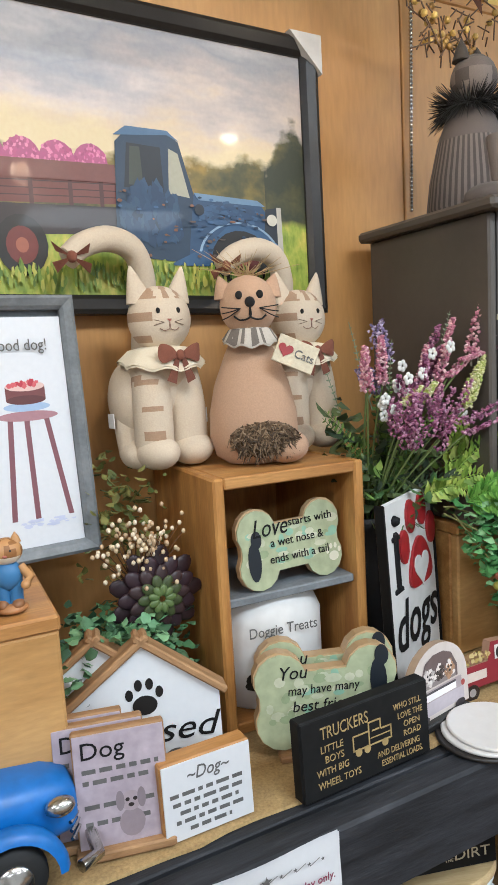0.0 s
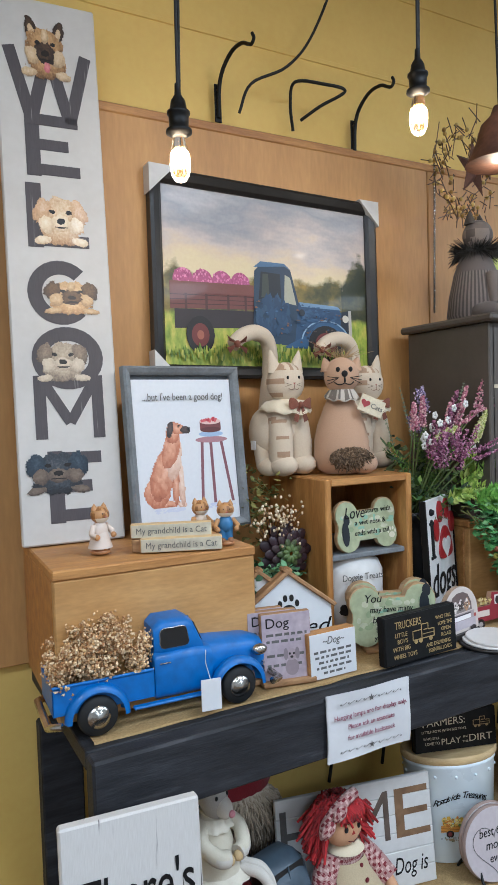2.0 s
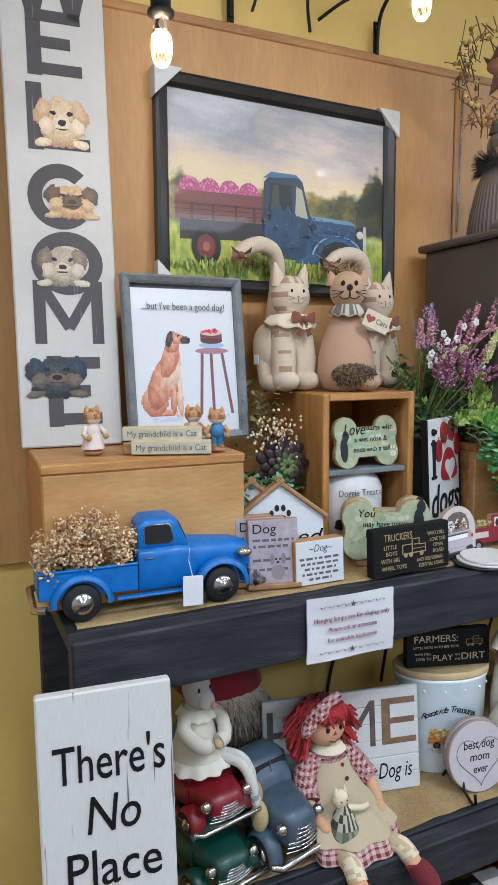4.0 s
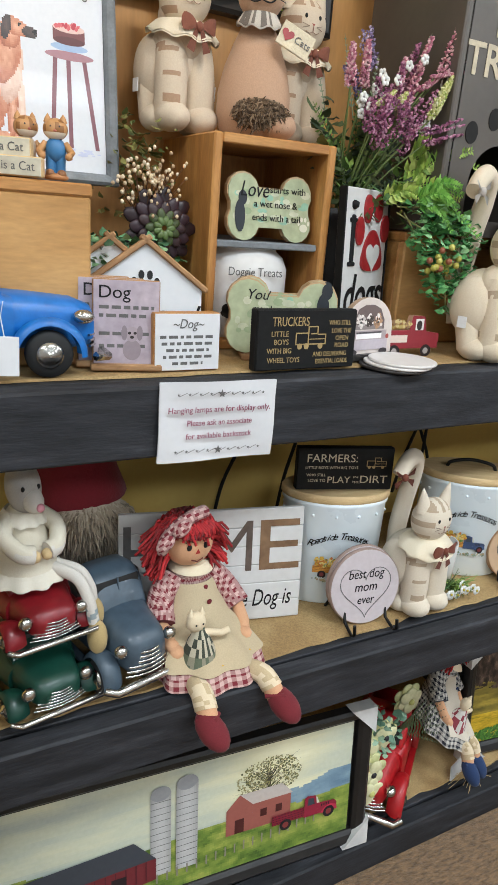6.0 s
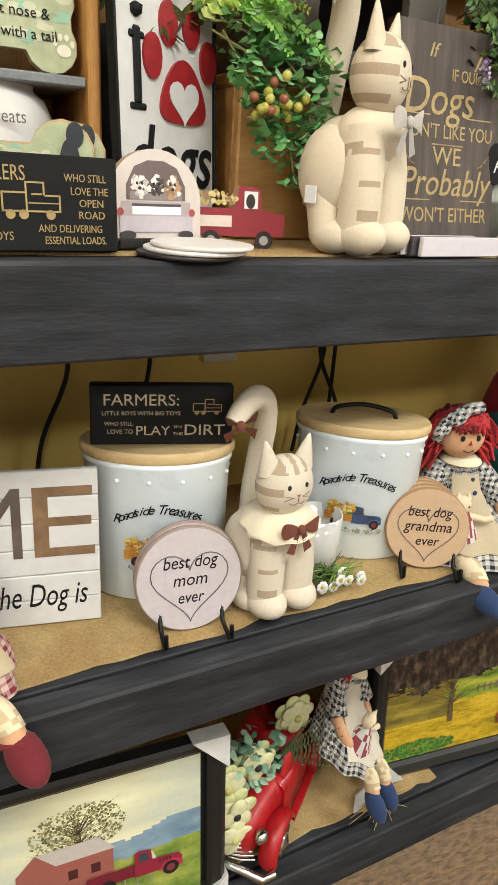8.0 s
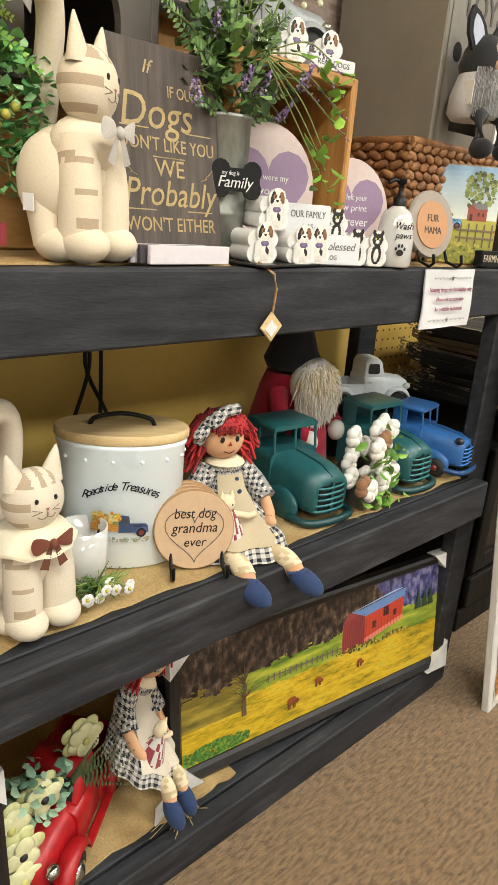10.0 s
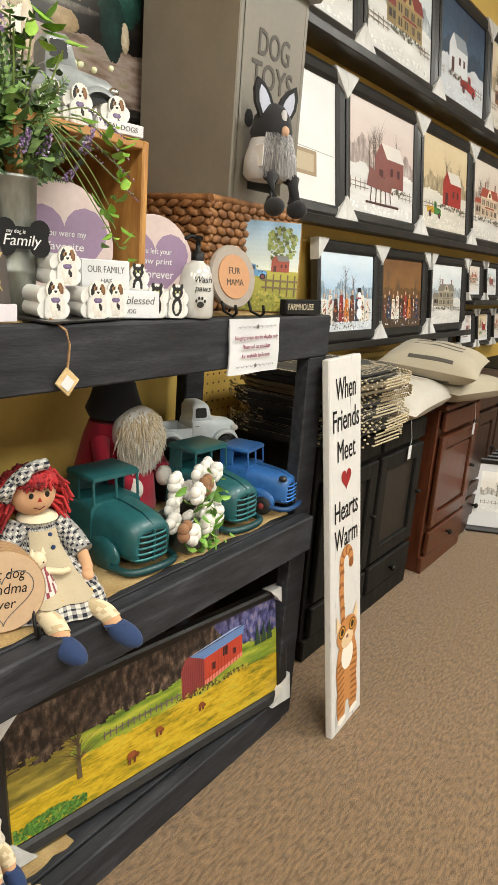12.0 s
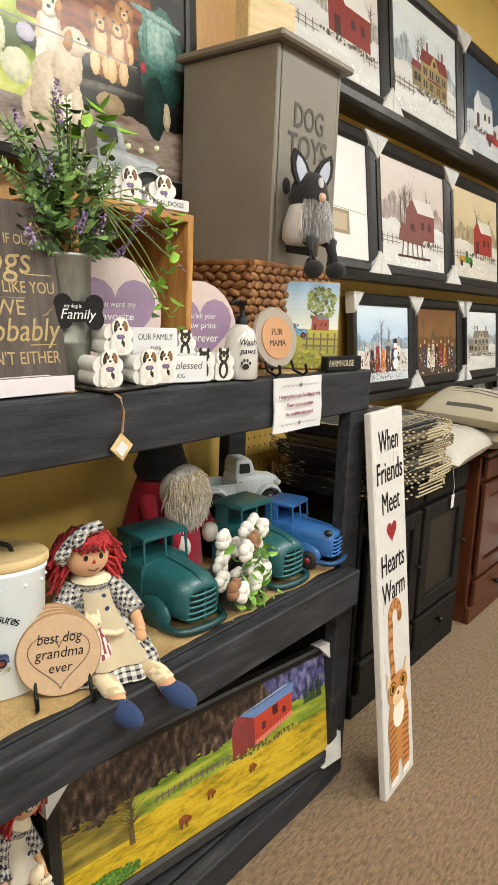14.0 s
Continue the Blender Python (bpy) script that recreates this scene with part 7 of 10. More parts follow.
t = thing("trailing_greenery", pose(0.70, 0.21, 1.42), "trailing round eucalyptus leaves with olive berries", "plant")
g, gs = Geo(), Geo()
ROUND = [rgb("5f9a58"), rgb("79b070"), rgb("4a8248"), rgb("93bf88")]
FRESH = [rgb("6ca23c"), rgb("86b850"), rgb("54882f")]
for P in (((-0.08, -0.01, 0.05), (-0.02, -0.05, 0.05), (0.03, -0.07, 0.03), (0.06, -0.075, -0.02)), ((-0.08, -0.01, 0.04), (-0.03, -0.06, 0.0), (0.0, -0.075, -0.06), (0.015, -0.08, -0.125)),
          ((-0.07, -0.02, 0.05), (-0.01, -0.06, 0.02), (0.035, -0.08, -0.04), (0.05, -0.08, -0.09)), ((-0.07, -0.02, 0.04), (-0.045, -0.06, -0.02), (-0.03, -0.075, -0.05), (-0.015, -0.08, -0.09))):
    Q = bend([Vector(p) for p in P], 8)
    gs.tube(Q, 0.0016, 5, rgb("7a7a44"))
    for i in range(4, len(Q)):
        for k in range(6):
            leaf_cluster(g, r, *Q[i], 1, (0.013, 0.01, 0.011), 0.0165, ROUND, 1.0, 0.1)
for k in range(9):
    frond(g, r, (-0.06, -0.04, 0.06), (r.uniform(-0.04, 0.06), -0.08 + r.uniform(-0.02, 0.02), r.uniform(0.0, 0.1)), 0.02, 10, 0.022, FRESH, 0.28)
tagged(part("stem", gs, LEAF, t), kind="stuff")
tagged(part("foliage", g, LEAF, t, "round light green leaves"), kind="stuff")
for k in range(18):
    x, y, z = r.gauss(-0.025, 0.02), -0.1 + r.gauss(0, 0.008), r.gauss(-0.045, 0.014)
    part("berry", Geo().ball(x, y, z, 0.0062, 0.0062, 0.0062, 10, 7, r.choice([rgb("a8a048"), rgb("b8b45c"), rgb("9c9a40"), rgb("8a5238")])), PAINTED, t)

t = thing("succulent_arrangement", pose(0.165, 0.33, 1.203), "artificial succulents and cream berries behind the signs", "plant")
g = Geo()
leaf_cluster(g, r, -0.03, -0.02, 0.1, 900, (0.05, 0.035, 0.045), 0.015, [rgb("4f7a52"), rgb("6a9a6c"), rgb("3a5c40"), rgb("7ea87a")], 1.1)
leaf_cluster(g, r, -0.065, -0.085, 0.13, 700, (0.04, 0.022, 0.03), 0.0155, [rgb("4f7a52"), rgb("6a9a6c"), rgb("3a5c40"), rgb("7ea87a")], 1.1)
leaf_cluster(g, r, -0.01, 0.03, 0.3, 220, (0.035, 0.03, 0.05), 0.01, [rgb("6a6a34"), rgb("55602e"), rgb("7d7a40")], 1.6)
tagged(part("foliage", g, LEAF, t, "small eucalyptus leaves"), kind="stuff")
g = Geo()
for j in range(5):
    for i in range(9):
        a, q = 2 * math.pi * (i + 0.5 * j) / 9, 0.058 - 0.0105 * j
        d = Vector((math.cos(a), -0.65, math.sin(a))) * 1.0
        c0 = Vector((0.015, -0.045 - 0.006 * j, 0.2)) + Vector((math.cos(a) * q * 0.75, 0, math.sin(a) * q * 0.75))
        g.ball(*c0, 0.0145 - 0.0022 * j, 0.0035, 0.025 - 0.0042 * j, 10, 6, (rgb("2a1a20"), rgb("33222a"), rgb("3a2a2c"), rgb("44502f"), rgb("5c7040"))[j], Matrix.Rotation(math.pi / 2 - a, 4, "Y"))
tagged(part("rosette", g, PAINTED, t, "dark purple succulent rosette"), kind="stuff")
g = Geo()
for i in range(120):
    x, y, z = r.gauss(0.0, 0.028), r.gauss(-0.05, 0.012), r.gauss(0.275, 0.022)
    g.ball(x, y, z, 0.0032, 0.0032, 0.0036, 6, 4, r.choice([rgb("d8c4a0"), rgb("c4a884"), rgb("e4d4b8")]))
    if i % 3 == 0:
        g.tube([(0, -0.01, 0.2), (x, y, z)], 0.0009, 4, rgb("6a4a30"))
tagged(part("berry_sprig", g, PAINTED, t, "cream berry sprigs"), kind="stuff")
part("pot", Geo().lathe([(0.035, 0), (0.045, 0.004), (0.05, 0.07), (0.046, 0.07), (0.04, 0.01)], seg=20), GALV, t)


# ---- things on the dark bin, lamps and hooks ----
KN = [rgb("4a4442"), rgb("5c5552"), rgb("6e6662"), rgb("38332f")]
g = Geo()
rib = lambda p: KN[int(math.atan2(p.y, p.x) * 14 + 90) % 2 * 2 if int(p.z * 220) % 3 else 1]
g.lathe([(0.085, 0.0), (0.095, 0.02), (0.088, 0.08), (0.07, 0.16), (0.045, 0.225), (0.03, 0.25)], seg=88, col=rib)
for k in (-1, 1):
    g.ball(k * 0.06, -0.07, 0.025, 0.04, 0.06, 0.03, 12, 8, KN[1])
    g.tube([(k * 0.03, -0.075, 0.15), (k * 0.035, -0.09, 0.05)], 0.022, 10, KN[2])
g.ball(0, -0.01, 0.285, 0.052, 0.048, 0.05, 18, 12, rib)
for k in (-1, 1):
    g.lathe([(0.02, 0), (0.012, 0.025), (0.001, 0.045)], k * 0.033, 0, 0.318, 10, KN[3])
for i in range(900):
    a, b = r.uniform(0, 6.28), r.uniform(-1.0, 0.7)
    d = Vector((math.cos(a), math.sin(a), b))
    p = Vector((0, 0, 0.235)) + Vector((0.035 * math.cos(a), 0.035 * math.sin(a), 0))
    g.tube([p, p + d * r.uniform(0.03, 0.055)], 0.0018, 4, (0.01, 0.009, 0.008), 0.0005)
solo("stuffed_cat", g, CLOTH, pose(0.80, 0.31, 1.927, 0, 0, 15) @ Matrix.Scale(0.78, 4), "dark grey knitted stuffed cat with a black fluffy collar", "stuffed toy")

t = thing("tin_star", pose(0.775, 0.29, 2.31, 0, 0, 10), "rusty tin star on a berry wreath", "ornament")
g = Geo()
pts = [((0.075 if a % 2 == 0 else 0.03) * math.cos(radians(90 + 36 * a)), (0.075 if a % 2 == 0 else 0.03) * math.sin(radians(90 + 36 * a))) for a in range(10)]
g.put([(0, -0.022, 0)] + [(x, 0, z) for x, z in pts] + [(0, 0.008, 0)], [(0, 1 + a, 1 + (a + 1) % 10) for a in range(10)] + [(11, 1 + (a + 1) % 10, 1 + a) for a in range(10)])
part("star", g, RUST, t)
g = Geo()
for i in range(150):
    a, q = r.uniform(0, 6.28), r.gauss(0.1, 0.018)
    p = Vector((q * math.cos(a), 0.03 + r.gauss(0, 0.012), q * math.sin(a)))
    g.tube([p, p + Vector((r.gauss(0, 0.025), r.gauss(0, 0.01), r.gauss(0, 0.025)))], 0.0014, 4, rgb("5a432e"))
    if i % 2:
        g.ball(*p, 0.006, 0.006, 0.006, 6, 4, r.choice([rgb("a88a48"), rgb("8a6a34"), rgb("c0a45c")]))
tagged(part("wreath", g, PAINTED, t, "twiggy wreath with tan berries"), kind="stuff")


def pendant(x, y, z, label, s_=0.7):
    """An Edison bulb in a dark socket; z is the bulb's lowest point."""
    t = thing("pendant_lamp", pose(x, y, z) @ Matrix.Scale(s_, 4), label, "lamp", "hanging bulbs")
    b = part("bulb", Geo().lathe([(0.003, 0), (0.011, 0.003), (0.018, 0.013), (0.0215, 0.03), (0.02, 0.055), (0.015, 0.08), (0.012, 0.095)], seg=24), BULBGLASS, t, "clear teardrop glass bulb")
    b.visible_shadow = False
    g = Geo()
    for i in range(8):
        a = 2 * math.pi * i / 8
        g.tube([(0.011 * math.cos(a), 0.011 * math.sin(a), 0.022), (0.006 * math.cos(a + 0.35), 0.006 * math.sin(a + 0.35), 0.07)], 0.0011, 5)
    part("filament", g, FILAMENT, b, "glowing filament")
    s = part("socket", Geo().lathe([(0.015, 0.093), (0.027, 0.1), (0.027, 0.106), (0.02, 0.11), (0.021, 0.135), (0.024, 0.138), (0.024, 0.143), (0.018, 0.147), (0.015, 0.165), (0.007, 0.178), (0.006, 0.2)], seg=24), IRON, t, "black metal socket")
    part("cord", Geo().tube([(0, 0, 0.195), (0.003, 0.0, 0.5), (0, 0, 0.85), (0.004, 0, (3.09 - z) / s_)], 0.0032, 7), RUBBER, t, "black cord")
    part("cord", Geo().tube([(0.004, 0, 0.195), (0.012, 0.003, 0.5), (0.009, 0, 0.85), (0.008, 0, (3.09 - z) / s_)], 0.0032, 7), RUBBER, t, "black cord")
    d = bpy.data.lights.new("pendant_point_light", "POINT")
    d.energy, d.color, d.shadow_soft_size = 3.0, (1.0, 0.72, 0.42), 0.02
    o = new("pendant_point_light", d)
    o.matrix_world = pose(x, y, z + 0.035)


pendant(-0.185, -0.055, 2.045, "lit Edison bulb hanging on black cords")
pendant(0.222, -0.11, 2.158, "lit Edison bulb hanging on black cords")
t = thing("pendant_lamp", pose(0.655, 0.1, 2.245), "rusty bell-shaped metal pendant shade", "lamp")
part("shade", Geo().lathe([(0.075, 0), (0.068, 0.012), (0.05, 0.05), (0.04, 0.085), (0.02, 0.105), (0.012, 0.125), (0.008, 0.125), (0.016, 0.1), (0.036, 0.08), (0.064, 0.012), (0.072, 0.001)], seg=32), RUST, t)
part("cord", Geo().tube([(0, 0, 0.12), (-0.01, 0, 0.4), (0.02, 0, 0.84)], 0.003, 7), RUBBER, t)
# no bulb shows in the shade; point light added to brighten bin and flowers
d = bpy.data.lights.new("pendant_point_light", "POINT")
d.energy, d.color, d.shadow_soft_size = 5.0, (1.0, 0.76, 0.48), 0.025
new("pendant_point_light", d).matrix_world = pose(0.655, 0.1, 2.25)


def wall_hook(x, z, s, label):
    t = thing("wall_hook", pose(x, 0.485, z), label, "hook", "iron hooks on the wall")
    P = [(0, 0.008, 0.0), (0, 0.004, 0.06 * s), (0.002, -0.012, 0.1 * s), (0.01, -0.045, 0.13 * s), (0.018, -0.08, 0.135 * s), (0.024, -0.1, 0.125 * s), (0.026, -0.112, 0.12 * s), (0.028, -0.12, 0.13 * s), (0.026, -0.116, 0.142 * s)]
    part("hook_bar", Geo().tube(bend(P, 5), 0.0052, 10, None, 0.0038), IRON, t)
    part("back_plate", Geo().box(0, 0.012, 0.035, 0.018, 0.004, 0.09, 0.002), IRON, t)
    for dz in (0.005, 0.065):
        part("screw_head", Geo().ball(0, 0.0095, dz, 0.004, 0.002, 0.004, 8, 6), STEEL, t)


wall_hook(0.158, 2.41, 1.0, "black iron scroll hook screwed above the wooden panel")
wall_hook(0.558, 2.395, 1.0, "black iron scroll hook screwed above the wooden panel")
t = thing("wall_hook", pose(0.36, 0.485, 2.41), "bent black iron wire hook above the panel", "hook")
part("wire", Geo().tube(bend([(0.0, 0, 0.0), (-0.012, -0.01, 0.06), (-0.01, -0.03, 0.105), (0.05, -0.06, 0.1), (0.105, -0.08, 0.085), (0.05, -0.05, 0.05), (0.01, -0.02, 0.02)], 6), 0.004, 8), IRON, t)
t = thing("cable", pose(0.2, 0.44, 2.44), "black cord looping across the wall", "cable")
part("cord", Geo().tube(bend([(0.0, 0.03, -0.02), (0.03, 0.02, 0.05), (0.12, 0.0, 0.1), (0.2, 0, 0.2), (0.3, 0, 0.42), (0.42, 0, 0.7)], 6), 0.0035, 8), RUBBER, t)
t = thing("bead_chain", pose(0.822, 0.485, 1.98), "thin metal chain hanging on the plywood joint", "chain")
g = Geo()
for i in range(62):
    g.ball(0.0 + 0.0002 * i, 0, 0.0075 * i, 0.0042, 0.0042, 0.0045, 6, 5)
tagged(part("bead_strand", g, STEEL, t), kind="stuff")


# ---- toy vehicles ----
def toy_vehicle(m, L, W, H, col, label, style="pickup", chrome=True, wheel_col=None, group="toy vehicles", dull=False):
    """A tin car or truck that faces -y, its wheels on z = 0."""
    t = thing("toy_truck" if style != "car" else "toy_car", m, label, "toy vehicle", group)
    bm_ = ENAMEL
    dark = (0.012, 0.013, 0.014)
    wr = 0.2 * H if style != "car" else 0.17 * H
    g = Geo(col)
    g.loft([(-0.5 * L, 0.3 * W, 0.28 * H, 0.5 * H), (-0.485 * L, 0.42 * W, 0.22 * H, 0.58 * H), (-0.42 * L, 0.52 * W, 0.2 * H, 0.64 * H), (-0.25 * L, 0.62 * W, 0.2 * H, 0.68 * H), (-0.13 * L, 0.72 * W, 0.2 * H, 0.7 * H)], 24, 3)
    part("hood", g, bm_, t)
    g = Geo(col)
    if style == "car":
        g.loft([(-0.2 * L, 0.72 * W, 0.18 * H, 0.66 * H), (-0.1 * L, 0.8 * W, 0.18 * H, 0.7 * H), (0.15 * L, 0.8 * W, 0.18 * H, 0.7 * H), (0.38 * L, 0.68 * W, 0.2 * H, 0.6 * H), (0.5 * L, 0.4 * W, 0.25 * H, 0.45 * H)], 24, 3)
        top = Geo(col).loft([(-0.17 * L, 0.6 * W, 0.6 * H, 0.68 * H), (-0.09 * L, 0.64 * W, 0.6 * H, 0.93 * H), (0.0, 0.64 * W, 0.6 * H, 1.0 * H), (0.14 * L, 0.62 * W, 0.6 * H, 0.97 * H), (0.26 * L, 0.56 * W, 0.58 * H, 0.8 * H), (0.36 * L, 0.45 * W, 0.5 * H, 0.6 * H)], 24, 4)
    else:
        g.loft([(-0.205 * L, 0.72 * W, 0.18 * H, 0.66 * H), (-0.13 * L, 0.8 * W, 0.18 * H, 0.7 * H), (0.055 * L, 0.8 * W, 0.18 * H, 0.7 * H), (0.065 * L, 0.76 * W, 0.2 * H, 0.66 * H)], 24, 5)
        top = Geo(col).loft([(-0.17 * L, 0.62 * W, 0.62 * H, 0.7 * H), (-0.125 * L, 0.68 * W, 0.62 * H, 0.95 * H), (-0.09 * L, 0.7 * W, 0.62 * H, 1.0 * H), (0.03 * L, 0.7 * W, 0.62 * H, 1.0 * H), (0.06 * L, 0.64 * W, 0.64 * H, 0.93 * H)], 24, 5)
    cab = part("cab", g, bm_, t)
    part("cab_roof", top, bm_, cab)
    wy0, wy1 = (-0.137, -0.1) if style == "car" else (-0.172, -0.134)
    part("windscreen", Geo().put([(-0.26 * W, wy0 * L, 0.71 * H), (0.26 * W, wy0 * L, 0.71 * H), (0.26 * W, wy1 * L, 0.92 * H), (-0.26 * W, wy1 * L, 0.92 * H)], [(0, 1, 2, 3)], dark), ENAMEL, cab, "dark windscreen opening")
    part("windscreen_post", Geo(col).tube([(0, (wy0 - 0.003) * L, 0.7 * H), (0, (wy1 - 0.003) * L, 0.93 * H)], 0.012 * W, 6), bm_, cab)
    for s in (-1, 1):
        ya, yb = (-0.07, 0.08) if style == "car" else (-0.1, 0.036)
        pane = [(yc + q * math.cos(radians(a)), zc + q * math.sin(radians(a))) for yc, zc, a0 in ((yb * L - 0.02 * L, 0.76 * H, -90), (yb * L - 0.02 * L, 0.88 * H, 0), (ya * L + 0.03 * L, 0.88 * H, 90), (ya * L + 0.02 * L, 0.76 * H, 180)) for q in (0.018 * L,) for a in (a0, a0 + 45, a0 + 90)]
        side = Matrix.Translation((s * 0.3505 * W if style != "car" else s * 0.322 * W, 0, 0)) @ Matrix.Rotation(radians(90), 4, "Z")
        part("side_window", Geo().prism(pane, -0.001, 0.001, dark), ENAMEL, cab, "dark side window opening", side)
        part("window_trim", Geo(col).tube([(y_, 0.0, z_) for y_, z_ in pane + pane[:1]], 0.007 * W, 6), STEEL if chrome else bm_, cab, "", side)
        part("door_handle", Geo().box(s * 0.405 * W, (0.06 if style == "car" else 0.02) * L, 0.58 * H, 0.004, 0.05 * L, 0.012 * H, 0.001), STEEL, cab)
    if style != "car":
        g = Geo(col)
        th = 0.025 * W
        g.box(0, 0.285 * L, 0.27 * H, 0.8 * W, 0.43 * L, 0.03 * H, 0.001)
        for s in (-1, 1):
            g.box(s * (0.4 * W - th / 2), 0.285 * L, 0.4 * H, th, 0.43 * L, 0.27 * H, 0.002)
            g.tube([(s * 0.4 * W, 0.075 * L, 0.54 * H), (s * 0.4 * W, 0.5 * L, 0.54 * H)], 0.02 * W, 8)
        g.box(0, 0.5 * L - th / 2, 0.4 * H, 0.8 * W, th, 0.27 * H, 0.002)
        g.box(0, 0.08 * L, 0.4 * H, 0.8 * W, th, 0.27 * H, 0.002)
        part("bed", g, bm_, t)
    for s in (-1, 1):
        for y in (-0.32 * L, 0.32 * L):
            n = 14
            vs = []
            for i in range(n + 1):
                a = math.pi * i / n
                for dx, k in ((0.28, 1.18), (0.34, 1.42), (0.42, 1.5), (0.485, 1.4), (0.5, 1.2)):
                    ry, rz = wr * k * 1.12 * (L / (2.6 * H)) ** 0.3, wr * k * 1.12
                    vs.append((s * dx * W, y - math.cos(a) * ry, wr + math.sin(a) * rz - 0.1 * wr))
            fs = [(i * 5 + j, i * 5 + j + 1, i * 5 + j + 6, i * 5 + j + 5)[::-s] for i in range(n) for j in range(4)]
            part("fender", Geo(col).put(vs, fs, col, True), bm_, t)
            w = part("wheel", Geo(dark).lathe([(0.55 * wr, -0.07 * W), (0.92 * wr, -0.065 * W), (wr, -0.03 * W), (wr, 0.03 * W), (0.92 * wr, 0.065 * W), (0.55 * wr, 0.07 * W)], seg=28), RUBBER, t, "black tyre", Matrix.Translation((s * 0.4 * W, y, wr)) @ Matrix.Rotation(radians(90), 4, "Y"))
            part("hubcap", Geo(wheel_col or (0.6, 0.6, 0.58)).lathe([(0.58 * wr, 0), (0.55 * wr, 0.008 * W * 4), (0.35 * wr, 0.014 * W * 3), (0.3 * wr, 0.05 * W), (0.05 * wr, 0.07 * W)], seg=24), STEEL if not wheel_col else ENAMEL, w, "", Matrix.Translation((0, 0, s * 0.058 * W)) @ (Matrix() if s > 0 else Matrix.Rotation(math.pi, 4, "X")))
        part("running_board", Geo(col).box(s * 0.44 * W, 0, 0.2 * H, 0.1 * W, 0.34 * L, 0.03 * H, 0.002), bm_, t)
        part("headlight", Geo((0.75, 0.74, 0.7)).ball(s * 0.3 * W, -0.45 * L, 0.5 * H, 0.075 * W, 0.04 * L, 0.075 * W, 14, 10), STEEL if chrome else PAINTED, t, "round headlight")
    gm = STEEL if chrome else HOLE
    for i in range(6):
        z = 0.24 * H + 0.045 * H * i
        hw = (0.27 - 0.022 * i) * W
        part("grille_bar", Geo().tube([(-hw, -0.475 * L, z), (-0.5 * hw, -0.502 * L, z), (0, -0.512 * L, z), (0.5 * hw, -0.502 * L, z), (hw, -0.475 * L, z)], 0.013 * H, 6), gm, t)
    for y, s in ((-0.53 * L, 1), (0.52 * L, -1)):
        part("bumper", Geo(col).tube([(-0.5 * W, y + s * 0.05 * L, 0.19 * H), (-0.42 * W, y, 0.18 * H), (0.42 * W, y, 0.18 * H), (0.5 * W, y + s * 0.05 * L, 0.19 * H)], 0.04 * H, 8), STEEL if chrome else bm_, t)
    return t


blue = toy_vehicle(pose(-0.176, 0.13, 1.2025, 0, 0, 87), 0.385, 0.135, 0.163, rgb("1d68b4"), "bright blue tin pickup truck with dried flowers in its bed", "pickup", True)
r = random.Random(4)
t = thing("dried_flowers", pose(-0.272, 0.132, 1.258), "tan dried hydrangea heads piled in the blue truck bed", "plant")
for k in range(64):
    g = Geo()
    cx, cy = r.uniform(-0.088, 0.085), r.uniform(-0.05, 0.055)
    cz = r.uniform(0.03, 0.1) * (1 - 0.55 * (cx / 0.1) ** 2) + 0.008
    lean = Vector((cx * 3 + r.gauss(0, 0.3), cy * 4 + r.gauss(0, 0.3), 1)).normalized()
    for i in range(72):
        d = Vector((r.gauss(0, 1), r.gauss(0, 1), r.gauss(0, 1))).normalized()
        p = Vector((cx, cy, cz)) + d * 0.014 * r.uniform(0.5, 1.1) + lean * r.uniform(-0.012, 0.016)
        u = d.cross(Vector((r.gauss(0, 1), r.gauss(0, 1), r.gauss(0, 1)))).normalized() * 0.0032
        w = d.cross(u)
        g.put([p + u, p + w, p - u, p - w, p + d * 0.003], [(0, 1, 4), (1, 2, 4), (2, 3, 4), (3, 0, 4)], r.choice([rgb("d8b484"), rgb("c29a68"), rgb("ead0a8"), rgb("a67c50"), rgb("e0c298")]))
    part("flower_head", g, LEAF, t)
t = thing("price_tag", pose(-0.118, 0.046, 1.218, -6, 2, -4), "white paper price tag hanging on the blue truck", "tag")
part("tag", Geo().box(0, 0, 0.02, 0.036, 0.0015, 0.052, 0.0006), PAPER, t)
part("string", Geo().tube([(0, 0, 0.042), (-0.004, 0.012, 0.07), (0.0, 0.02, 0.09)], 0.0008, 5), PAPER, t)

GREEN, RED, SLATE, TEAL = rgb("123c30"), rgb("7a141c"), rgb("44525e"), rgb("1d5558")
toy_vehicle(pose(-0.085, 0.115, 0.674, 0, 0, 12), 0.23, 0.155, 0.115, GREEN, "dark green tin car with a chrome grille under the red one", "car")
toy_vehicle(pose(-0.082, 0.14, 0.778, 0, 0, 12), 0.22, 0.15, 0.115, RED, "dark red tin car stacked on the green one", "car")
toy_vehicle(pose(0.052, 0.135, 0.674, 0, 0, 14), 0.26, 0.155, 0.18, SLATE, "slate blue tin car with a chrome grille", "car")


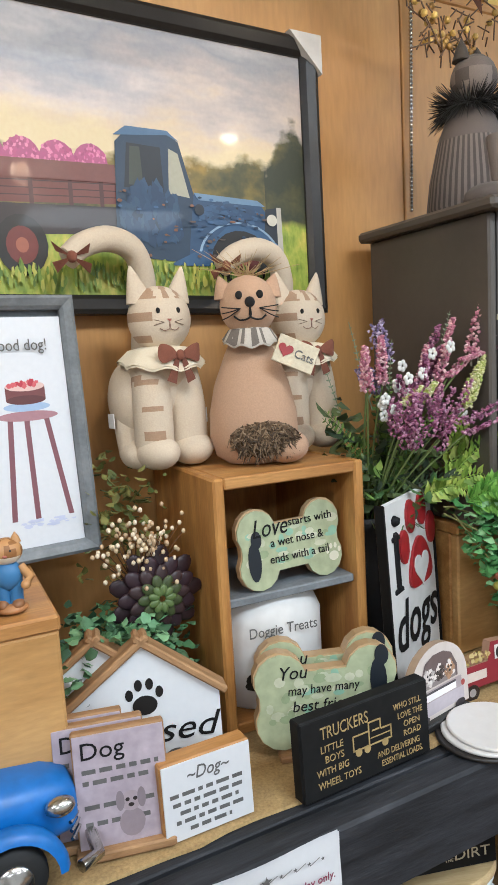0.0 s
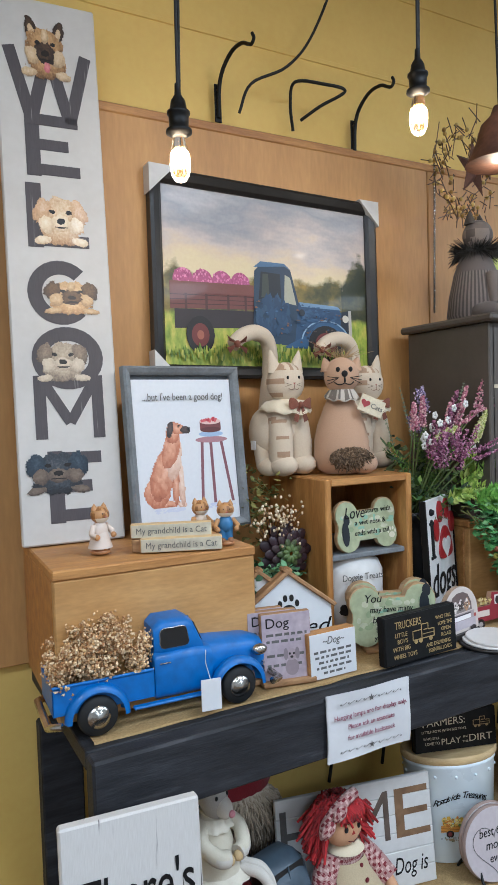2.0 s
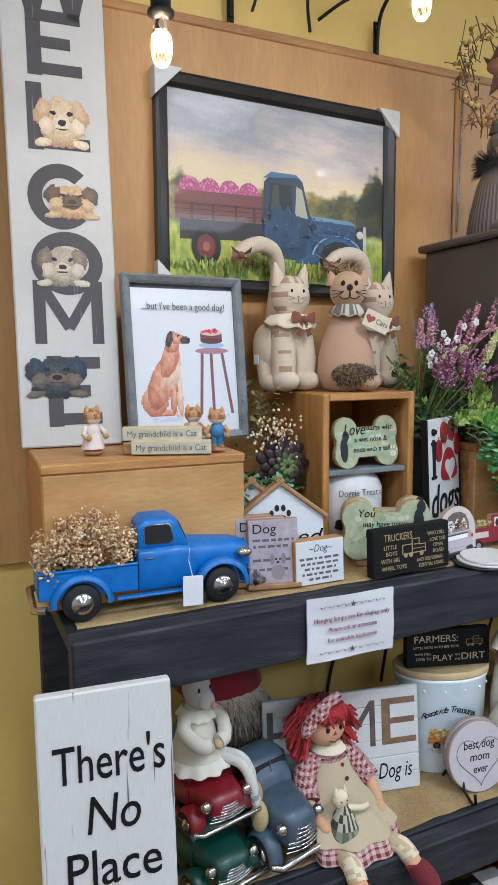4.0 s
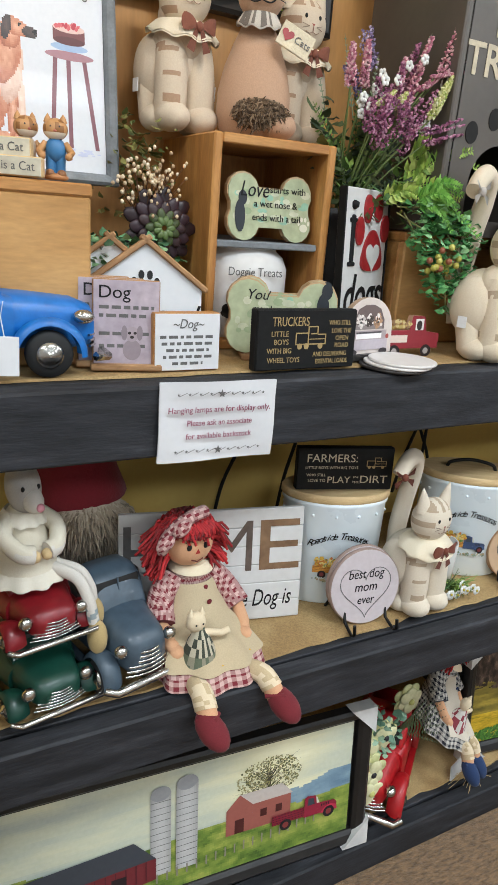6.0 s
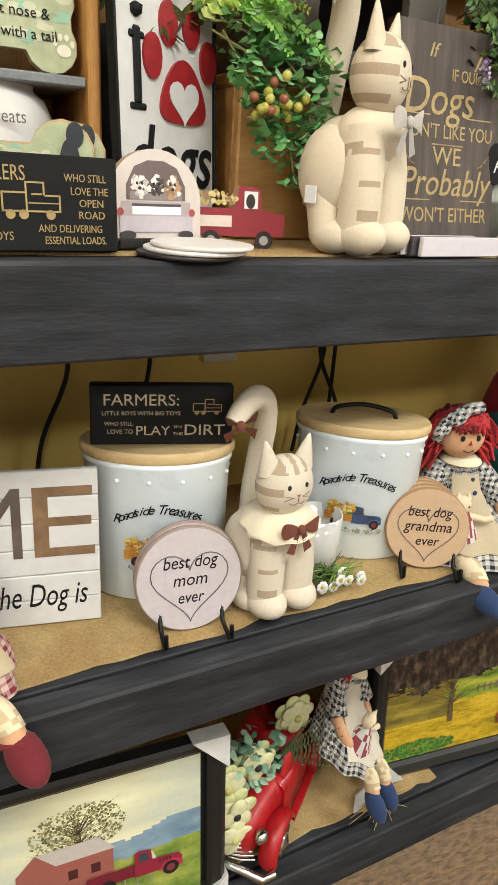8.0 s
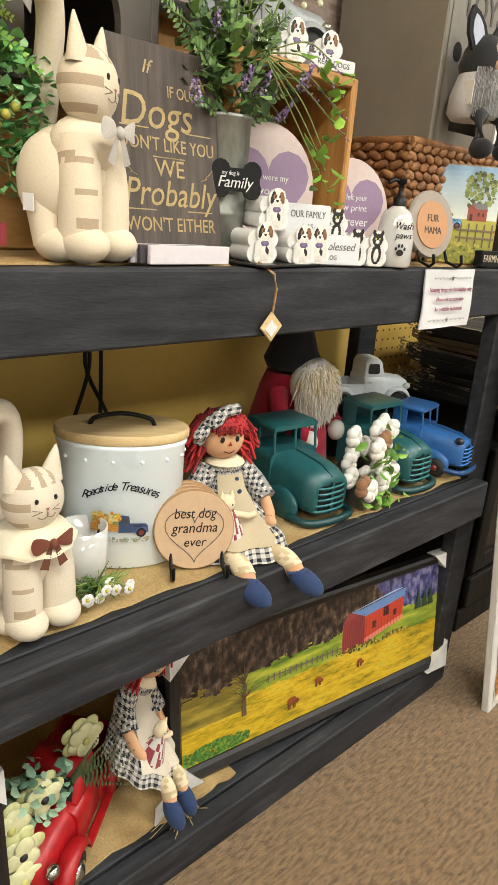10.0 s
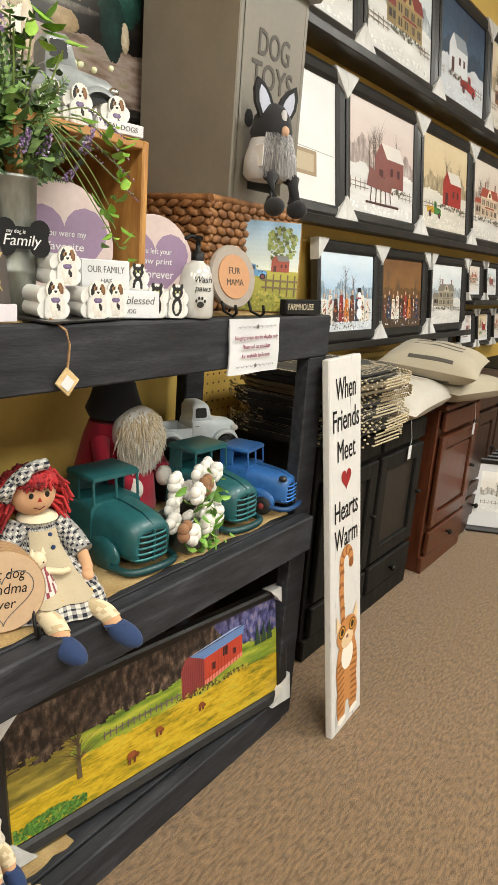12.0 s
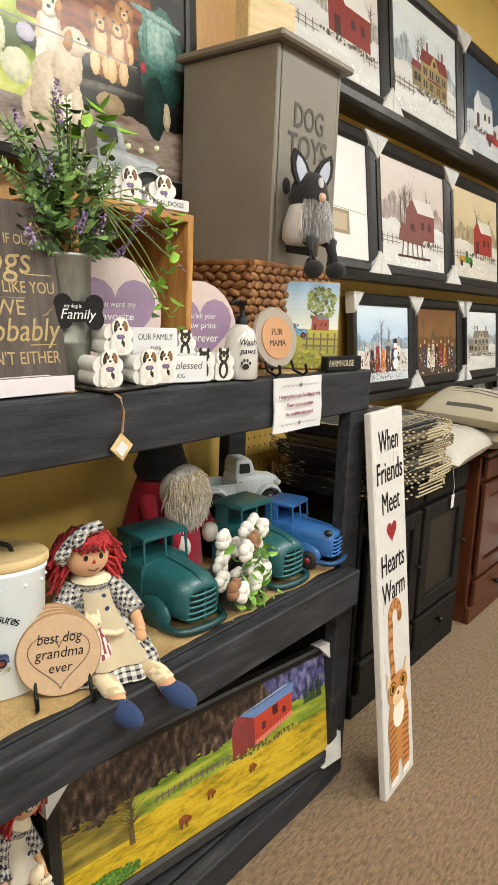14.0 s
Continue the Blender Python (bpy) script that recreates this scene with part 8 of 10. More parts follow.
def truck_front(m, W, L, H, col, label):
    """The front half of an old truck as a tin planter: open cab, long rounded hood, barred grille; it faces -y."""
    t = thing("toy_truck", m, label, "toy vehicle", "tin truck planters")
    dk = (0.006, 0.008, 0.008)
    hood = Geo(col)
    hood.loft([(-0.56 * L, 0.62 * W, 0.12 * H, 0.5 * H), (-0.545 * L, 0.7 * W, 0.09 * H, 0.56 * H), (-0.4 * L, 0.78 * W, 0.08 * H, 0.63 * H), (-0.15 * L, 0.86 * W, 0.07 * H, 0.67 * H), (0.02 * L, 0.92 * W, 0.06 * H, 0.68 * H)], 30, 3.2)
    hd = part("hood", hood, ENAMEL, t)
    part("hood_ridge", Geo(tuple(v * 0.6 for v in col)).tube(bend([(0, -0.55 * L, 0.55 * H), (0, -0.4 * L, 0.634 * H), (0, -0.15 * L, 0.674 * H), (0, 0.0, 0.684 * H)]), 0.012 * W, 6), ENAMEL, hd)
    # near-black insert paints the shade behind the grille bars
    part("grille_opening", Geo(dk).loft([(-0.572 * L, 0.5 * W, 0.14 * H, 0.47 * H), (-0.5 * L, 0.5 * W, 0.14 * H, 0.47 * H)], 24, 6), ENAMEL, hd, "dark insert painted as the shaded grille opening")
    for i in range(5):
        z = 0.17 * H + 0.068 * H * i
        hw = (0.33 - 0.012 * i) * W
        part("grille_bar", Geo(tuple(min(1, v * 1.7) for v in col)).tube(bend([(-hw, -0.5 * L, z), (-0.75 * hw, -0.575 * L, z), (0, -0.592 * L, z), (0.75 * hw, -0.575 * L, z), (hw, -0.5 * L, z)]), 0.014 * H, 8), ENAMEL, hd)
    part("grille_post", Geo(col).tube([(0, -0.585 * L, 0.12 * H), (0, -0.58 * L, 0.5 * H)], 0.016 * H, 8), ENAMEL, hd)
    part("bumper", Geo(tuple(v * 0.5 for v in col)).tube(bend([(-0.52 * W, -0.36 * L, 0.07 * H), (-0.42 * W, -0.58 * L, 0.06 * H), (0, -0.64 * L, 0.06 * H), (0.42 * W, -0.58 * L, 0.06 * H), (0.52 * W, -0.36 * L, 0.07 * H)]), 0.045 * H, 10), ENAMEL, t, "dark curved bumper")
    g = Geo(col)
    g.loft([(0.0, 0.95 * W, 0.05 * H, 0.68 * H), (0.42 * L, 0.97 * W, 0.05 * H, 0.68 * H)], 28, 8)
    cab = part("cab", g, ENAMEL, t)
    part("roof", Geo(col).loft([(0.0, 0.86 * W, 0.93 * H, 0.98 * H), (0.05 * L, 0.9 * W, 0.92 * H, 1.0 * H), (0.42 * L, 0.9 * W, 0.92 * H, 1.0 * H)], 24, 8), ENAMEL, cab)
    for x in (-0.42 * W, 0.0, 0.42 * W):
        part("window_post", Geo(col).tube([(x, -0.005 * L, 0.66 * H), (x * 0.98, 0.02 * L, 0.96 * H)], 0.022 * W, 8), ENAMEL, cab)
    for x in (-0.45 * W, 0.45 * W):
        part("rear_post", Geo(col).box(x * 0.95, 0.32 * L, 0.8 * H, 0.03 * W, 0.2 * L, 0.28 * H, 0.002), ENAMEL, cab)
    # cab back toned down to stand for shade inside the open cab
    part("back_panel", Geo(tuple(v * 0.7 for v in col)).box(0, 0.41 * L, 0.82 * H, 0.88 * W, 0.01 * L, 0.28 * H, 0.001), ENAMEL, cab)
    for sx in (-1, 1):
        part("fender", Geo(col).ball(sx * 0.46 * W, -0.2 * L, 0.16 * H, 0.09 * W, 0.24 * L, 0.2 * H, 16, 10), ENAMEL, t)
    return t


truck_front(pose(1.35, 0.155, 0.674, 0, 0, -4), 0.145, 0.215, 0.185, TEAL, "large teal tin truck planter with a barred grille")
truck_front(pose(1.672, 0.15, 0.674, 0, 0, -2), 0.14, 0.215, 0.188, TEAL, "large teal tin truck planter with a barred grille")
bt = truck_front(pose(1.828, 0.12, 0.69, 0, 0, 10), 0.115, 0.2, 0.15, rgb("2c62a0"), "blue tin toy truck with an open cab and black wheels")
for sx in (-1, 1):
    w_ = part("wheel", Geo().lathe([(0.014, -0.012), (0.024, -0.01), (0.026, 0), (0.024, 0.01), (0.014, 0.012)], seg=24), RUBBER, bt, "black tyre", Matrix.Translation((sx * 0.056, -0.055, 0.011)) @ Matrix.Rotation(radians(90), 4, "Y"))
    part("hub", Geo((0.25, 0.03, 0.03)).ball(0, 0, sx * 0.011, 0.009, 0.009, 0.005, 12, 8), ENAMEL, w_, "dark red hub")
    part("wheel", Geo().lathe([(0.014, -0.012), (0.024, -0.01), (0.026, 0), (0.024, 0.01), (0.014, 0.012)], seg=24), RUBBER, bt, "black tyre", Matrix.Translation((sx * 0.052, 0.06, 0.011)) @ Matrix.Rotation(radians(90), 4, "Y"))
    part("headlight", Geo((0.02, 0.02, 0.02)).ball(sx * 0.04, -0.1, 0.088, 0.009, 0.012, 0.009, 12, 8), ENAMEL, bt, "small black headlight")
solo("wooden_riser", Geo().box(0, 0, 0.05, 0.3, 0.13, 0.1, 0.003), CHAR, pose(1.81, 0.36, 0.673), "dark painted wooden block at the back of the shelf", "box")
toy_vehicle(pose(1.818, 0.345, 0.773, 0, 0, 66), 0.27, 0.12, 0.155, rgb("e2e9ec"), "pale blue-white tin pickup truck on a block", "pickup", False, rgb("3a3c3e"))
toy_vehicle(pose(0.795, 0.175, 0.0895, 0, 0, -50), 0.38, 0.17, 0.2, rgb("a3141a"), "glossy red tin truck filled with white flowers", "pickup", True)


# ---- dolls ----
def gingham(a, b, size):
    mid = tuple((p + q) / 2 for p, q in zip(a, b))
    def f(p):
        i, j = int(math.floor(((math.atan2(p.y, p.x) * 0.085) if abs(p.x) < 0.5 else p.x) / size)) % 2, int(math.floor((p.z + 10) / size)) % 2
        return a if i and j else (b if not i and not j else mid)
    return f


def rag_doll(m, dress_a, dress_b, shoe, apron, label, spread=0.055, seed=1, head_tilt=0.0, wide=0.32, sway=0.0):
    """Seated, facing -y, its seat at z = 0."""
    g, r = Geo(), random.Random(seed)
    skin, cream, hair = rgb("cf9f78"), rgb("dccbab"), [rgb("a01c20"), rgb("b8282a"), rgb("841418")]
    check = gingham(dress_a, dress_b, 0.0056)
    plaid = lambda p: (dress_a, tuple((u + v) / 2 for u, v in zip(dress_a, dress_b)), dress_b)[(int((p.x * 0.7 - p.y * 0.7 + 5) / 0.0056) % 2) + (int((p.z + 5) / 0.0056) % 2)]
    fold = lambda a: 1 + 0.06 * math.sin(9 * a)
    def skirt(prof, n, col, y0, a0=0.0, a1=2 * math.pi, out=0.0):
        vs = []
        for rr_, z_, dy in prof:
            for i in range(n + 1):
                a = a0 + (a1 - a0) * i / n
                k = (rr_ + out) * (fold(a) if rr_ > 0.07 else 1)
                vs.append((k * math.cos(a), y0 + dy + k * 0.85 * math.sin(a), z_))
        fs = [(j * (n + 1) + i, j * (n + 1) + i + 1, (j + 1) * (n + 1) + i + 1, (j + 1) * (n + 1) + i) for j in range(len(prof) - 1) for i in range(n)]
        g.put(vs, fs, col, True)
    def fine(prof, k=5):
        out = []
        for (a, b) in zip(prof, prof[1:]):
            out += [tuple(u + (v - u) * i / k for u, v in zip(a, b)) for i in range(k)]
        return out + [prof[-1]]
    skirt(fine([(0.112, 0.002, -0.055), (0.106, 0.03, -0.045), (0.08, 0.065, -0.015), (0.05, 0.1, 0.015), (0.04, 0.135, 0.03), (0.046, 0.155, 0.034), (0.03, 0.175, 0.036)], 8), 150, check, 0.0)
    skirt(fine([(0.106, 0.034, -0.043), (0.09, 0.055, -0.026), (0.064, 0.085, -0.002), (0.046, 0.12, 0.02), (0.042, 0.15, 0.032)], 3), 36, apron, 0.0, math.pi * (1.5 - wide), math.pi * (1.5 + wide), 0.006)
    skirt([(0.097, 0.005, -0.055), (0.05, 0.005, -0.055), (0.005, 0.005, -0.055)], 40, cream, 0.0)
    for k in (-1, 1):
        x = k * spread
        g.M = Matrix(((1, -sway * 4, 0, -sway * 0.46), (0, 1, 0, 0), (0, 0, 1, 0), (0, 0, 0, 1)))
        g.tube(bend([(x * 0.8, -0.115, 0.012), (x * 0.95, -0.145, 0.012), (x * 1.03, -0.166, -0.006)], 4), 0.0195, 12, lambda p: cream if int((p.y + p.z) * 260) % 2 else rgb("c2ad88"))
        g.tube([(x * 1.02, -0.162, -0.002), (x * 1.06, -0.178, -0.024)], 0.0175, 12, skin)
        g.ball(x * 1.12, -0.192, -0.03, 0.025, 0.04, 0.022, 16, 12, shoe, Matrix.Rotation(radians(30), 4, "X"))
        g.tube([(x * 1.06 - 0.022, -0.172, -0.016), (x * 1.06, -0.194, -0.008), (x * 1.06 + 0.022, -0.172, -0.016)], 0.0045, 6, shoe)
        g.M = Matrix()
        g.tube(bend([(k * 0.036, 0.03, 0.155), (k * 0.068, 0.018, 0.12), (k * 0.083, -0.02, 0.088)], 12), 0.026, 32, plaid)
        g.tube([(k * 0.083, -0.018, 0.087), (k * 0.08, -0.05, 0.065), (k * 0.075, -0.06, 0.058)], 0.0135, 10, skin)
        g.ball(k * 0.073, -0.066, 0.055, 0.015, 0.018, 0.013, 10, 7, skin)
    g.lathe([(0.045, 0.17), (0.041, 0.176), (0.028, 0.182)], 0, 0.03, 0, 28, rgb("dccfb2"))
    hx, hy, hz = 0.012 * head_tilt, 0.024, 0.228
    g.ball(hx, hy, hz, 0.049, 0.041, 0.048, 24, 18, skin)
    for k in (-1, 1):
        g.ball(hx + k * 0.017, hy - 0.0385, hz + 0.006, 0.0055, 0.003, 0.0065, 8, 6, (0.008, 0.006, 0.005))
        g.tube([(hx + k * 0.01, hy - 0.0395, hz + 0.017), (hx + k * 0.018, hy - 0.0385, hz + 0.02), (hx + k * 0.024, hy - 0.036, hz + 0.016)], 0.0009, 4, (0.03, 0.02, 0.015))
    g.put([(hx - 0.0055, hy - 0.041, hz - 0.008), (hx + 0.0055, hy - 0.041, hz - 0.008), (hx, hy - 0.042, hz + 0.003)], [(0, 1, 2)], rgb("a0281f"))
    g.tube([(hx - 0.012, hy - 0.039, hz - 0.02), (hx, hy - 0.0405, hz - 0.0245), (hx + 0.012, hy - 0.039, hz - 0.02)], 0.0012, 4, rgb("5a1a14"))
    for i in range(1000):
        a, b = r.uniform(0, 2 * math.pi), r.uniform(-0.7, 1.45)
        if math.sin(a) < -0.3 and b < 0.8:
            continue
        d = Vector((math.cos(a) * math.cos(b), math.sin(a) * math.cos(b), math.sin(b)))
        p = Vector((hx, hy + 0.004, hz)) + Vector((d.x * 0.045, d.y * 0.041, d.z * 0.045))
        q = p + d * 0.021 + Vector((r.gauss(0, 0.005), r.gauss(0, 0.005), -0.006))
        e = q + Vector((d.x * 0.017 + r.gauss(0, 0.006), d.y * 0.014 + r.gauss(0, 0.006), -0.026 + r.gauss(0, 0.005)))
        g.tube([p, q, e], 0.0034, 5, r.choice(hair), 0.0028)
    for i in range(110):
        a = math.pi * r.uniform(1.18, 1.82)
        p = Vector((hx + 0.03 * math.cos(a), hy + 0.012 * math.sin(a), hz + 0.05))
        q = Vector((hx + 0.047 * math.cos(a), hy + 0.048 * math.sin(a), hz + 0.04))
        g.tube([p, q, q + Vector((r.gauss(0, 0.002), -0.001, -0.01 - 0.006 * r.random()))], 0.0032, 5, r.choice(hair), 0.0026)
    band = bend([(hx - 0.062, hy - 0.012, hz - 0.004), (hx - 0.056, hy - 0.024, hz + 0.028), (hx - 0.036, hy - 0.03, hz + 0.052), (hx - 0.006, hy - 0.028, hz + 0.066), (hx + 0.022, hy - 0.018, hz + 0.066)], 8)
    g.tube(band, 0.0125, 14, plaid)
    for k in (-1, 1):
        g.ball(hx - 0.052 + 0.016 * k, hy - 0.042, hz + 0.038 + 0.012 * k, 0.02, 0.009, 0.014, 18, 12, plaid, Matrix.Rotation(-0.6, 4, "Y"))
    # small companion held in the lap, and buttons
    mx, my = -0.034, -0.078
    g.ball(mx - 0.008, my, 0.118, 0.019, 0.016, 0.02, 14, 10, cream)
    for k in (-1, 1):
        g.lathe([(0.007, 0), (0.001, 0.014)], mx - 0.008 + k * 0.011, my, 0.132, 8, cream)
        g.tube([(mx, my - 0.006, 0.098), (mx + 0.02 + 0.02 * k, my - 0.012, 0.088), (mx + 0.03 + 0.026 * k, my - 0.014, 0.092)], 0.007, 8, cream)
        g.ball(mx - 0.008 + k * 0.007, my - 0.0155, 0.12, 0.002, 0.0015, 0.002, 6, 4, (0.01, 0.01, 0.01))
    lap = [rgb("3a3f34"), rgb("8a8672"), rgb("b8b09a"), rgb("5c6450")]
    g.lathe([(0.04, 0.03), (0.036, 0.045), (0.03, 0.06), (0.024, 0.075), (0.017, 0.09), (0.008, 0.104)], mx, my - 0.004, 0, 30, lambda p: lap[(int((p.x + 5) * 190) % 2) * 2 + int((p.z + 5) * 150) % 2] if dress_a is MAROON else (dress_b if (int((p.x + 5) * 190) + int((p.z + 5) * 150)) % 2 else rgb("8a3a44")))
    for z_, y_ in ((0.14, -0.012), (0.118, -0.03)):
        g.ball(0.012, y_, z_, 0.0055, 0.003, 0.0055, 8, 6, shoe)
    for i, a in enumerate((1.25, 1.36, 1.48, 1.6, 1.72)):
        g.ball(0.1 * math.cos(math.pi * a), -0.034 + 0.088 * math.sin(math.pi * a), 0.036, 0.006, 0.004, 0.006, 8, 6, (rgb("c9a23c"), rgb("8c2a2a"))[i % 2])
    return solo("rag_doll", g, CLOTH, m, label, "doll", "rag dolls")


MAROON, NAVY, OFFW = rgb("74202a"), rgb("181c2a"), rgb("c9aaa2")
rag_doll(pose(0.2, 0.092, 0.676, 0, 0, 4) @ Matrix.Scale(0.92, 4), MAROON, OFFW, rgb("6a1a22"), rgb("b9a888"), "rag doll with red yarn hair in a maroon gingham dress", 0.068, 1, -1, 0.36, 0.05)
rag_doll(pose(1.118, 0.108, 0.676, 0, 0, -16) @ Matrix.Scale(0.875, 4), NAVY, rgb("c8c4bc"), rgb("24385e"), rgb("b5a68a"), "rag doll with red yarn hair in a navy gingham dress", 0.055, 2, -1, 0.22, 0.12)
rag_doll(pose(0.925, 0.165, 0.225, 16, 10, 22) @ Matrix.Diagonal((0.62, 0.85, 0.95, 1)), NAVY, rgb("c8c4bc"), rgb("24385e"), rgb("c9bfae"), "rag doll in navy gingham leaning on the red truck", 0.035, 3, 0)


def gnome(m, h, hat, body, beard, label, fuzzy=True, seed=1, arms=None, cap=1.0, tall=1.0):
    g, r = Geo(), random.Random(seed)
    g.lathe([(0.26 * h, 0), (0.29 * h, 0.05 * h), (0.27 * h, 0.2 * h), (0.2 * h, 0.42 * h), (0.16 * h, 0.5 * h)], seg=28, col=body)
    g.lathe([(0.22 * h * cap, 0.52 * h), (0.25 * h * cap, 0.56 * h), (0.21 * h * cap, (0.56 + 0.1 * tall) * h), (0.17 * h * cap, (0.56 + 0.24 * tall) * h), (0.12 * h * cap, (0.56 + 0.36 * tall) * h), (0.04 * h, (0.56 + 0.44 * tall) * h)], seg=24, col=hat)
    g.ball(0, -0.2 * h, 0.47 * h, 0.045 * h, 0.045 * h, 0.045 * h, 12, 8, rgb("c9a184"))
    g.ball(0, -0.17 * h, 0.46 * h, 0.2 * h, 0.13 * h, 0.13 * h, 24, 16, beard[-1])
    for i in range(1500):
        a, b = r.uniform(math.pi, 2 * math.pi), r.uniform(-1.3, 1.2)
        d = Vector((math.cos(a) * math.cos(b), math.sin(a) * math.cos(b), math.sin(b)))
        p = Vector((0.195 * h * d.x, -0.17 * h + 0.125 * h * d.y, 0.46 * h + 0.12 * h * d.z))
        e = p + d * 0.03 * h + Vector((r.gauss(0, 0.012), r.gauss(0, 0.01), -0.05 - 0.05 * r.random())) * h
        g.tube([p, (p + e) / 2 + d * 0.015 * h, e], 0.0085 * h, 4, beard[min(len(beard) - 1, int((0.62 * h - p.z) / (0.46 * h) * len(beard) + r.uniform(-0.6, 0.6)) % len(beard))], 0.001 * h)
    for k in (-1, 1):
        g.tube([(k * 0.2 * h, -0.04 * h, 0.42 * h), (k * 0.3 * h, -0.14 * h, 0.28 * h), (k * 0.2 * h, -0.26 * h, 0.22 * h)], 0.06 * h, 10, arms or body)
        g.ball(k * 0.18 * h, -0.28 * h, 0.21 * h, 0.06 * h, 0.06 * h, 0.055 * h, 10, 7, rgb("d8d2c8"))
    return solo("stuffed_gnome", g, FUR, m, label, "stuffed toy")


BEARD = [rgb("e2d0b0"), rgb("f0e6d6"), rgb("faf6f0"), rgb("fdfbf8")]
gnome(pose(1.51, 0.335, 0.674, 0, 0, 12) @ Matrix.Diagonal((0.78, 0.78, 1, 1)), 0.49, rgb("23252a"), rgb("a81c34"), BEARD, "stuffed gnome with a white beard, red coat and dark hat", True, 5, None, 0.75, 0.55)
gnome(pose(0.045, 0.355, 0.674, 0, 0, 10), 0.415, rgb("7a1a24"), rgb("5a6a80"), [rgb("b9aa94"), rgb("8f8270"), rgb("cfc2ae")], "stuffed gnome with a tan beard and red hat behind the cars", True, 6)

# mouse doll on the red car
g = Geo()
wh, dress, grey = rgb("d0cac0"), rgb("d2cab6"), rgb("a8a49e")
g.lathe([(0.07, 0.0), (0.066, 0.02), (0.052, 0.06), (0.038, 0.1), (0.033, 0.118), (0.026, 0.128)], seg=30, col=dress)
n = 60
for z0, R0, R1 in ((0.004, 0.066, 0.084), (0.112, 0.036, 0.05)):
    vs = [(R * (1 + 0.07 * math.sin(11 * a) * q) * math.cos(a), R * (1 + 0.07 * math.sin(11 * a) * q) * math.sin(a), z0 + 0.012 - 0.02 * q) for q, R in ((0, R0), (0.5, (R0 + R1) / 2), (1, R1)) for a in (2 * math.pi * i / n for i in range(n))]
    fs = [(j * n + i, (j + 1) * n + i, (j + 1) * n + (i + 1) % n, j * n + (i + 1) % n) for j in range(2) for i in range(n)]
    g.put(vs, fs, rgb("dcd5c4"), True)
    g.put([(x, y, z - 0.002) for x, y, z in vs], [f[::-1] for f in fs], rgb("dcd5c4"), True)
g.ball(0, -0.004, 0.165, 0.036, 0.038, 0.05, 22, 16, grey, Matrix.Rotation(radians(-18), 4, "X"))
g.ball(0.004, -0.034, 0.148, 0.022, 0.03, 0.022, 14, 10, wh, Matrix.Rotation(radians(20), 4, "X"))
g.ball(0.006, -0.064, 0.142, 0.009, 0.007, 0.008, 10, 8, rgb("c98a94"))
for k in (-1, 1):
    g.ball(k * 0.022, 0.012, 0.213, 0.014, 0.006, 0.03, 14, 10, grey, Matrix.Rotation(radians(12 * k), 4, "Y"))
    g.ball(k * 0.017, -0.037, 0.172, 0.0042, 0.003, 0.005, 8, 6, (0.01, 0.01, 0.01))
    g.tube(bend([(k * 0.034, -0.002, 0.108), (k * 0.058, -0.03, 0.088), (k * 0.04, -0.064, 0.066), (k * 0.016, -0.07, 0.06)], 6), 0.0175, 14, lambda p: dress if p.z > 0.07 else wh)
    g.ball(k * 0.013, -0.073, 0.056, 0.012, 0.012, 0.011, 10, 8, rgb("c8ae80"))
g.tube(bend([(0.04, -0.05, 0.012), (0.068, -0.095, 0.0), (0.082, -0.118, -0.04), (0.09, -0.125, -0.085)], 8), 0.0125, 12, lambda p: (rgb("8f9a9c") if int(p.z * 260 + 90) % 2 else wh) if p.z < -0.055 else wh)
g.ball(0.094, -0.132, -0.115, 0.021, 0.024, 0.036, 14, 10, rgb("b39c6a"))
g.tube(bend([(0.055, -0.035, 0.01), (0.088, -0.07, 0.0), (0.104, -0.088, -0.03), (0.108, -0.092, -0.06)], 8), 0.0115, 12, wh)
g.ball(0.11, -0.096, -0.085, 0.02, 0.023, 0.032, 14, 10, rgb("b39c6a"))
solo("stuffed_mouse", g, CLOTH, pose(-0.088, 0.128, 0.876, 0, 0, 16) @ Matrix.Diagonal((0.74, 0.78, 0.87, 1)), "grey stuffed mouse in a cream dress on the red car", "stuffed toy")

# black and white dog gnome by the toy bin
g, r = Geo(), random.Random(9)
bk, wt = (0.012, 0.012, 0.014), rgb("b8b6b6")
g.lathe([(0.054, 0), (0.066, 0.012), (0.064, 0.045), (0.052, 0.08), (0.04, 0.1)], seg=32, col=wt)
for i in range(1300):
    a, z = r.uniform(1.2, 1.95) * math.pi, r.uniform(0.05, 0.1)
    R0 = 0.064 - 0.3 * max(0, z - 0.045)
    p = Vector((R0 * math.cos(a), R0 * math.sin(a), z))
    g.tube([p, p + Vector((0.006 * math.cos(a), 0.007 * math.sin(a), -0.008)), p + Vector((0.006 * math.cos(a) + r.gauss(0, 0.004), 0.01 * math.sin(a), -0.05))], 0.0012, 3, r.choice([wt, rgb("8f8e8e"), rgb("a6a4a4"), rgb("7c7a7a")]), 0.0005)
g.lathe([(0.05, 0.085), (0.054, 0.1), (0.046, 0.13), (0.028, 0.152), (0.004, 0.16)], seg=24, col=bk)
g.ball(0, -0.052, 0.098, 0.011, 0.011, 0.011, 10, 8, rgb("caa488"))
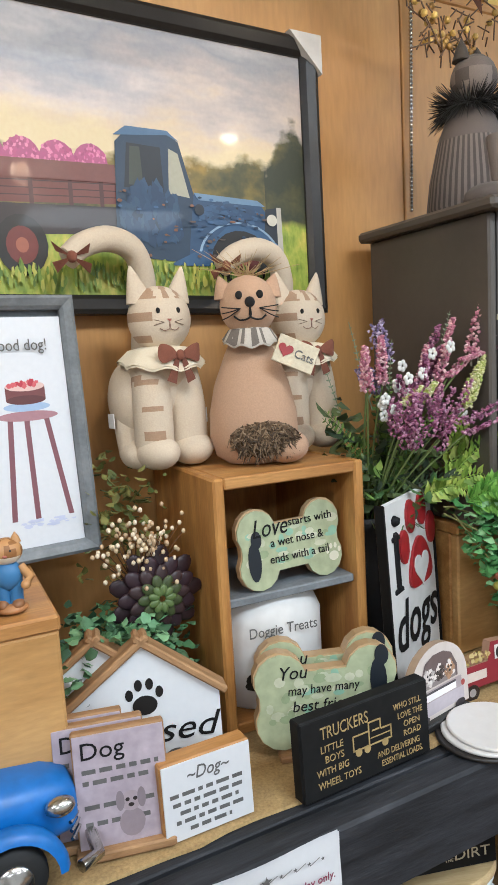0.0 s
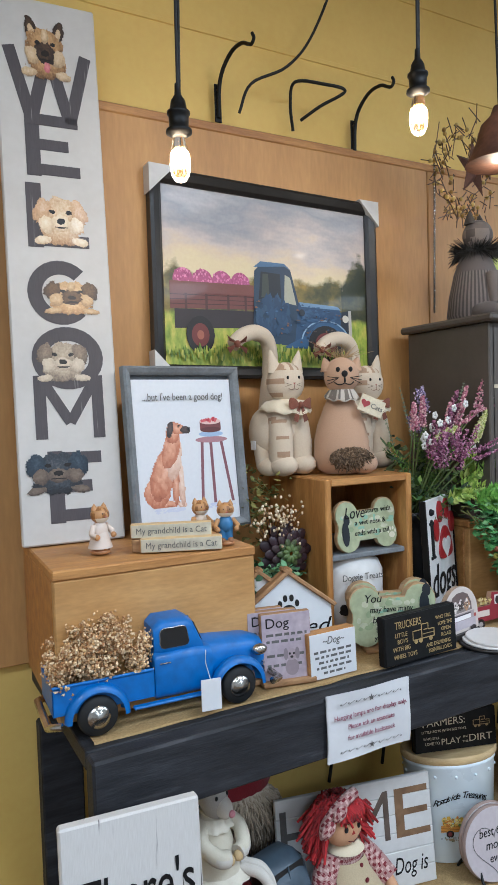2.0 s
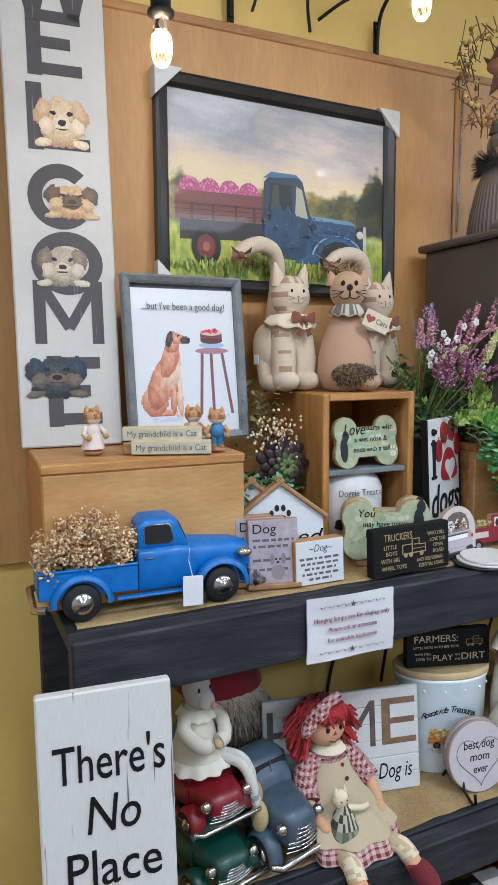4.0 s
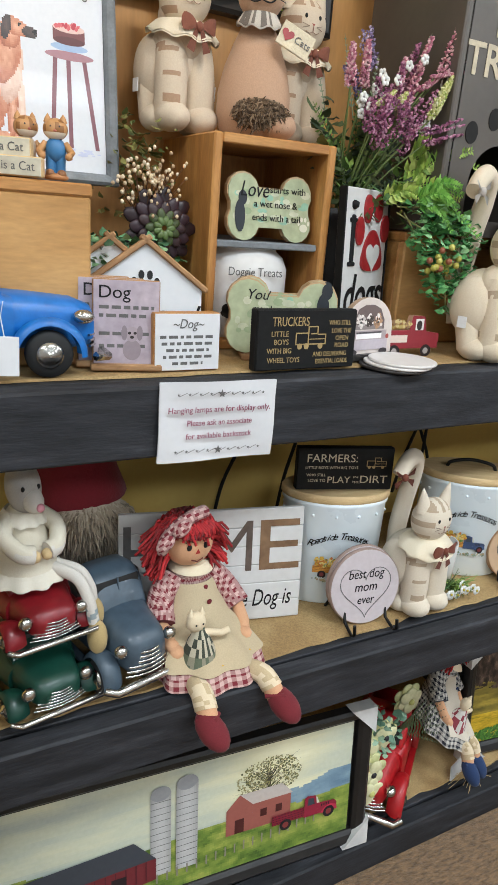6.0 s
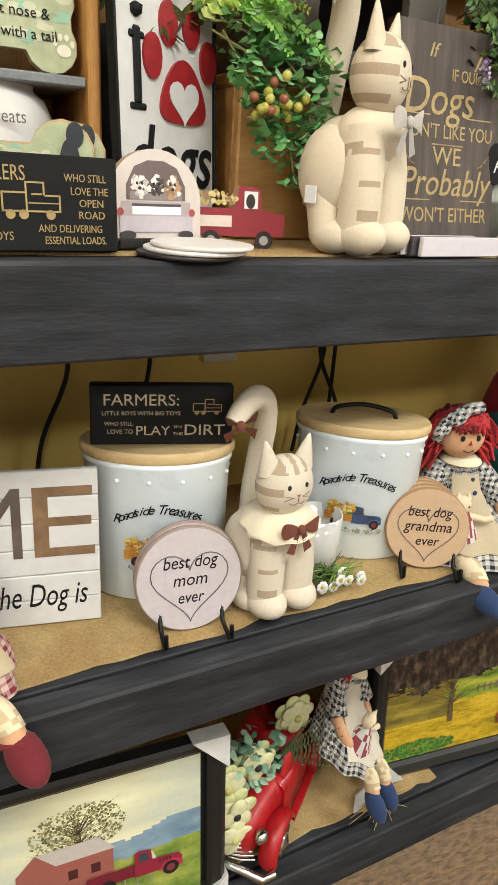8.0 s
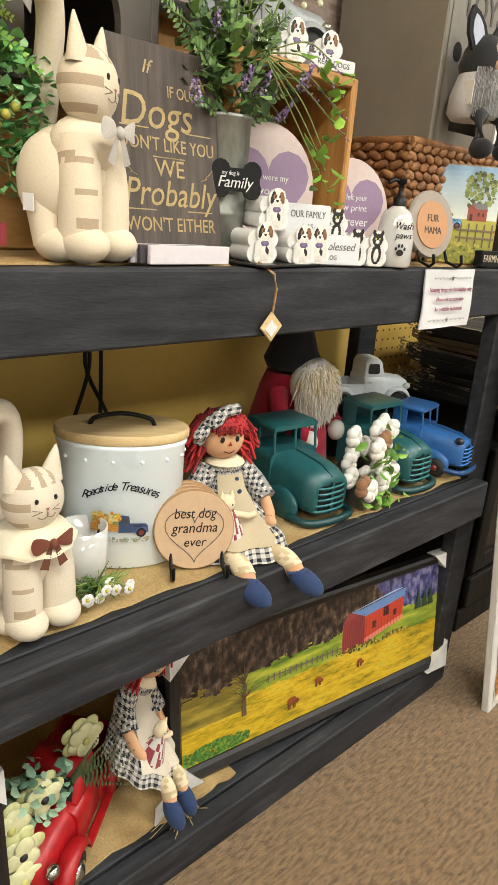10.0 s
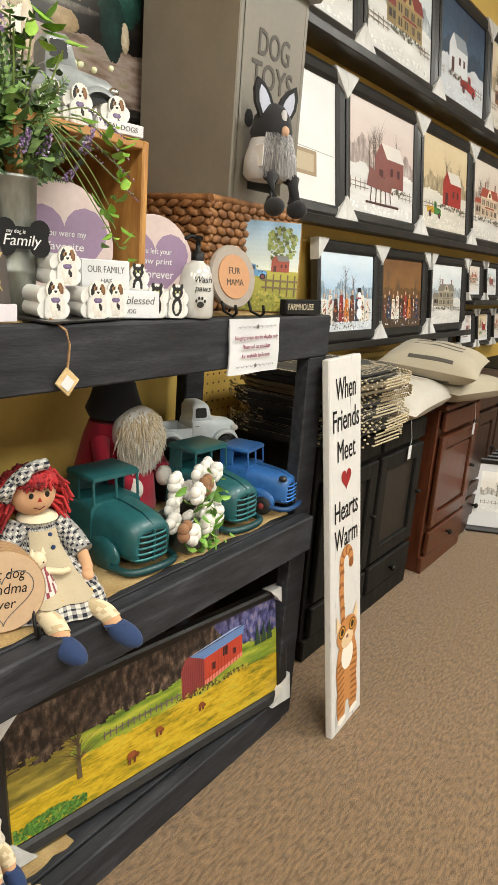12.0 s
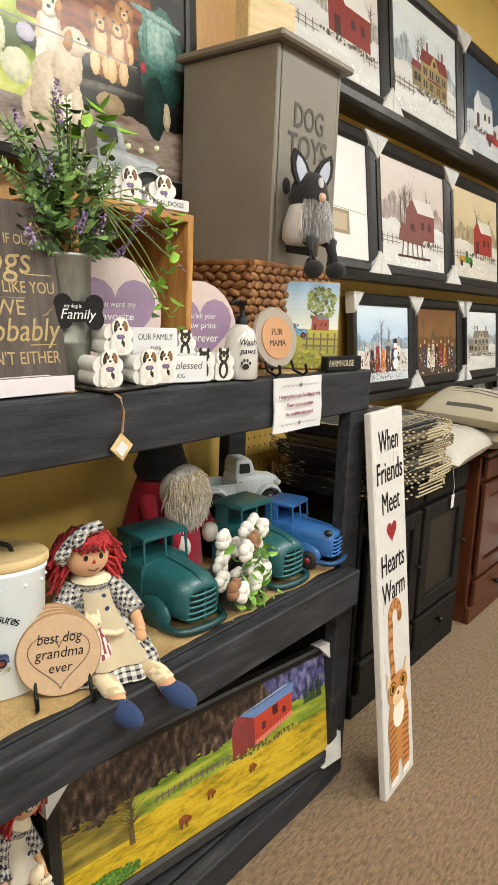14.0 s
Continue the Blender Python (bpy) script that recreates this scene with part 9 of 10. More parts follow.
for k in (-1, 1):
    ear = [(k * u, v) for u, v in ((0.006, 0.15), (0.044, 0.12), (0.066, 0.152), (0.07, 0.178), (0.062, 0.2), (0.04, 0.19), (0.02, 0.172))][::k]
    g.prism(ear, -0.012, -0.002, bk)
    g.prism([(k * 0.04 + (u - k * 0.04) * 0.6, 0.158 + (v - 0.158) * 0.68) for u, v in ear], -0.0135, -0.0118, rgb("b0b4c4"))
    g.tube([(k * 0.03, -0.03, 0.015), (k * 0.034, -0.06, 0.0), (k * 0.036, -0.066, -0.045)], 0.017, 10, bk)
    g.ball(k * 0.038, -0.078, -0.058, 0.022, 0.032, 0.02, 12, 8, bk)
g.box(-0.058, -0.03, 0.045, 0.002, 0.03, 0.045, 0.0005, (0.7, 0.68, 0.64))
g.ball(0.0, -0.044, 0.128, 0.01, 0.006, 0.014, 8, 6, wt)
solo("stuffed_dog_gnome", g, FUR, pose(1.712, 0.07, 1.498, 0, 0, -16) @ Matrix.Diagonal((0.88, 0.9, 1.02, 1)), "black and white stuffed dog gnome with a long grey beard", "stuffed toy")

stuffed_cat(pose(0.688, 0.062, 0.676, 0, 0, 6), 0.276, rgb("d2c6b2"), rgb("ab9880"), "cream striped stuffed cat with a brown bow by the tubs", rgb("6e3a28"), rgb("e0d4ba"), 0.55)


# ---- tubs, plates and signs on the middle shelf ----
ENAMELWHITE = mat("pale_blue_white_enamel", rgb("e9f0f0"), 0.3, 0.0, col2=rgb("dee9f0"), scale=5, fine=70, bump=0.02, coat=0.2, fine_mix=0.06)


def tub(m, label):
    t = thing("lidded_tub", m, label, "tub", "enamel tubs")
    w, d, h = 0.109, 0.066, 0.228
    part("tub_body", Geo().lathe([(0.92, 0), (0.96, 0.004), (1.0, h - 0.012), (1.03, h - 0.008), (1.03, h), (0.98, h), (0.97, 0.1)], seg=56, sx=w, sy=d), ENAMELWHITE, t)
    for i in range(14):
        a = 2 * math.pi * i / 14 + 0.1
        part("rivet", Geo().ball(w * 1.0 * math.cos(a), d * 1.0 * math.sin(a), h - 0.028, 0.0035, 0.0035, 0.0035, 8, 6), ENAMELWHITE, t)
    lid = part("lid", Geo().lathe([(1.04, h + 0.001), (1.06, h + 0.004), (1.06, h + 0.014), (1.03, h + 0.018)], seg=56, sx=w, sy=d), WOOD_PALE, t, "pale wooden lid")
    part("lid_handle", Geo().tube(bend([(-0.055, 0, h + 0.017), (-0.045, 0, h + 0.03), (0, 0, h + 0.038), (0.045, 0, h + 0.03), (0.055, 0, h + 0.017)], 6), 0.004, 8), IRON, lid, "black wire handle")
    for i, s in enumerate("Roadside Treasures"):
        if s == " ":
            continue
        a = radians(-90 - 33 + 66 * i / 17)
        R_ = 1.01
        ob = lettering(s, t, INKBLACK, 0, 0, 0, 0.0215, None, 0.35, 0.0)
        ob.matrix_basis = Matrix.Translation((w * R_ * math.cos(a), d * R_ * math.sin(a), 0.134 + 0.024 * math.cos(radians(94 * (i / 17 - 0.5) * 1.6)))) @ Matrix.Rotation(math.atan2(math.sin(a) / d, math.cos(a) / w) + math.pi / 2, 4, "Z") @ pose(0, 0, 0, 90, 0, 0)
    c = Canvas(0.115, 0.075, 60)
    c.old_truck(0.05, 0.12, 0.9, "3a4a6c", "c98a38")
    c.dabs(0.28, 0.62, 0.22, 0.14, 70, [rgb("c9a23c"), rgb("b4702c"), rgb("d8c27c"), rgb("6a8040")], 0.04)
    c.dabs(0.5, 0.1, 0.5, 0.06, 60, [rgb("7a8a70"), rgb("b8c0c4"), rgb("a89a7a")], 0.03)
    for me_v in range(len(c.g.v)):
        x, y, z = c.g.v[me_v]
        a = -math.pi / 2 + x / w
        c.g.v[me_v] = (w * 1.0 * math.cos(a), d * 1.0 * math.sin(a) + y - 0.0022, z)
    part("truck_print", c.g, PRINT, t, "printed flower truck", pose(0, -0.0006, 0.054))
    return t


tub(pose(0.548, 0.182, 0.675, 0, 0, -19), "white enamel tub printed with a flower truck, wooden lid")
tub(pose(0.915, 0.168, 0.675, 0, 0, -34), "white enamel tub printed with a flower truck, wooden lid")


def easel(m, s):
    t = thing("plate_easel", m, "small black wire plate easel", "easel", "plate easels")
    for k in (-1, 1):
        part("easel_leg", Geo().tube([(k * 0.045 * s, 0.05 * s, 0.1 * s), (k * 0.046 * s, 0.01 * s, 0.012 * s), (k * 0.047 * s, -0.022 * s, 0.003 * s), (k * 0.047 * s, -0.032 * s, 0.012 * s), (k * 0.047 * s, -0.028 * s, 0.03 * s)], 0.0034, 7), IRON, t)
        part("rear_leg", Geo().tube([(k * 0.04 * s, 0.045 * s, 0.085 * s), (k * 0.05 * s, 0.09 * s, 0.003 * s)], 0.003, 7), IRON, t)
    part("cross_bar", Geo().tube([(-0.045 * s, 0.05 * s, 0.1 * s), (0.045 * s, 0.05 * s, 0.1 * s)], 0.003, 7), IRON, t)


def round_plaque(m, R, rim, face, rows, label, border=None, d=0.012, group=""):
    t = thing("round_plaque", m, label, "plaque", group)
    g = Geo(rim)
    g.M = Matrix.Rotation(radians(90), 4, "X")
    g.lathe([(R - 0.003, -d), (R, -d + 0.003), (R, -0.003), (R - 0.003, 0.0)], seg=44)
    part("disc", g, PAINTED, t)
    g = Geo(face)
    g.M = Matrix.Rotation(radians(90), 4, "X")
    g.lathe([(R * 0.97, 0.0), (R * 0.965, 0.0008)], seg=44)
    part("face", g, PAINTED, t)
    if border == "heart":
        hp = heart(0, -0.004, R * 0.72, 40)
        g = Geo().tube([(x, -0.001, z) for x, z in hp + hp[:1]], 0.0009, 5)
        part("heart_line", g, INKGREY, t, "thin dark heart outline")
    for s, x, z, size, width, im, sl in rows:
        lettering(s, t, im, x, z, -0.0013, size, width, sl)
    return t


for k in range(2):
    round_plaque(pose(0.55 + 0.004 * k, 0.05 + 0.014 * k, 0.752, -10, 0, -8), 0.079, rgb("a08a80"), rgb("c2b8ba"), [("best dog", 0, 0.027, 0.027, 0.08, INKBLACK, 0.2), ("mom", 0, 0.0, 0.027, 0.05, INKBLACK, 0.2), ("ever", 0, -0.027, 0.025, 0.038, INKBLACK, 0.2)] if k == 0 else [], "pale round plaque for a dog mom on an easel", "heart" if k == 0 else None, group="dog mom plaques")
easel(pose(0.548, 0.025, 0.673, 0, 0, -8), 1.0)
for k in range(4):
    round_plaque(pose(0.99 + 0.004 * k, 0.05 + 0.0135 * k, 0.747, -10, 0, -29), 0.0725, rgb("a5815c"), rgb("c4a585"), [("best dog", 0, 0.03, 0.026, 0.075, INKBLACK, 0.2), ("grandma", 0, 0.004, 0.026, 0.082, INKBLACK, 0.2), ("ever", 0, -0.022, 0.024, 0.04, INKBLACK, 0.2)] if k == 0 else [], "tan round plaque for a dog grandma on an easel", "heart" if k == 0 else None, group="dog grandma plaques")
easel(pose(0.982, 0.026, 0.673, 0, 0, -29), 1.0)

t = thing("home_sign", pose(0.262, 0.148, 0.675, -7, 0, -12), "white plank sign with large brown home letters", "sign")
for k in range(6):
    part("plank", Geo().box(0, 0.006, 0.0195 + 0.0385 * k, 0.36, 0.012, 0.0375, 0.0015), WHITE, t)
for s, x, im in (("H", -0.13, INKGREY), ("M", 0.035, mat("brown_letter", rgb("6a5c52"), 0.6, col2=rgb("4c4038"), scale=20, bump=0.1)), ("E", 0.128, mat("tan_letter", rgb("8a6c4e"), 0.6, col2=rgb("6c523a"), scale=20, bump=0.1))):
    lettering(s, t, im, x, 0.15, -0.0004, 0.15, 0.082, 0, 0.0, name="letter")
g = Geo()
g.ball(-0.048, -0.004, 0.15, 0.034, 0.006, 0.045, 20, 10, rgb("5c5148"))
part("letter_o", g, PAINTED, t, "dark round letter")
lettering("...where the Dog is", t, INKBLACK, 0.04, 0.045, -0.0004, 0.05, 0.24, 0.25)

t = thing("mug", pose(0.812, 0.125, 0.675), "plain white ceramic mug", "mug")
part("cup", Geo().lathe([(0.036, 0), (0.04, 0.003), (0.042, 0.1), (0.039, 0.1), (0.037, 0.008)], seg=28), CREAM, t)
part("handle", Geo().tube([(-0.04, 0, 0.08), (-0.065, 0, 0.075), (-0.068, 0, 0.04), (-0.04, 0, 0.025)], 0.005, 8), CREAM, t)

r = random.Random(31)
t = thing("daisy_sprig", pose(0.80, 0.05, 0.675), "green sprig with small white daisies lying on the shelf", "plant")
g = Geo()
for k in range(90):
    a = r.uniform(0, 6.28)
    q = r.uniform(0.02, 0.06)
    g.tube([(0, 0.02, 0.012), (q * 0.5 * math.cos(a), q * 0.4 * math.sin(a), 0.03 * r.random() + 0.012), (q * math.cos(a) * 1.1, q * 0.6 * math.sin(a), r.uniform(0.004, 0.05))], 0.0018, 4, r.choice(GREENS), 0.0006)
tagged(part("stem", g, LEAF, t), kind="stuff")
for k in range(9):
    x, y, z = r.uniform(-0.05, 0.055), r.uniform(-0.035, 0.0), r.uniform(0.012, 0.05)
    g = Geo()
    for i in range(7):
        a = 0.9 * i
        g.ball(x + 0.006 * math.cos(a), y, z + 0.006 * math.sin(a), 0.0045, 0.0018, 0.0045, 6, 4, (0.75, 0.75, 0.72))
    g.ball(x, y - 0.002, z, 0.003, 0.003, 0.003, 6, 4, rgb("b8a83c"))
    part("daisy", g, LEAF, t)

t = thing("cotton_arrangement", pose(1.512, 0.085, 0.674, 0, 0, 10) @ Matrix.Scale(1.14, 4), "white cotton bolls and leaves in a ribbed tin box", "plant")
g = Geo()
for s in (-1, 1):
    g.box(s * 0.06, 0, 0.035, 0.004, 0.08, 0.07, 0.001)
    g.box(0, s * 0.04, 0.035, 0.124, 0.004, 0.07, 0.001)
for i in range(14):
    g.tube([(-0.056 + 0.0086 * i, -0.042, 0.006), (-0.056 + 0.0086 * i, -0.042, 0.066)], 0.0028, 6)
part("tin_box", g, GALV, t, "ribbed galvanised box")
for k in range(20):
    x, y, z = -0.1 + 0.19 * ((k * 7) % 20) / 19, r.uniform(-0.06, 0.02), r.uniform(0.05, 0.15)
    g = Geo()
    for i in range(5):
        a = 1.257 * i + k
        g.ball(x + 0.011 * math.cos(a), y - 0.004, z + 0.011 * math.sin(a), 0.0125, 0.011, 0.0125, 10, 7, rgb("dedad2") if k % 10 else rgb("8a6244"))
    part("cotton_boll", g, FUR, t)
g = Geo()
leaf_cluster(g, r, -0.01, -0.05, 0.07, 70, (0.04, 0.012, 0.045), 0.015, [rgb("6a9a3c"), rgb("86b04c"), rgb("557f30")], 1.8)
leaf_cluster(g, r, 0.0, -0.055, 0.0, 34, (0.025, 0.01, 0.03), 0.014, [rgb("6a9a3c"), rgb("86b04c")], 1.8)
tagged(part("foliage", g, LEAF, t, "bright green leaves"), kind="stuff")

# cords and outlet under the top shelf
for k, (x, pts) in enumerate(((0.12, 0.04), (0.16, -0.03), (0.42, 0.05), (0.98, 0.04), (1.06, 0.0), (1.1, -0.06), (0.6, 0.03))):
    t = thing("power_cord", pose(x, 0.49, 0.7), "black power cord hanging behind the shelf", "cable", "power cords")
    part("cord", Geo().tube(bend([(0, 0, 0.02), (pts * 0.3, -0.01, 0.12), (pts * 1.3, -0.012, 0.25), (pts * 0.9, -0.012, 0.37)], 6), 0.0045, 8), RUBBER, t)
t = thing("wall_outlet", pose(0.80, 0.508, 0.99), "cream wall outlet with a plug", "outlet")
part("plate", Geo().box(0, 0, 0, 0.075, 0.008, 0.115, 0.003, (0.6, 0.55, 0.45)), PAINTED, t)
part("socket_face", Geo().box(0, -0.006, 0.022, 0.034, 0.008, 0.028, 0.004, (0.5, 0.46, 0.38)), PAINTED, t)
part("socket_face", Geo().box(0, -0.006, -0.022, 0.034, 0.008, 0.028, 0.004, (0.5, 0.46, 0.38)), PAINTED, t)


# ---- bottom shelf ----
c = Canvas(0.75, 0.28, 71)
def pasture(x, z):
    if z < 0.42 + 0.05 * nz_(x, 0.1, 3, 3, 2):
        return tones(0.5 + 0.5 * nz_(x * 2.0, z * 1.2, 8, 5, 5) + 0.5 * (z - 0.2), [rgb("3f5a26"), rgb("6a8436"), rgb("8f9f46"), rgb("b2b25c")])
    if x > 0.62 and z < 0.48 + 0.35 * (x - 0.6) + 0.04 * nz_(x, 0.4, 5, 4, 3):
        return tones(0.5 + 0.4 * nz_(x, z, 8, 4, 7), [rgb("54728a"), rgb("7f9aac"), rgb("9db0b4")])
    glow = max(0.0, 1 - math.hypot((x - 0.75) * 2.4, z - 0.78) * 1.9)
    return tones(0.55 * glow + 0.35 + 0.25 * nz_(x, z * 2, 3, 4, 8), [rgb("a9b6b4"), rgb("c8cdb8"), rgb("e2dfbc"), rgb("fbf6d2")])


c.field(pasture, 150, 60)
c.bare_tree(0.73, 0.4, 0.5, "4a4434", 60).dabs(0.73, 0.72, 0.1, 0.17, 700, [rgb("7d7a50"), rgb("98925e"), rgb("5a5c3c"), rgb("aaa478")], 0.0035)
c.barn(0.6, 0.3, 0.2, 0.22, "9a5a50", "c2b8b0")
for x0, x1, top in ((0.385, 0.44, 0.84), (0.455, 0.515, 0.88)):
    for i in range(10):
        u, v = x0 + (x1 - x0) * i / 10, x0 + (x1 - x0) * (i + 1) / 10
        q = 0.30 + 0.35 * math.sin(math.pi * (0.15 + 0.75 * i / 10))
        c.bar(u, 0.16, v + 0.001, top, (q * 0.82, q * 0.82, q * 0.8))
    for i in range(12):
        c.bar(x0, 0.2 + 0.052 * i, x1, 0.205 + 0.052 * i, "6a6a68")
    c.oval((x0 + x1) / 2, top, (x1 - x0) / 2, 0.06, "9a9c9e")
c.shape([(0.0, 0.05), (0.4, 0.14), (0.4, 0.32), (0.0, 0.26)], "6f2a30").shape([(0.0, 0.26), (0.4, 0.32), (0.34, 0.5), (0.02, 0.44)], "3f444c")
for i in range(14):
    c.bar(0.02 + 0.027 * i, 0.08 + 0.006 * i, 0.023 + 0.027 * i, 0.25 + 0.005 * i, "55202a")
c.bar(0.28, 0.16, 0.32, 0.25, "2a2024").bar(0.12, 0.1, 0.16, 0.2, "2a2024")
for i in range(18):
    c.bar(0.4 + 0.028 * i, 0.1 + 0.006 * i, 0.404 + 0.028 * i, 0.18 + 0.006 * i, "8a8478")
c.old_truck(0.74, 0.2, 0.22, "8c2238", "7a1c30")
framed_picture(pose(0.208, 0.062, 0.094, -6, 0, -4), 0.83, 0.345, 0.03, 0.022, BLACK, c, "framed farm print with silos, barn and a red truck", 0.06, corners=(1, 2))
c = Canvas(0.825, 0.285, 72)
def autumn(x, z):
    line = 0.6 + 0.05 * nz_(x, 0.3, 3, 3, 1) + 0.08 * x
    if z > line + 0.06 * nz_(x, z, 12, 4, 2):
        cool = [rgb("2c2a48"), rgb("4a4a7a"), rgb("6a6a92"), rgb("8a7a88")]
        warm = [rgb("1c1614"), rgb("352a24"), rgb("54443a"), rgb("7a6656")]
        return tones(0.4 + 0.75 * nz_(x * 4.5, z * 0.9, 12, 6, 4), cool if x + 0.1 * nz_(x, z, 6, 2, 3) > 0.74 else warm)
    v = 0.5 + 0.5 * nz_(x * 1.2, z * 2.6, 6, 5, 6)
    if x < 0.2 + 0.1 * nz_(x, z, 5, 3, 8) and z > 0.3:
        return tones(v, [rgb("4a4420"), rgb("7a6c2a"), rgb("a8923a")])
    if z > 0.42 + 0.05 * nz_(x, 0.2, 6, 3, 9):
        return tones(v, [rgb("4c6420"), rgb("748a2c"), rgb("9aa236"), rgb("b8b044")])
    return tones(v + 0.25 * nz_(x * 4, z * 8, 9, 4, 3), [rgb("6e6a1e"), rgb("9a861c"), rgb("bf9c22"), rgb("cfae30"), rgb("b0a83a")])


c.field(autumn, 300, 84)
c.shape([(0.565, 0.42), (0.66, 0.45), (0.66, 0.72), (0.63, 0.8), (0.585, 0.8), (0.565, 0.7)], "8a3a38").shape([(0.66, 0.45), (0.83, 0.56), (0.83, 0.78), (0.66, 0.72)], "b8402c")
c.shape([(0.6, 0.8), (0.645, 0.8), (0.84, 0.86), (0.835, 0.78), (0.66, 0.715)], "5f7fae").shape([(0.6, 0.8), (0.645, 0.81), (0.835, 0.87), (0.79, 0.875)], "8fa6c8")
c.shape([(0.66, 0.45), (0.83, 0.56), (0.83, 0.6), (0.66, 0.5)], "d8786a").bar(0.74, 0.65, 0.765, 0.74, "3a2020").bar(0.69, 0.57, 0.71, 0.64, "4a2424").bar(0.785, 0.62, 0.8, 0.68, "4a2424")
for k in range(12):
    c.bar(0.57 + 0.0075 * k, 0.43 + 0.0025 * k, 0.5715 + 0.0075 * k, 0.72 + 0.004 * min(k, 8), "6a2a2c")
    c.bar(0.665 + 0.0135 * k, 0.46 + 0.0085 * k, 0.6665 + 0.0135 * k, 0.7 + 0.005 * k, "96301f")
c.dabs(0.7, 0.44, 0.16, 0.03, 160, [rgb("6a5a2a"), rgb("a89a3c"), rgb("4c4a22")], 0.005)
c.dabs(0.1, 0.07, 0.12, 0.07, 420, [rgb("4f7a30"), rgb("6a943c"), rgb("3c6228")], 0.006)
c.bare_tree(0.2, 0.25, 0.5, "5c4c34", 40)
for x, z, s in ((0.37, 0.2, 0.95), (0.47, 0.29, 0.72), (0.64, 0.3, 0.66)):
    c.oval(x, z, 0.018 * s, 0.035 * s, "8a4a26").oval(x + 0.02 * s, z - 0.02, 0.008 * s, 0.025 * s, "7a3e20")
    for k in (-1, -0.6, 0.5, 0.9):
        c.bar(x + k * 0.013 * s - 0.002, z - 0.085 * s, x + k * 0.013 * s + 0.002, z - 0.02, "6a3a22")
for k in range(14):
    c.bar(0.28 + 0.02 * k, 0.46, 0.284 + 0.02 * k, 0.53, "6a5a5a")
c.bar(0.28, 0.5, 0.56, 0.51, "6a5a5a")
for x in (0.9, 0.93, 0.96):
    c.shape([(x - 0.014, 0.6), (x + 0.014, 0.6), (x, 0.82)], "2c4030")
framed_picture(pose(1.452, 0.064, 0.095, -7, 0, -7.5), 0.885, 0.345, 0.03, 0.022, BLACK, c, "framed autumn pasture painting with a red barn and horses", 0.075, corners=(0, 1, 2, 3))

r = random.Random(41)
t = thing("flower_arrangement", pose(0.775, 0.13, 0.25), "white anemones, succulents and ferns in the red truck", "plant")
for k, (x, y, z) in enumerate(((0.045, 0.02, 0.075), (-0.06, -0.02, 0.035), (-0.12, -0.06, -0.015), (-0.125, -0.07, -0.06), (-0.13, -0.04, 0.03))):
    g = Geo()
    for ringn, (n, q, tilt) in enumerate(((7, 0.024, 0.25), (6, 0.015, 0.7))):
        for i in range(n):
            a = 2 * math.pi * i / n + ringn * 0.4 + k
            g.ball(x + q * math.cos(a), y - 0.008 - 0.009 * ringn + 0.004 * math.sin(3 * i + k), z + q * math.sin(a), 0.0185, 0.005, 0.022, 10, 7, rgb("d2cfa4") if ringn else rgb("c6c690"), Matrix.Rotation(math.pi / 2 - a, 4, "Y"))
    g.ball(x, y - 0.024, z, 0.008, 0.006, 0.008, 10, 7, (0.012, 0.012, 0.014) if k in (1, 2) else rgb("b8b46a"))
    part("anemone", g, LEAF, t)
g = Geo()
leaf_cluster(g, r, -0.07, -0.02, 0.03, 150, (0.035, 0.02, 0.04), 0.017, [rgb("7c9a80"), rgb("5f8068"), rgb("93ae92")], 1.2)
tagged(part("foliage", g, LEAF, t, "grey-green succulent leaves"), kind="stuff")
g = Geo()
for k in range(8):
    a = -0.5 + 0.25 * k
    b0 = Vector((0.0, -0.02, 0.02))
    for i in range(16):
        p = b0 + Vector((0.008 * i * math.cos(a), -0.002 * i, 0.007 * i * math.sin(a)))
        for s in (-1, 1):
            L = 0.016 * (1 - i / 18)
            g.put([p, p + Vector((0.003, -0.002, s * L)), p + Vector((0.006, 0, 0))], [(0, 1, 2)], rgb("3f4a2c"))
tagged(part("fern", g, LEAF, t, "dark fern fronds"), kind="stuff")
t = thing("twine_bundle", pose(0.995, 0.05, 0.0925), "loose tan raffia twine on the bottom shelf", "twine")
g = Geo()
for k in range(26):
    a, q = r.uniform(0, 6.28), r.uniform(0.02, 0.09)
    g.tube([(0, 0, 0.004), (q * 0.5 * math.cos(a), q * 0.35 * math.sin(a), 0.006 + 0.012 * r.random()), (q * math.cos(a), q * 0.6 * math.sin(a), 0.003)], 0.0008, 4, rgb("b59a6a"))
tagged(part("strand", g, PAINTED, t), kind="stuff")
solo("corner_card", Geo().prism([(-0.05, 0), (0.05, 0), (0.02, 0.035), (-0.035, 0.03)], 0, 0.004), CARDP, pose(0.985, 0.07, 0.0925, -20, 0, 15), "white folded card on the bottom shelf", "card")


# ---- things by the second crate ----
t = thing("galvanised_can", pose(1.072, 0.135, 1.203), "galvanised metal can holding purple flowers", "vase")
part("can_body", Geo().lathe([(0.043, 0), (0.044, 0.003), (0.045, 0.07), (0.0465, 0.073), (0.045, 0.076), (0.047, 0.212), (0.05, 0.216), (0.05, 0.221), (0.045, 0.222), (0.042, 0.03)], seg=36), GALV, t)
t = thing("word_tag", pose(1.062, 0.078, 1.3, -4, 0, -16), "black bone-shaped tag with white family lettering on the can", "tag")
part("bone_plate", Geo().prism(bone_shape(0.088, 0.058), 0.0, 0.005), BLKSIGN, t)
lettering("my dog is", t, INKWHITE, -0.012, 0.038, -0.0012, 0.009, 0.03, 0.1)
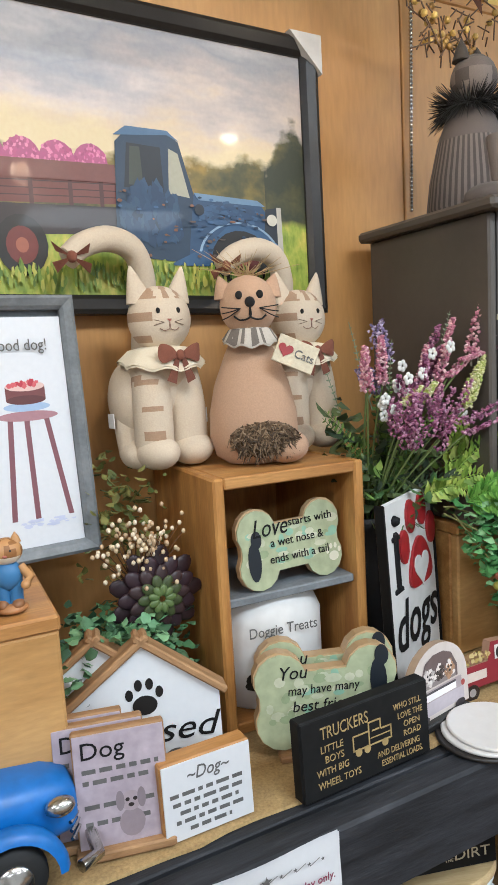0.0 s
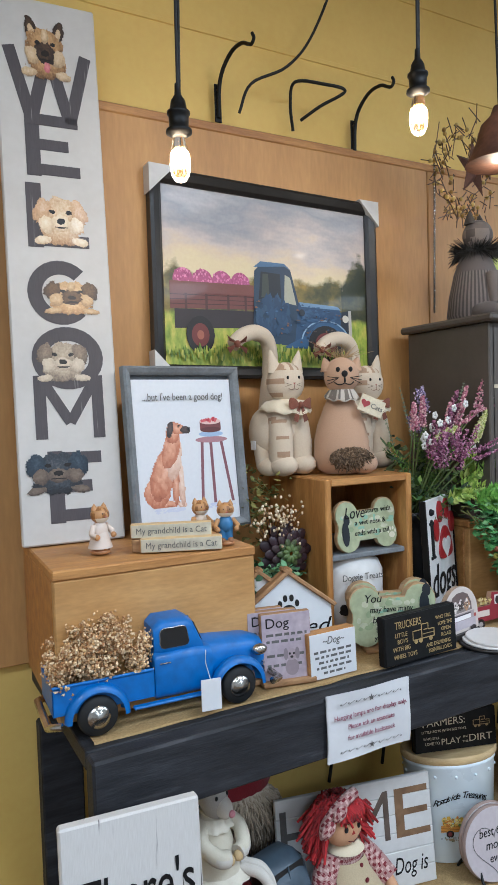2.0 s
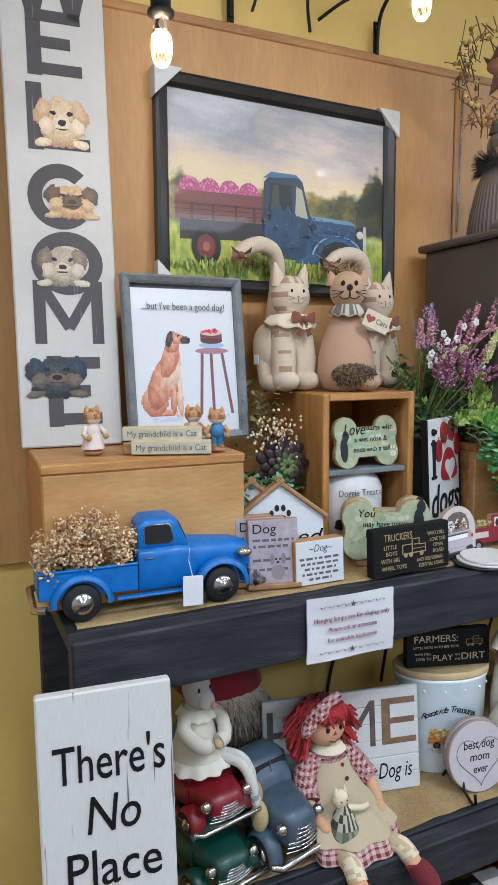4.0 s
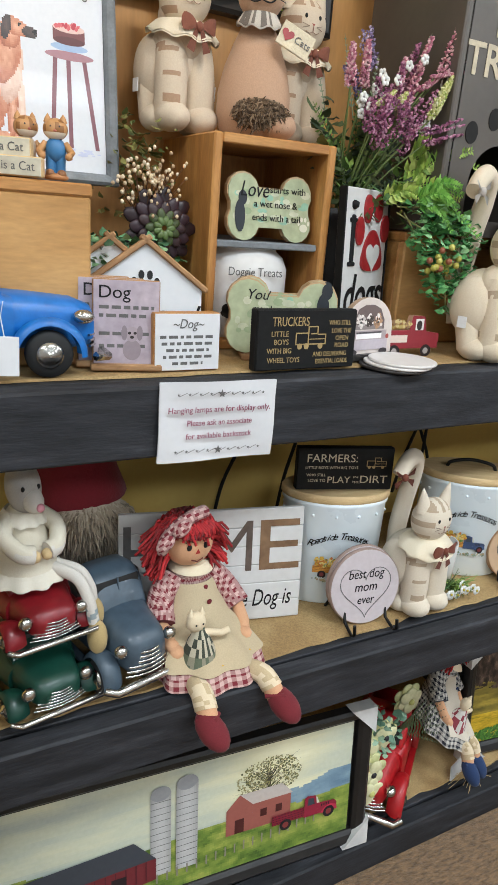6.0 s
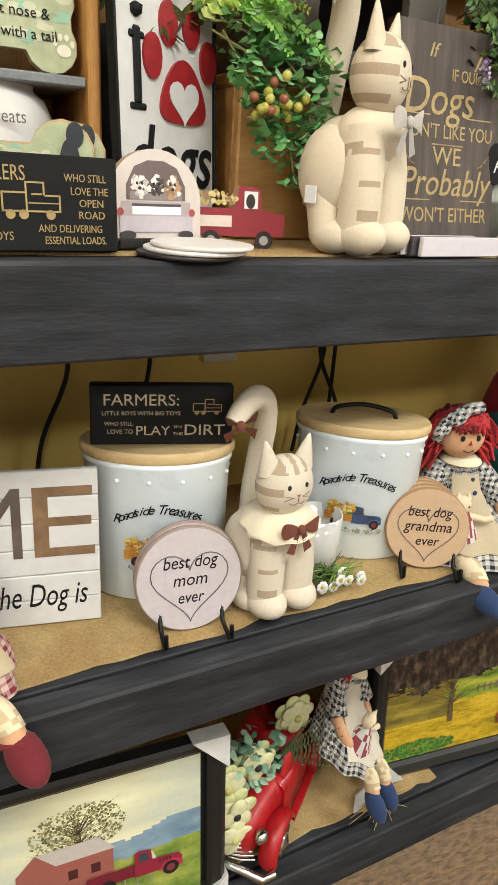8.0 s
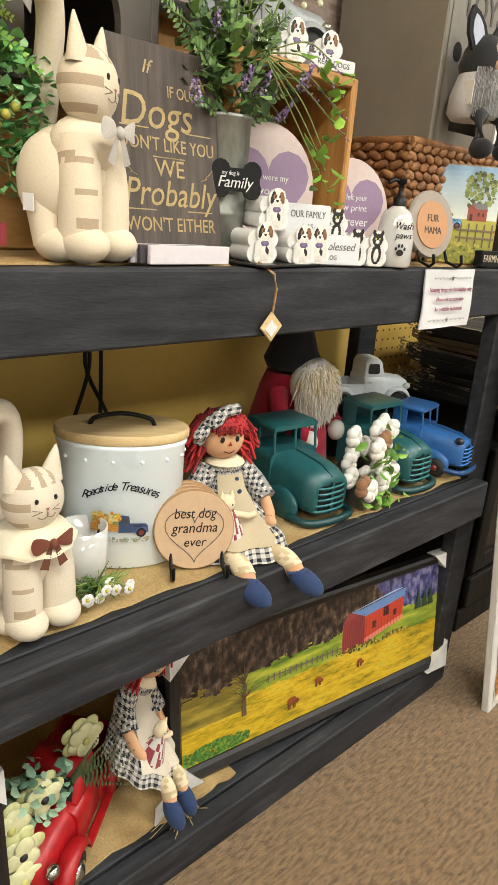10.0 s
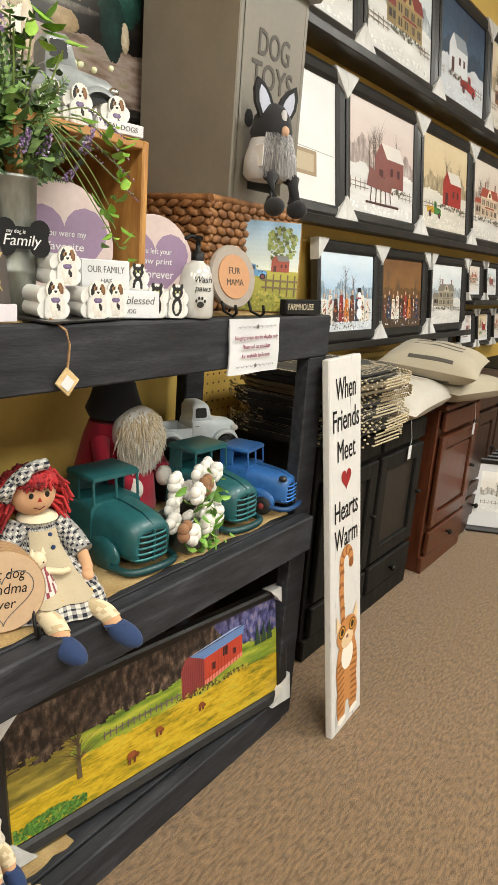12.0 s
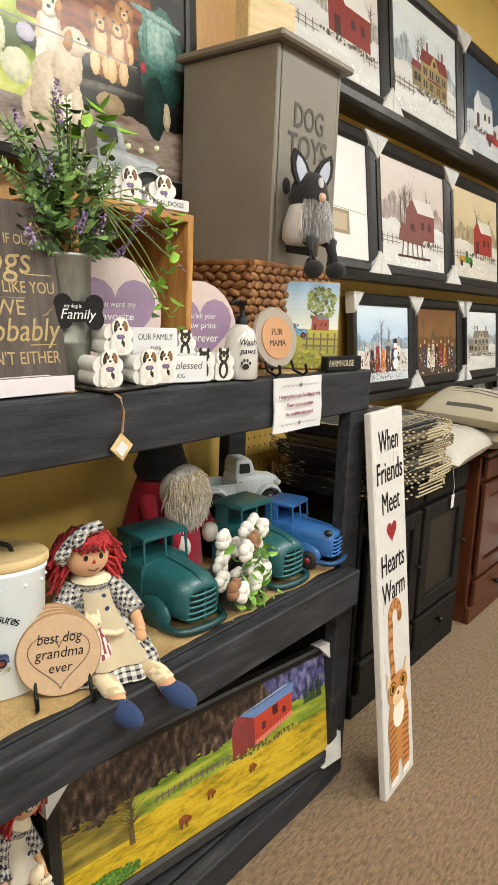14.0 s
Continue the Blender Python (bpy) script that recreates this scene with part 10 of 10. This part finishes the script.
lettering("Family", t, INKWHITE, -0.004, 0.024, -0.0012, 0.024, 0.062, 0.25)
r = random.Random(51)
t = thing("flower_arrangement", pose(1.085, 0.135, 1.415), "artificial lilac flowers with tangled green sprigs in the galvanised can", "plant")
g, gs = Geo(), Geo()
LIL = [rgb("8a70a0"), rgb("a890bc"), rgb("c8b8d2"), rgb("76608c")]
BUSH = [rgb("3f5a30"), rgb("55743c"), rgb("6a8c48"), rgb("2f4628"), rgb("7a9858")]
BRIGHT = [rgb("7aa83c"), rgb("92bc4e"), rgb("648f30")]
for k in range(40):
    a, q = r.uniform(0, 6.28), r.uniform(0.03, 0.17)
    tip = Vector((q * math.cos(a) * 0.85 - 0.015, q * math.sin(a) * 0.55 - 0.03, r.uniform(0.05, 0.27) - 0.45 * q))
    gs.tube(bend([Vector((0, 0, 0)), tip * 0.55 + Vector((0, 0, 0.035)), tip], 4), 0.0015, 5, rgb("5a6a38"))
    if k % 3 == 0:
        frond(g, r, tip * 0.3, tip * 1.08, 0.015, 8, 0.03, BUSH, 0.18)
    elif k % 3 == 1:
        leaf_cluster(g, r, *(tip * 0.9), 12, (0.02, 0.016, 0.022), 0.0145, BUSH, 1.5)
    else:
        f = Geo()
        floret_spike(f, r, tip * 0.85, tip + Vector((r.uniform(-0.012, 0.02), -0.012, 0.028)), 46, 0.008, LIL)
        part("flower_spike", f, LEAF, t)
        frond(g, r, tip * 0.25, tip * 0.9, 0.01, 7, 0.016, BUSH, 0.25)
leaf_cluster(g, r, -0.02, -0.03, 0.07, 160, (0.045, 0.025, 0.035), 0.016, BUSH, 1.8)
for k in range(7):
    P = [Vector((0.02, -0.05, 0.1)), Vector((0.07, -0.09, 0.12 - 0.02 * k)), Vector((0.11 + 0.012 * (k % 4), -0.11, 0.1 - 0.032 * k))]
    gs.tube(bend(P, 5), 0.0012, 5, rgb("6a7a3c"))
    leaf_cluster(g, r, *P[2], 5, (0.012, 0.008, 0.012), 0.016, BRIGHT, 1.7)
    if k < 4:
        f = Geo()
        floret_spike(f, r, P[1], P[2] + Vector((0.03, 0, -0.015)), 34, 0.0055, LIL)
        part("flower_spike", f, LEAF, t)
for x, y, z in ((0.02, -0.03, 0.25), (-0.01, -0.02, 0.22), (0.05, -0.06, 0.2)):
    gs.tube([(0, 0, 0), (x, y, z)], 0.0016, 5, rgb("6a8038"))
    leaf_cluster(g, r, x, y, z, 5, (0.012, 0.008, 0.012), 0.018, BRIGHT, 2.0)
tagged(part("stem", gs, LEAF, t), kind="stuff")
tagged(part("foliage", g, LEAF, t, "tangled green sprigs"), kind="stuff")


def heart_plaque(m, w, h, label, rows):
    t = thing("oval_plaque", m, label, "plaque", "heart plaques")
    part("oval_board", Geo().prism(ring(0, h / 2, w / 2, h / 2, 32), 0, 0.01, rgb("c9b6b0"), rgb("b08a68"), True), PAINTED, t)
    part("painted_heart", Geo().flat(heart(0, h * 0.5, w * 0.44), -0.0006, rgb("8e7590")), PAINTED, t, "mauve heart")
    for s, x, z, size, width in rows:
        lettering(s, t, INKWHITE, x, z, -0.001, size, width, 0.1)
    return t


heart_plaque(pose(1.215, 0.155, 1.2205, -8, 0, -16) @ Matrix.Scale(1.18, 4), 0.165, 0.185, "oval wooden plaque with a mauve heart inside the crate", [("You were my", 0, 0.105, 0.014, 0.07), ("favorite", 0, 0.085, 0.017, 0.06), ("hello", 0, 0.062, 0.02, 0.05)])
heart_plaque(pose(1.45, 0.15, 1.203, -8, 0, -16) @ Matrix.Scale(1.14, 4), 0.165, 0.175, "oval wooden plaque with a mauve heart beside the crate", [("you left your", 0.0, 0.108, 0.014, 0.07), ("paw print", 0.0, 0.09, 0.016, 0.07), ("forever", 0.005, 0.066, 0.022, 0.065), ("on me", 0, 0.045, 0.014, 0.03)])


def dog_roll(m, L, label, cat=False):
    """A white bone-shaped roll with a small painted dog on its end."""
    t = thing("dog_figurine", m, label, "figurine", "bone-shaped dog figurines")
    for x in (-0.014, 0.014):
        for z in (0.014, 0.036):
            part("bone_roll", Geo((0.74, 0.73, 0.7)).tube([(x, 0.0, z), (x, 0.03, z), (x, L, z)], 0.0145, 12), PAINTED, t)
    W_, K_ = ["c8c4bc", "dcd9d2", "ebe9e4"], ["0c0b0b", "191615", "2c2725"]
    B = [(0.5, 0.3, 0.36, 0.3, 0, W_), (0.5, 0.72, 0.4, 0.24, 0, W_), (0.5, 0.08, 0.46, 0.1, 0, W_)]
    if cat:
        B += [(0.5, 0.32, 0.27, 0.27, 0, K_), (0.5, 0.72, 0.29, 0.17, 0, K_), (0.3, 0.88, 0.09, 0.1, 12, K_), (0.7, 0.88, 0.09, 0.1, -12, K_), (0.5, 0.3, 0.13, 0.18, 0, W_), (0.4, 0.74, 0.045, 0.03, 0, ["a8b060", "c8cc7c"]), (0.6, 0.74, 0.045, 0.03, 0, ["a8b060", "c8cc7c"]), (0.5, 0.66, 0.1, 0.05, 0, W_)]
    else:
        B += [(0.5, 0.3, 0.24, 0.26, 0, ["b8b0a6", "dcd6cc", "efece6"]), (0.5, 0.72, 0.26, 0.18, 0, ["c9c0b2", "e4ded4", "f0ece6"]), (0.28, 0.74, 0.1, 0.15, -14, K_), (0.72, 0.74, 0.1, 0.15, 14, ["4a2f1e", "7a5232", "9a7048"]), (0.38, 0.76, 0.09, 0.06, 0, ["6a4a30", "8f6a44", "b08a5c"]),
              (0.4, 0.76, 0.04, 0.026, 0, K_), (0.6, 0.76, 0.04, 0.026, 0, K_), (0.5, 0.66, 0.06, 0.035, 0, K_), (0.5, 0.46, 0.2, 0.07, 0, ["4a3c5c", "6c5a7e", "8a7c9a"]), (0.4, 0.12, 0.07, 0.09, 0, ["b8b0a6", "e4dfd6"]), (0.62, 0.12, 0.07, 0.09, 0, ["b8b0a6", "e4dfd6"]), (0.62, 0.3, 0.08, 0.1, 20, K_)]
    c = Canvas(0.04, 0.066, 7)
    c.paint(B, 30, 48, None, 2.0, 0.06, 6.0)
    part("end_plate", Geo((0.66, 0.65, 0.62)).prism(ring(0, 0.046, 0.016, 0.016, 14, -40, 220) + [(-0.017, 0.03), (-0.018, 0.004), (0.018, 0.004), (0.017, 0.03)], -0.006, -0.001), PAINTED, t)
    part("painted_dog" if not cat else "painted_cat", c.g, PRINT, t, "", pose(0, -0.0066, 0.0))
    return t


first = dog_roll(pose(1.082, 0.03, 1.2065, 0, 0, -12), 0.06, "white bone-shaped figurine with a spotted puppy")
for x, y, z, a in ((1.162, 0.02, 1.2065, -14), (1.122, 0.05, 1.2585, -12), (1.212, 0.03, 1.2065, -14)):
    copy_thing(first, pose(x, y, z, 0, 0, a))
fc = dog_roll(pose(1.362, 0.02, 1.2035, 0, 0, -20), 0.075, "white bone-shaped figurine with a black cat", True)
for x, y, z in ((1.315, 0.03, 1.2035), (1.33, 0.095, 1.2355)):
    copy_thing(fc, pose(x, y, z, 0, 0, -18))
solo("wood_stand", Geo().box(0, 0, 0.016, 0.07, 0.05, 0.032, 0.002), WHITE, pose(1.33, 0.13, 1.203, 0, 0, -18), "small white block under the cat figurine", "stand")
solo("tray", Geo().box(0, 0, 0.0025, 0.17, 0.09, 0.004, 0.001), BLACK, pose(1.125, 0.05, 1.202, 0, 0, 10), "flat black tray under the puppy figurines", "tray")
block_sign(pose(1.245, 0.085, 1.203, -3, 0, -14), 0.1, 0.1, 0.012, PAPER, [("OUR FAMILY", 0, 0.082, 0.017, 0.075, INKGREY, 0), ("HAS", 0, 0.062, 0.011, 0.022, INKGREY, 0), ("blended", 0, 0.04, 0.024, 0.075, INKGREY, 0.2)], "white block sign about our family", edge=PAPER)
block_sign(pose(1.272, 0.025, 1.203, -3, 0, -14), 0.085, 0.05, 0.012, PAPER, [("blessed", 0, 0.032, 0.02, 0.06, INKGREY, 0.2), ("DOG", -0.02, 0.013, 0.012, 0.022, INKGREY, 0)], "small white block sign about blessings", edge=PAPER)

t = thing("soap_dispenser", pose(1.43, 0.028, 1.203, 0, 0, -28), "white ceramic soap dispenser with a black pump", "dispenser")
part("bottle", Geo().lathe([(0.033, 0), (0.037, 0.004), (0.036, 0.05), (0.031, 0.085), (0.025, 0.1), (0.014, 0.107), (0.012, 0.112)], seg=28), CREAM, t)
part("pump", Geo().lathe([(0.013, 0.11), (0.013, 0.126), (0.005, 0.128), (0.005, 0.148), (0.009, 0.15), (0.009, 0.158)], seg=18).tube([(0, 0, 0.154), (-0.018, -0.004, 0.156), (-0.03, -0.008, 0.15)], 0.004, 8), IRON, t, "black plastic pump")
lettering("Wash", t, INKBLACK, 0.0, 0.075, -0.0345, 0.018, 0.036, 0.2)
lettering("paws", t, INKBLACK, 0.0, 0.058, -0.0365, 0.017, 0.034, 0.2)
g = Geo()
paw(g, -0.004, 0.03, 0.012, -0.038, (0.01, 0.01, 0.01))
tagged(part("paw_print", g, PAINTED, t), kind="stuff")
round_plaque(pose(1.562, 0.035, 1.285, -10, 0, -8), 0.067, rgb("9a8f84"), rgb("9a8f84"), [], "round wooden fur mama plaque with a grey rim", None, group="")
t = round_plaque(pose(1.561, 0.0325, 1.285, -10, 0, -8), 0.048, rgb("b07a50"), rgb("b98860"), [("FUR", 0, 0.012, 0.02, 0.034, INKTAUPE, 0), ("MAMA", 0, -0.012, 0.02, 0.05, INKTAUPE, 0)], "tan disc with fur mama lettering on the plaque", None, 0.006)
easel(pose(1.562, 0.01, 1.2025, 0, 0, -8), 0.9)
block_sign(pose(1.815, 0.004, 1.203, -2, 0, -6), 0.14, 0.036, 0.02, BLKSIGN, [("FARMHOUSE", -0.014, 0.018, 0.022, 0.1, INKCREAM, 0)], "small black farmhouse block sign at the shelf end", edge=BLKSIGN)

t = thing("hanging_tag", pose(1.078, -0.008, 1.11, 0, 0, 0), "wooden diamond tag hanging on twine over the beam", "tag")
part("wood_tag", Geo().box(0, 0, 0, 0.034, 0.005, 0.034, 0.001, None, Matrix.Rotation(radians(42), 4, "Y")), WOOD_PALE, t)
part("label_sticker", Geo().box(-0.002, -0.0035, -0.002, 0.02, 0.001, 0.02, 0.0003, None, Matrix.Rotation(radians(42), 4, "Y")), PAPER, t)
part("twine", Geo().tube([(0, -0.001, 0.022), (0.002, -0.003, 0.06), (-0.004, -0.002, 0.083), (-0.01, 0.03, 0.098)], 0.0022, 6), WOOD_EDGE, t, "tan twine")

# on the second crate
toy_vehicle(pose(1.22, 0.22, 1.5225, 0, 0, 70), 0.25, 0.1, 0.155, rgb("8a8f90"), "small weathered grey tin truck on the crate", "pickup", True)
t = dog_roll(pose(1.29, 0.12, 1.5225, 0, 0, -20), 0.03, "small white puppy figurine on the crate top")
copy_thing(t, pose(1.2, 0.115, 1.5225, 0, 0, -10))
copy_thing(t, pose(1.155, 0.13, 1.5225, 0, 0, 10))
block_sign(pose(1.29, 0.105, 1.5225, 0, 0, -10), 0.1, 0.022, 0.018, PAPER, [("REAL DOGS", 0.0, 0.011, 0.012, 0.07, INKGREY, 0)], "narrow white word strip on the crate top", edge=PAPER)
t = thing("flower_sprig", pose(1.335, 0.27, 1.5215), "sprig of small white flowers on the crate", "plant")
g, r = Geo(), random.Random(61)
for i in range(110):
    g.ball(r.gauss(0, 0.022), r.gauss(0, 0.015), 0.075 + r.gauss(0, 0.03), 0.0065, 0.0065, 0.0065, 6, 4, rgb("d8d8b8"))
tagged(part("blossom", g, LEAF, t, "cream blossoms"), kind="stuff")
g = Geo()
leaf_cluster(g, r, 0, 0, 0.06, 50, (0.02, 0.015, 0.03), 0.014, [rgb("6c9a38"), rgb("86b04a")], 1.8)
tagged(part("foliage", g, LEAF, t), kind="stuff")
g = Geo()
cr = rgb("d8d0c2")
g.ball(0, 0, 0.03, 0.03, 0.028, 0.035, 16, 10, cr)
g.ball(0, -0.005, 0.085, 0.026, 0.024, 0.026, 16, 10, cr)
g.lathe([(0.028, 0.095), (0.02, 0.125), (0.003, 0.15)], 0, 0, 0, 14, rgb("8a3a42"))
for k in (-1, 1):
    g.tube([(k * 0.02, -0.02, 0.015), (k * 0.03, -0.06, 0.01)], 0.013, 10, cr)
solo("stuffed_snowman", g, CLOTH, pose(1.435, 0.28, 1.375, 0, 0, -20), "small cream stuffed figure with a red hat", "stuffed toy")
solo("wooden_riser", Geo().box(0, 0, 0.086, 0.11, 0.16, 0.172, 0.003), WOOD, pose(1.435, 0.32, 1.203), "small pine block beside the crate", "box")
solo("wooden_box_sign", Geo().box(0, 0, 0.07, 0.16, 0.05, 0.14, 0.003), WOOD_PALE, pose(1.78, 0.27, 1.95, 0, 0, -8), "pale wooden block sign on the toy bin lid", "sign")
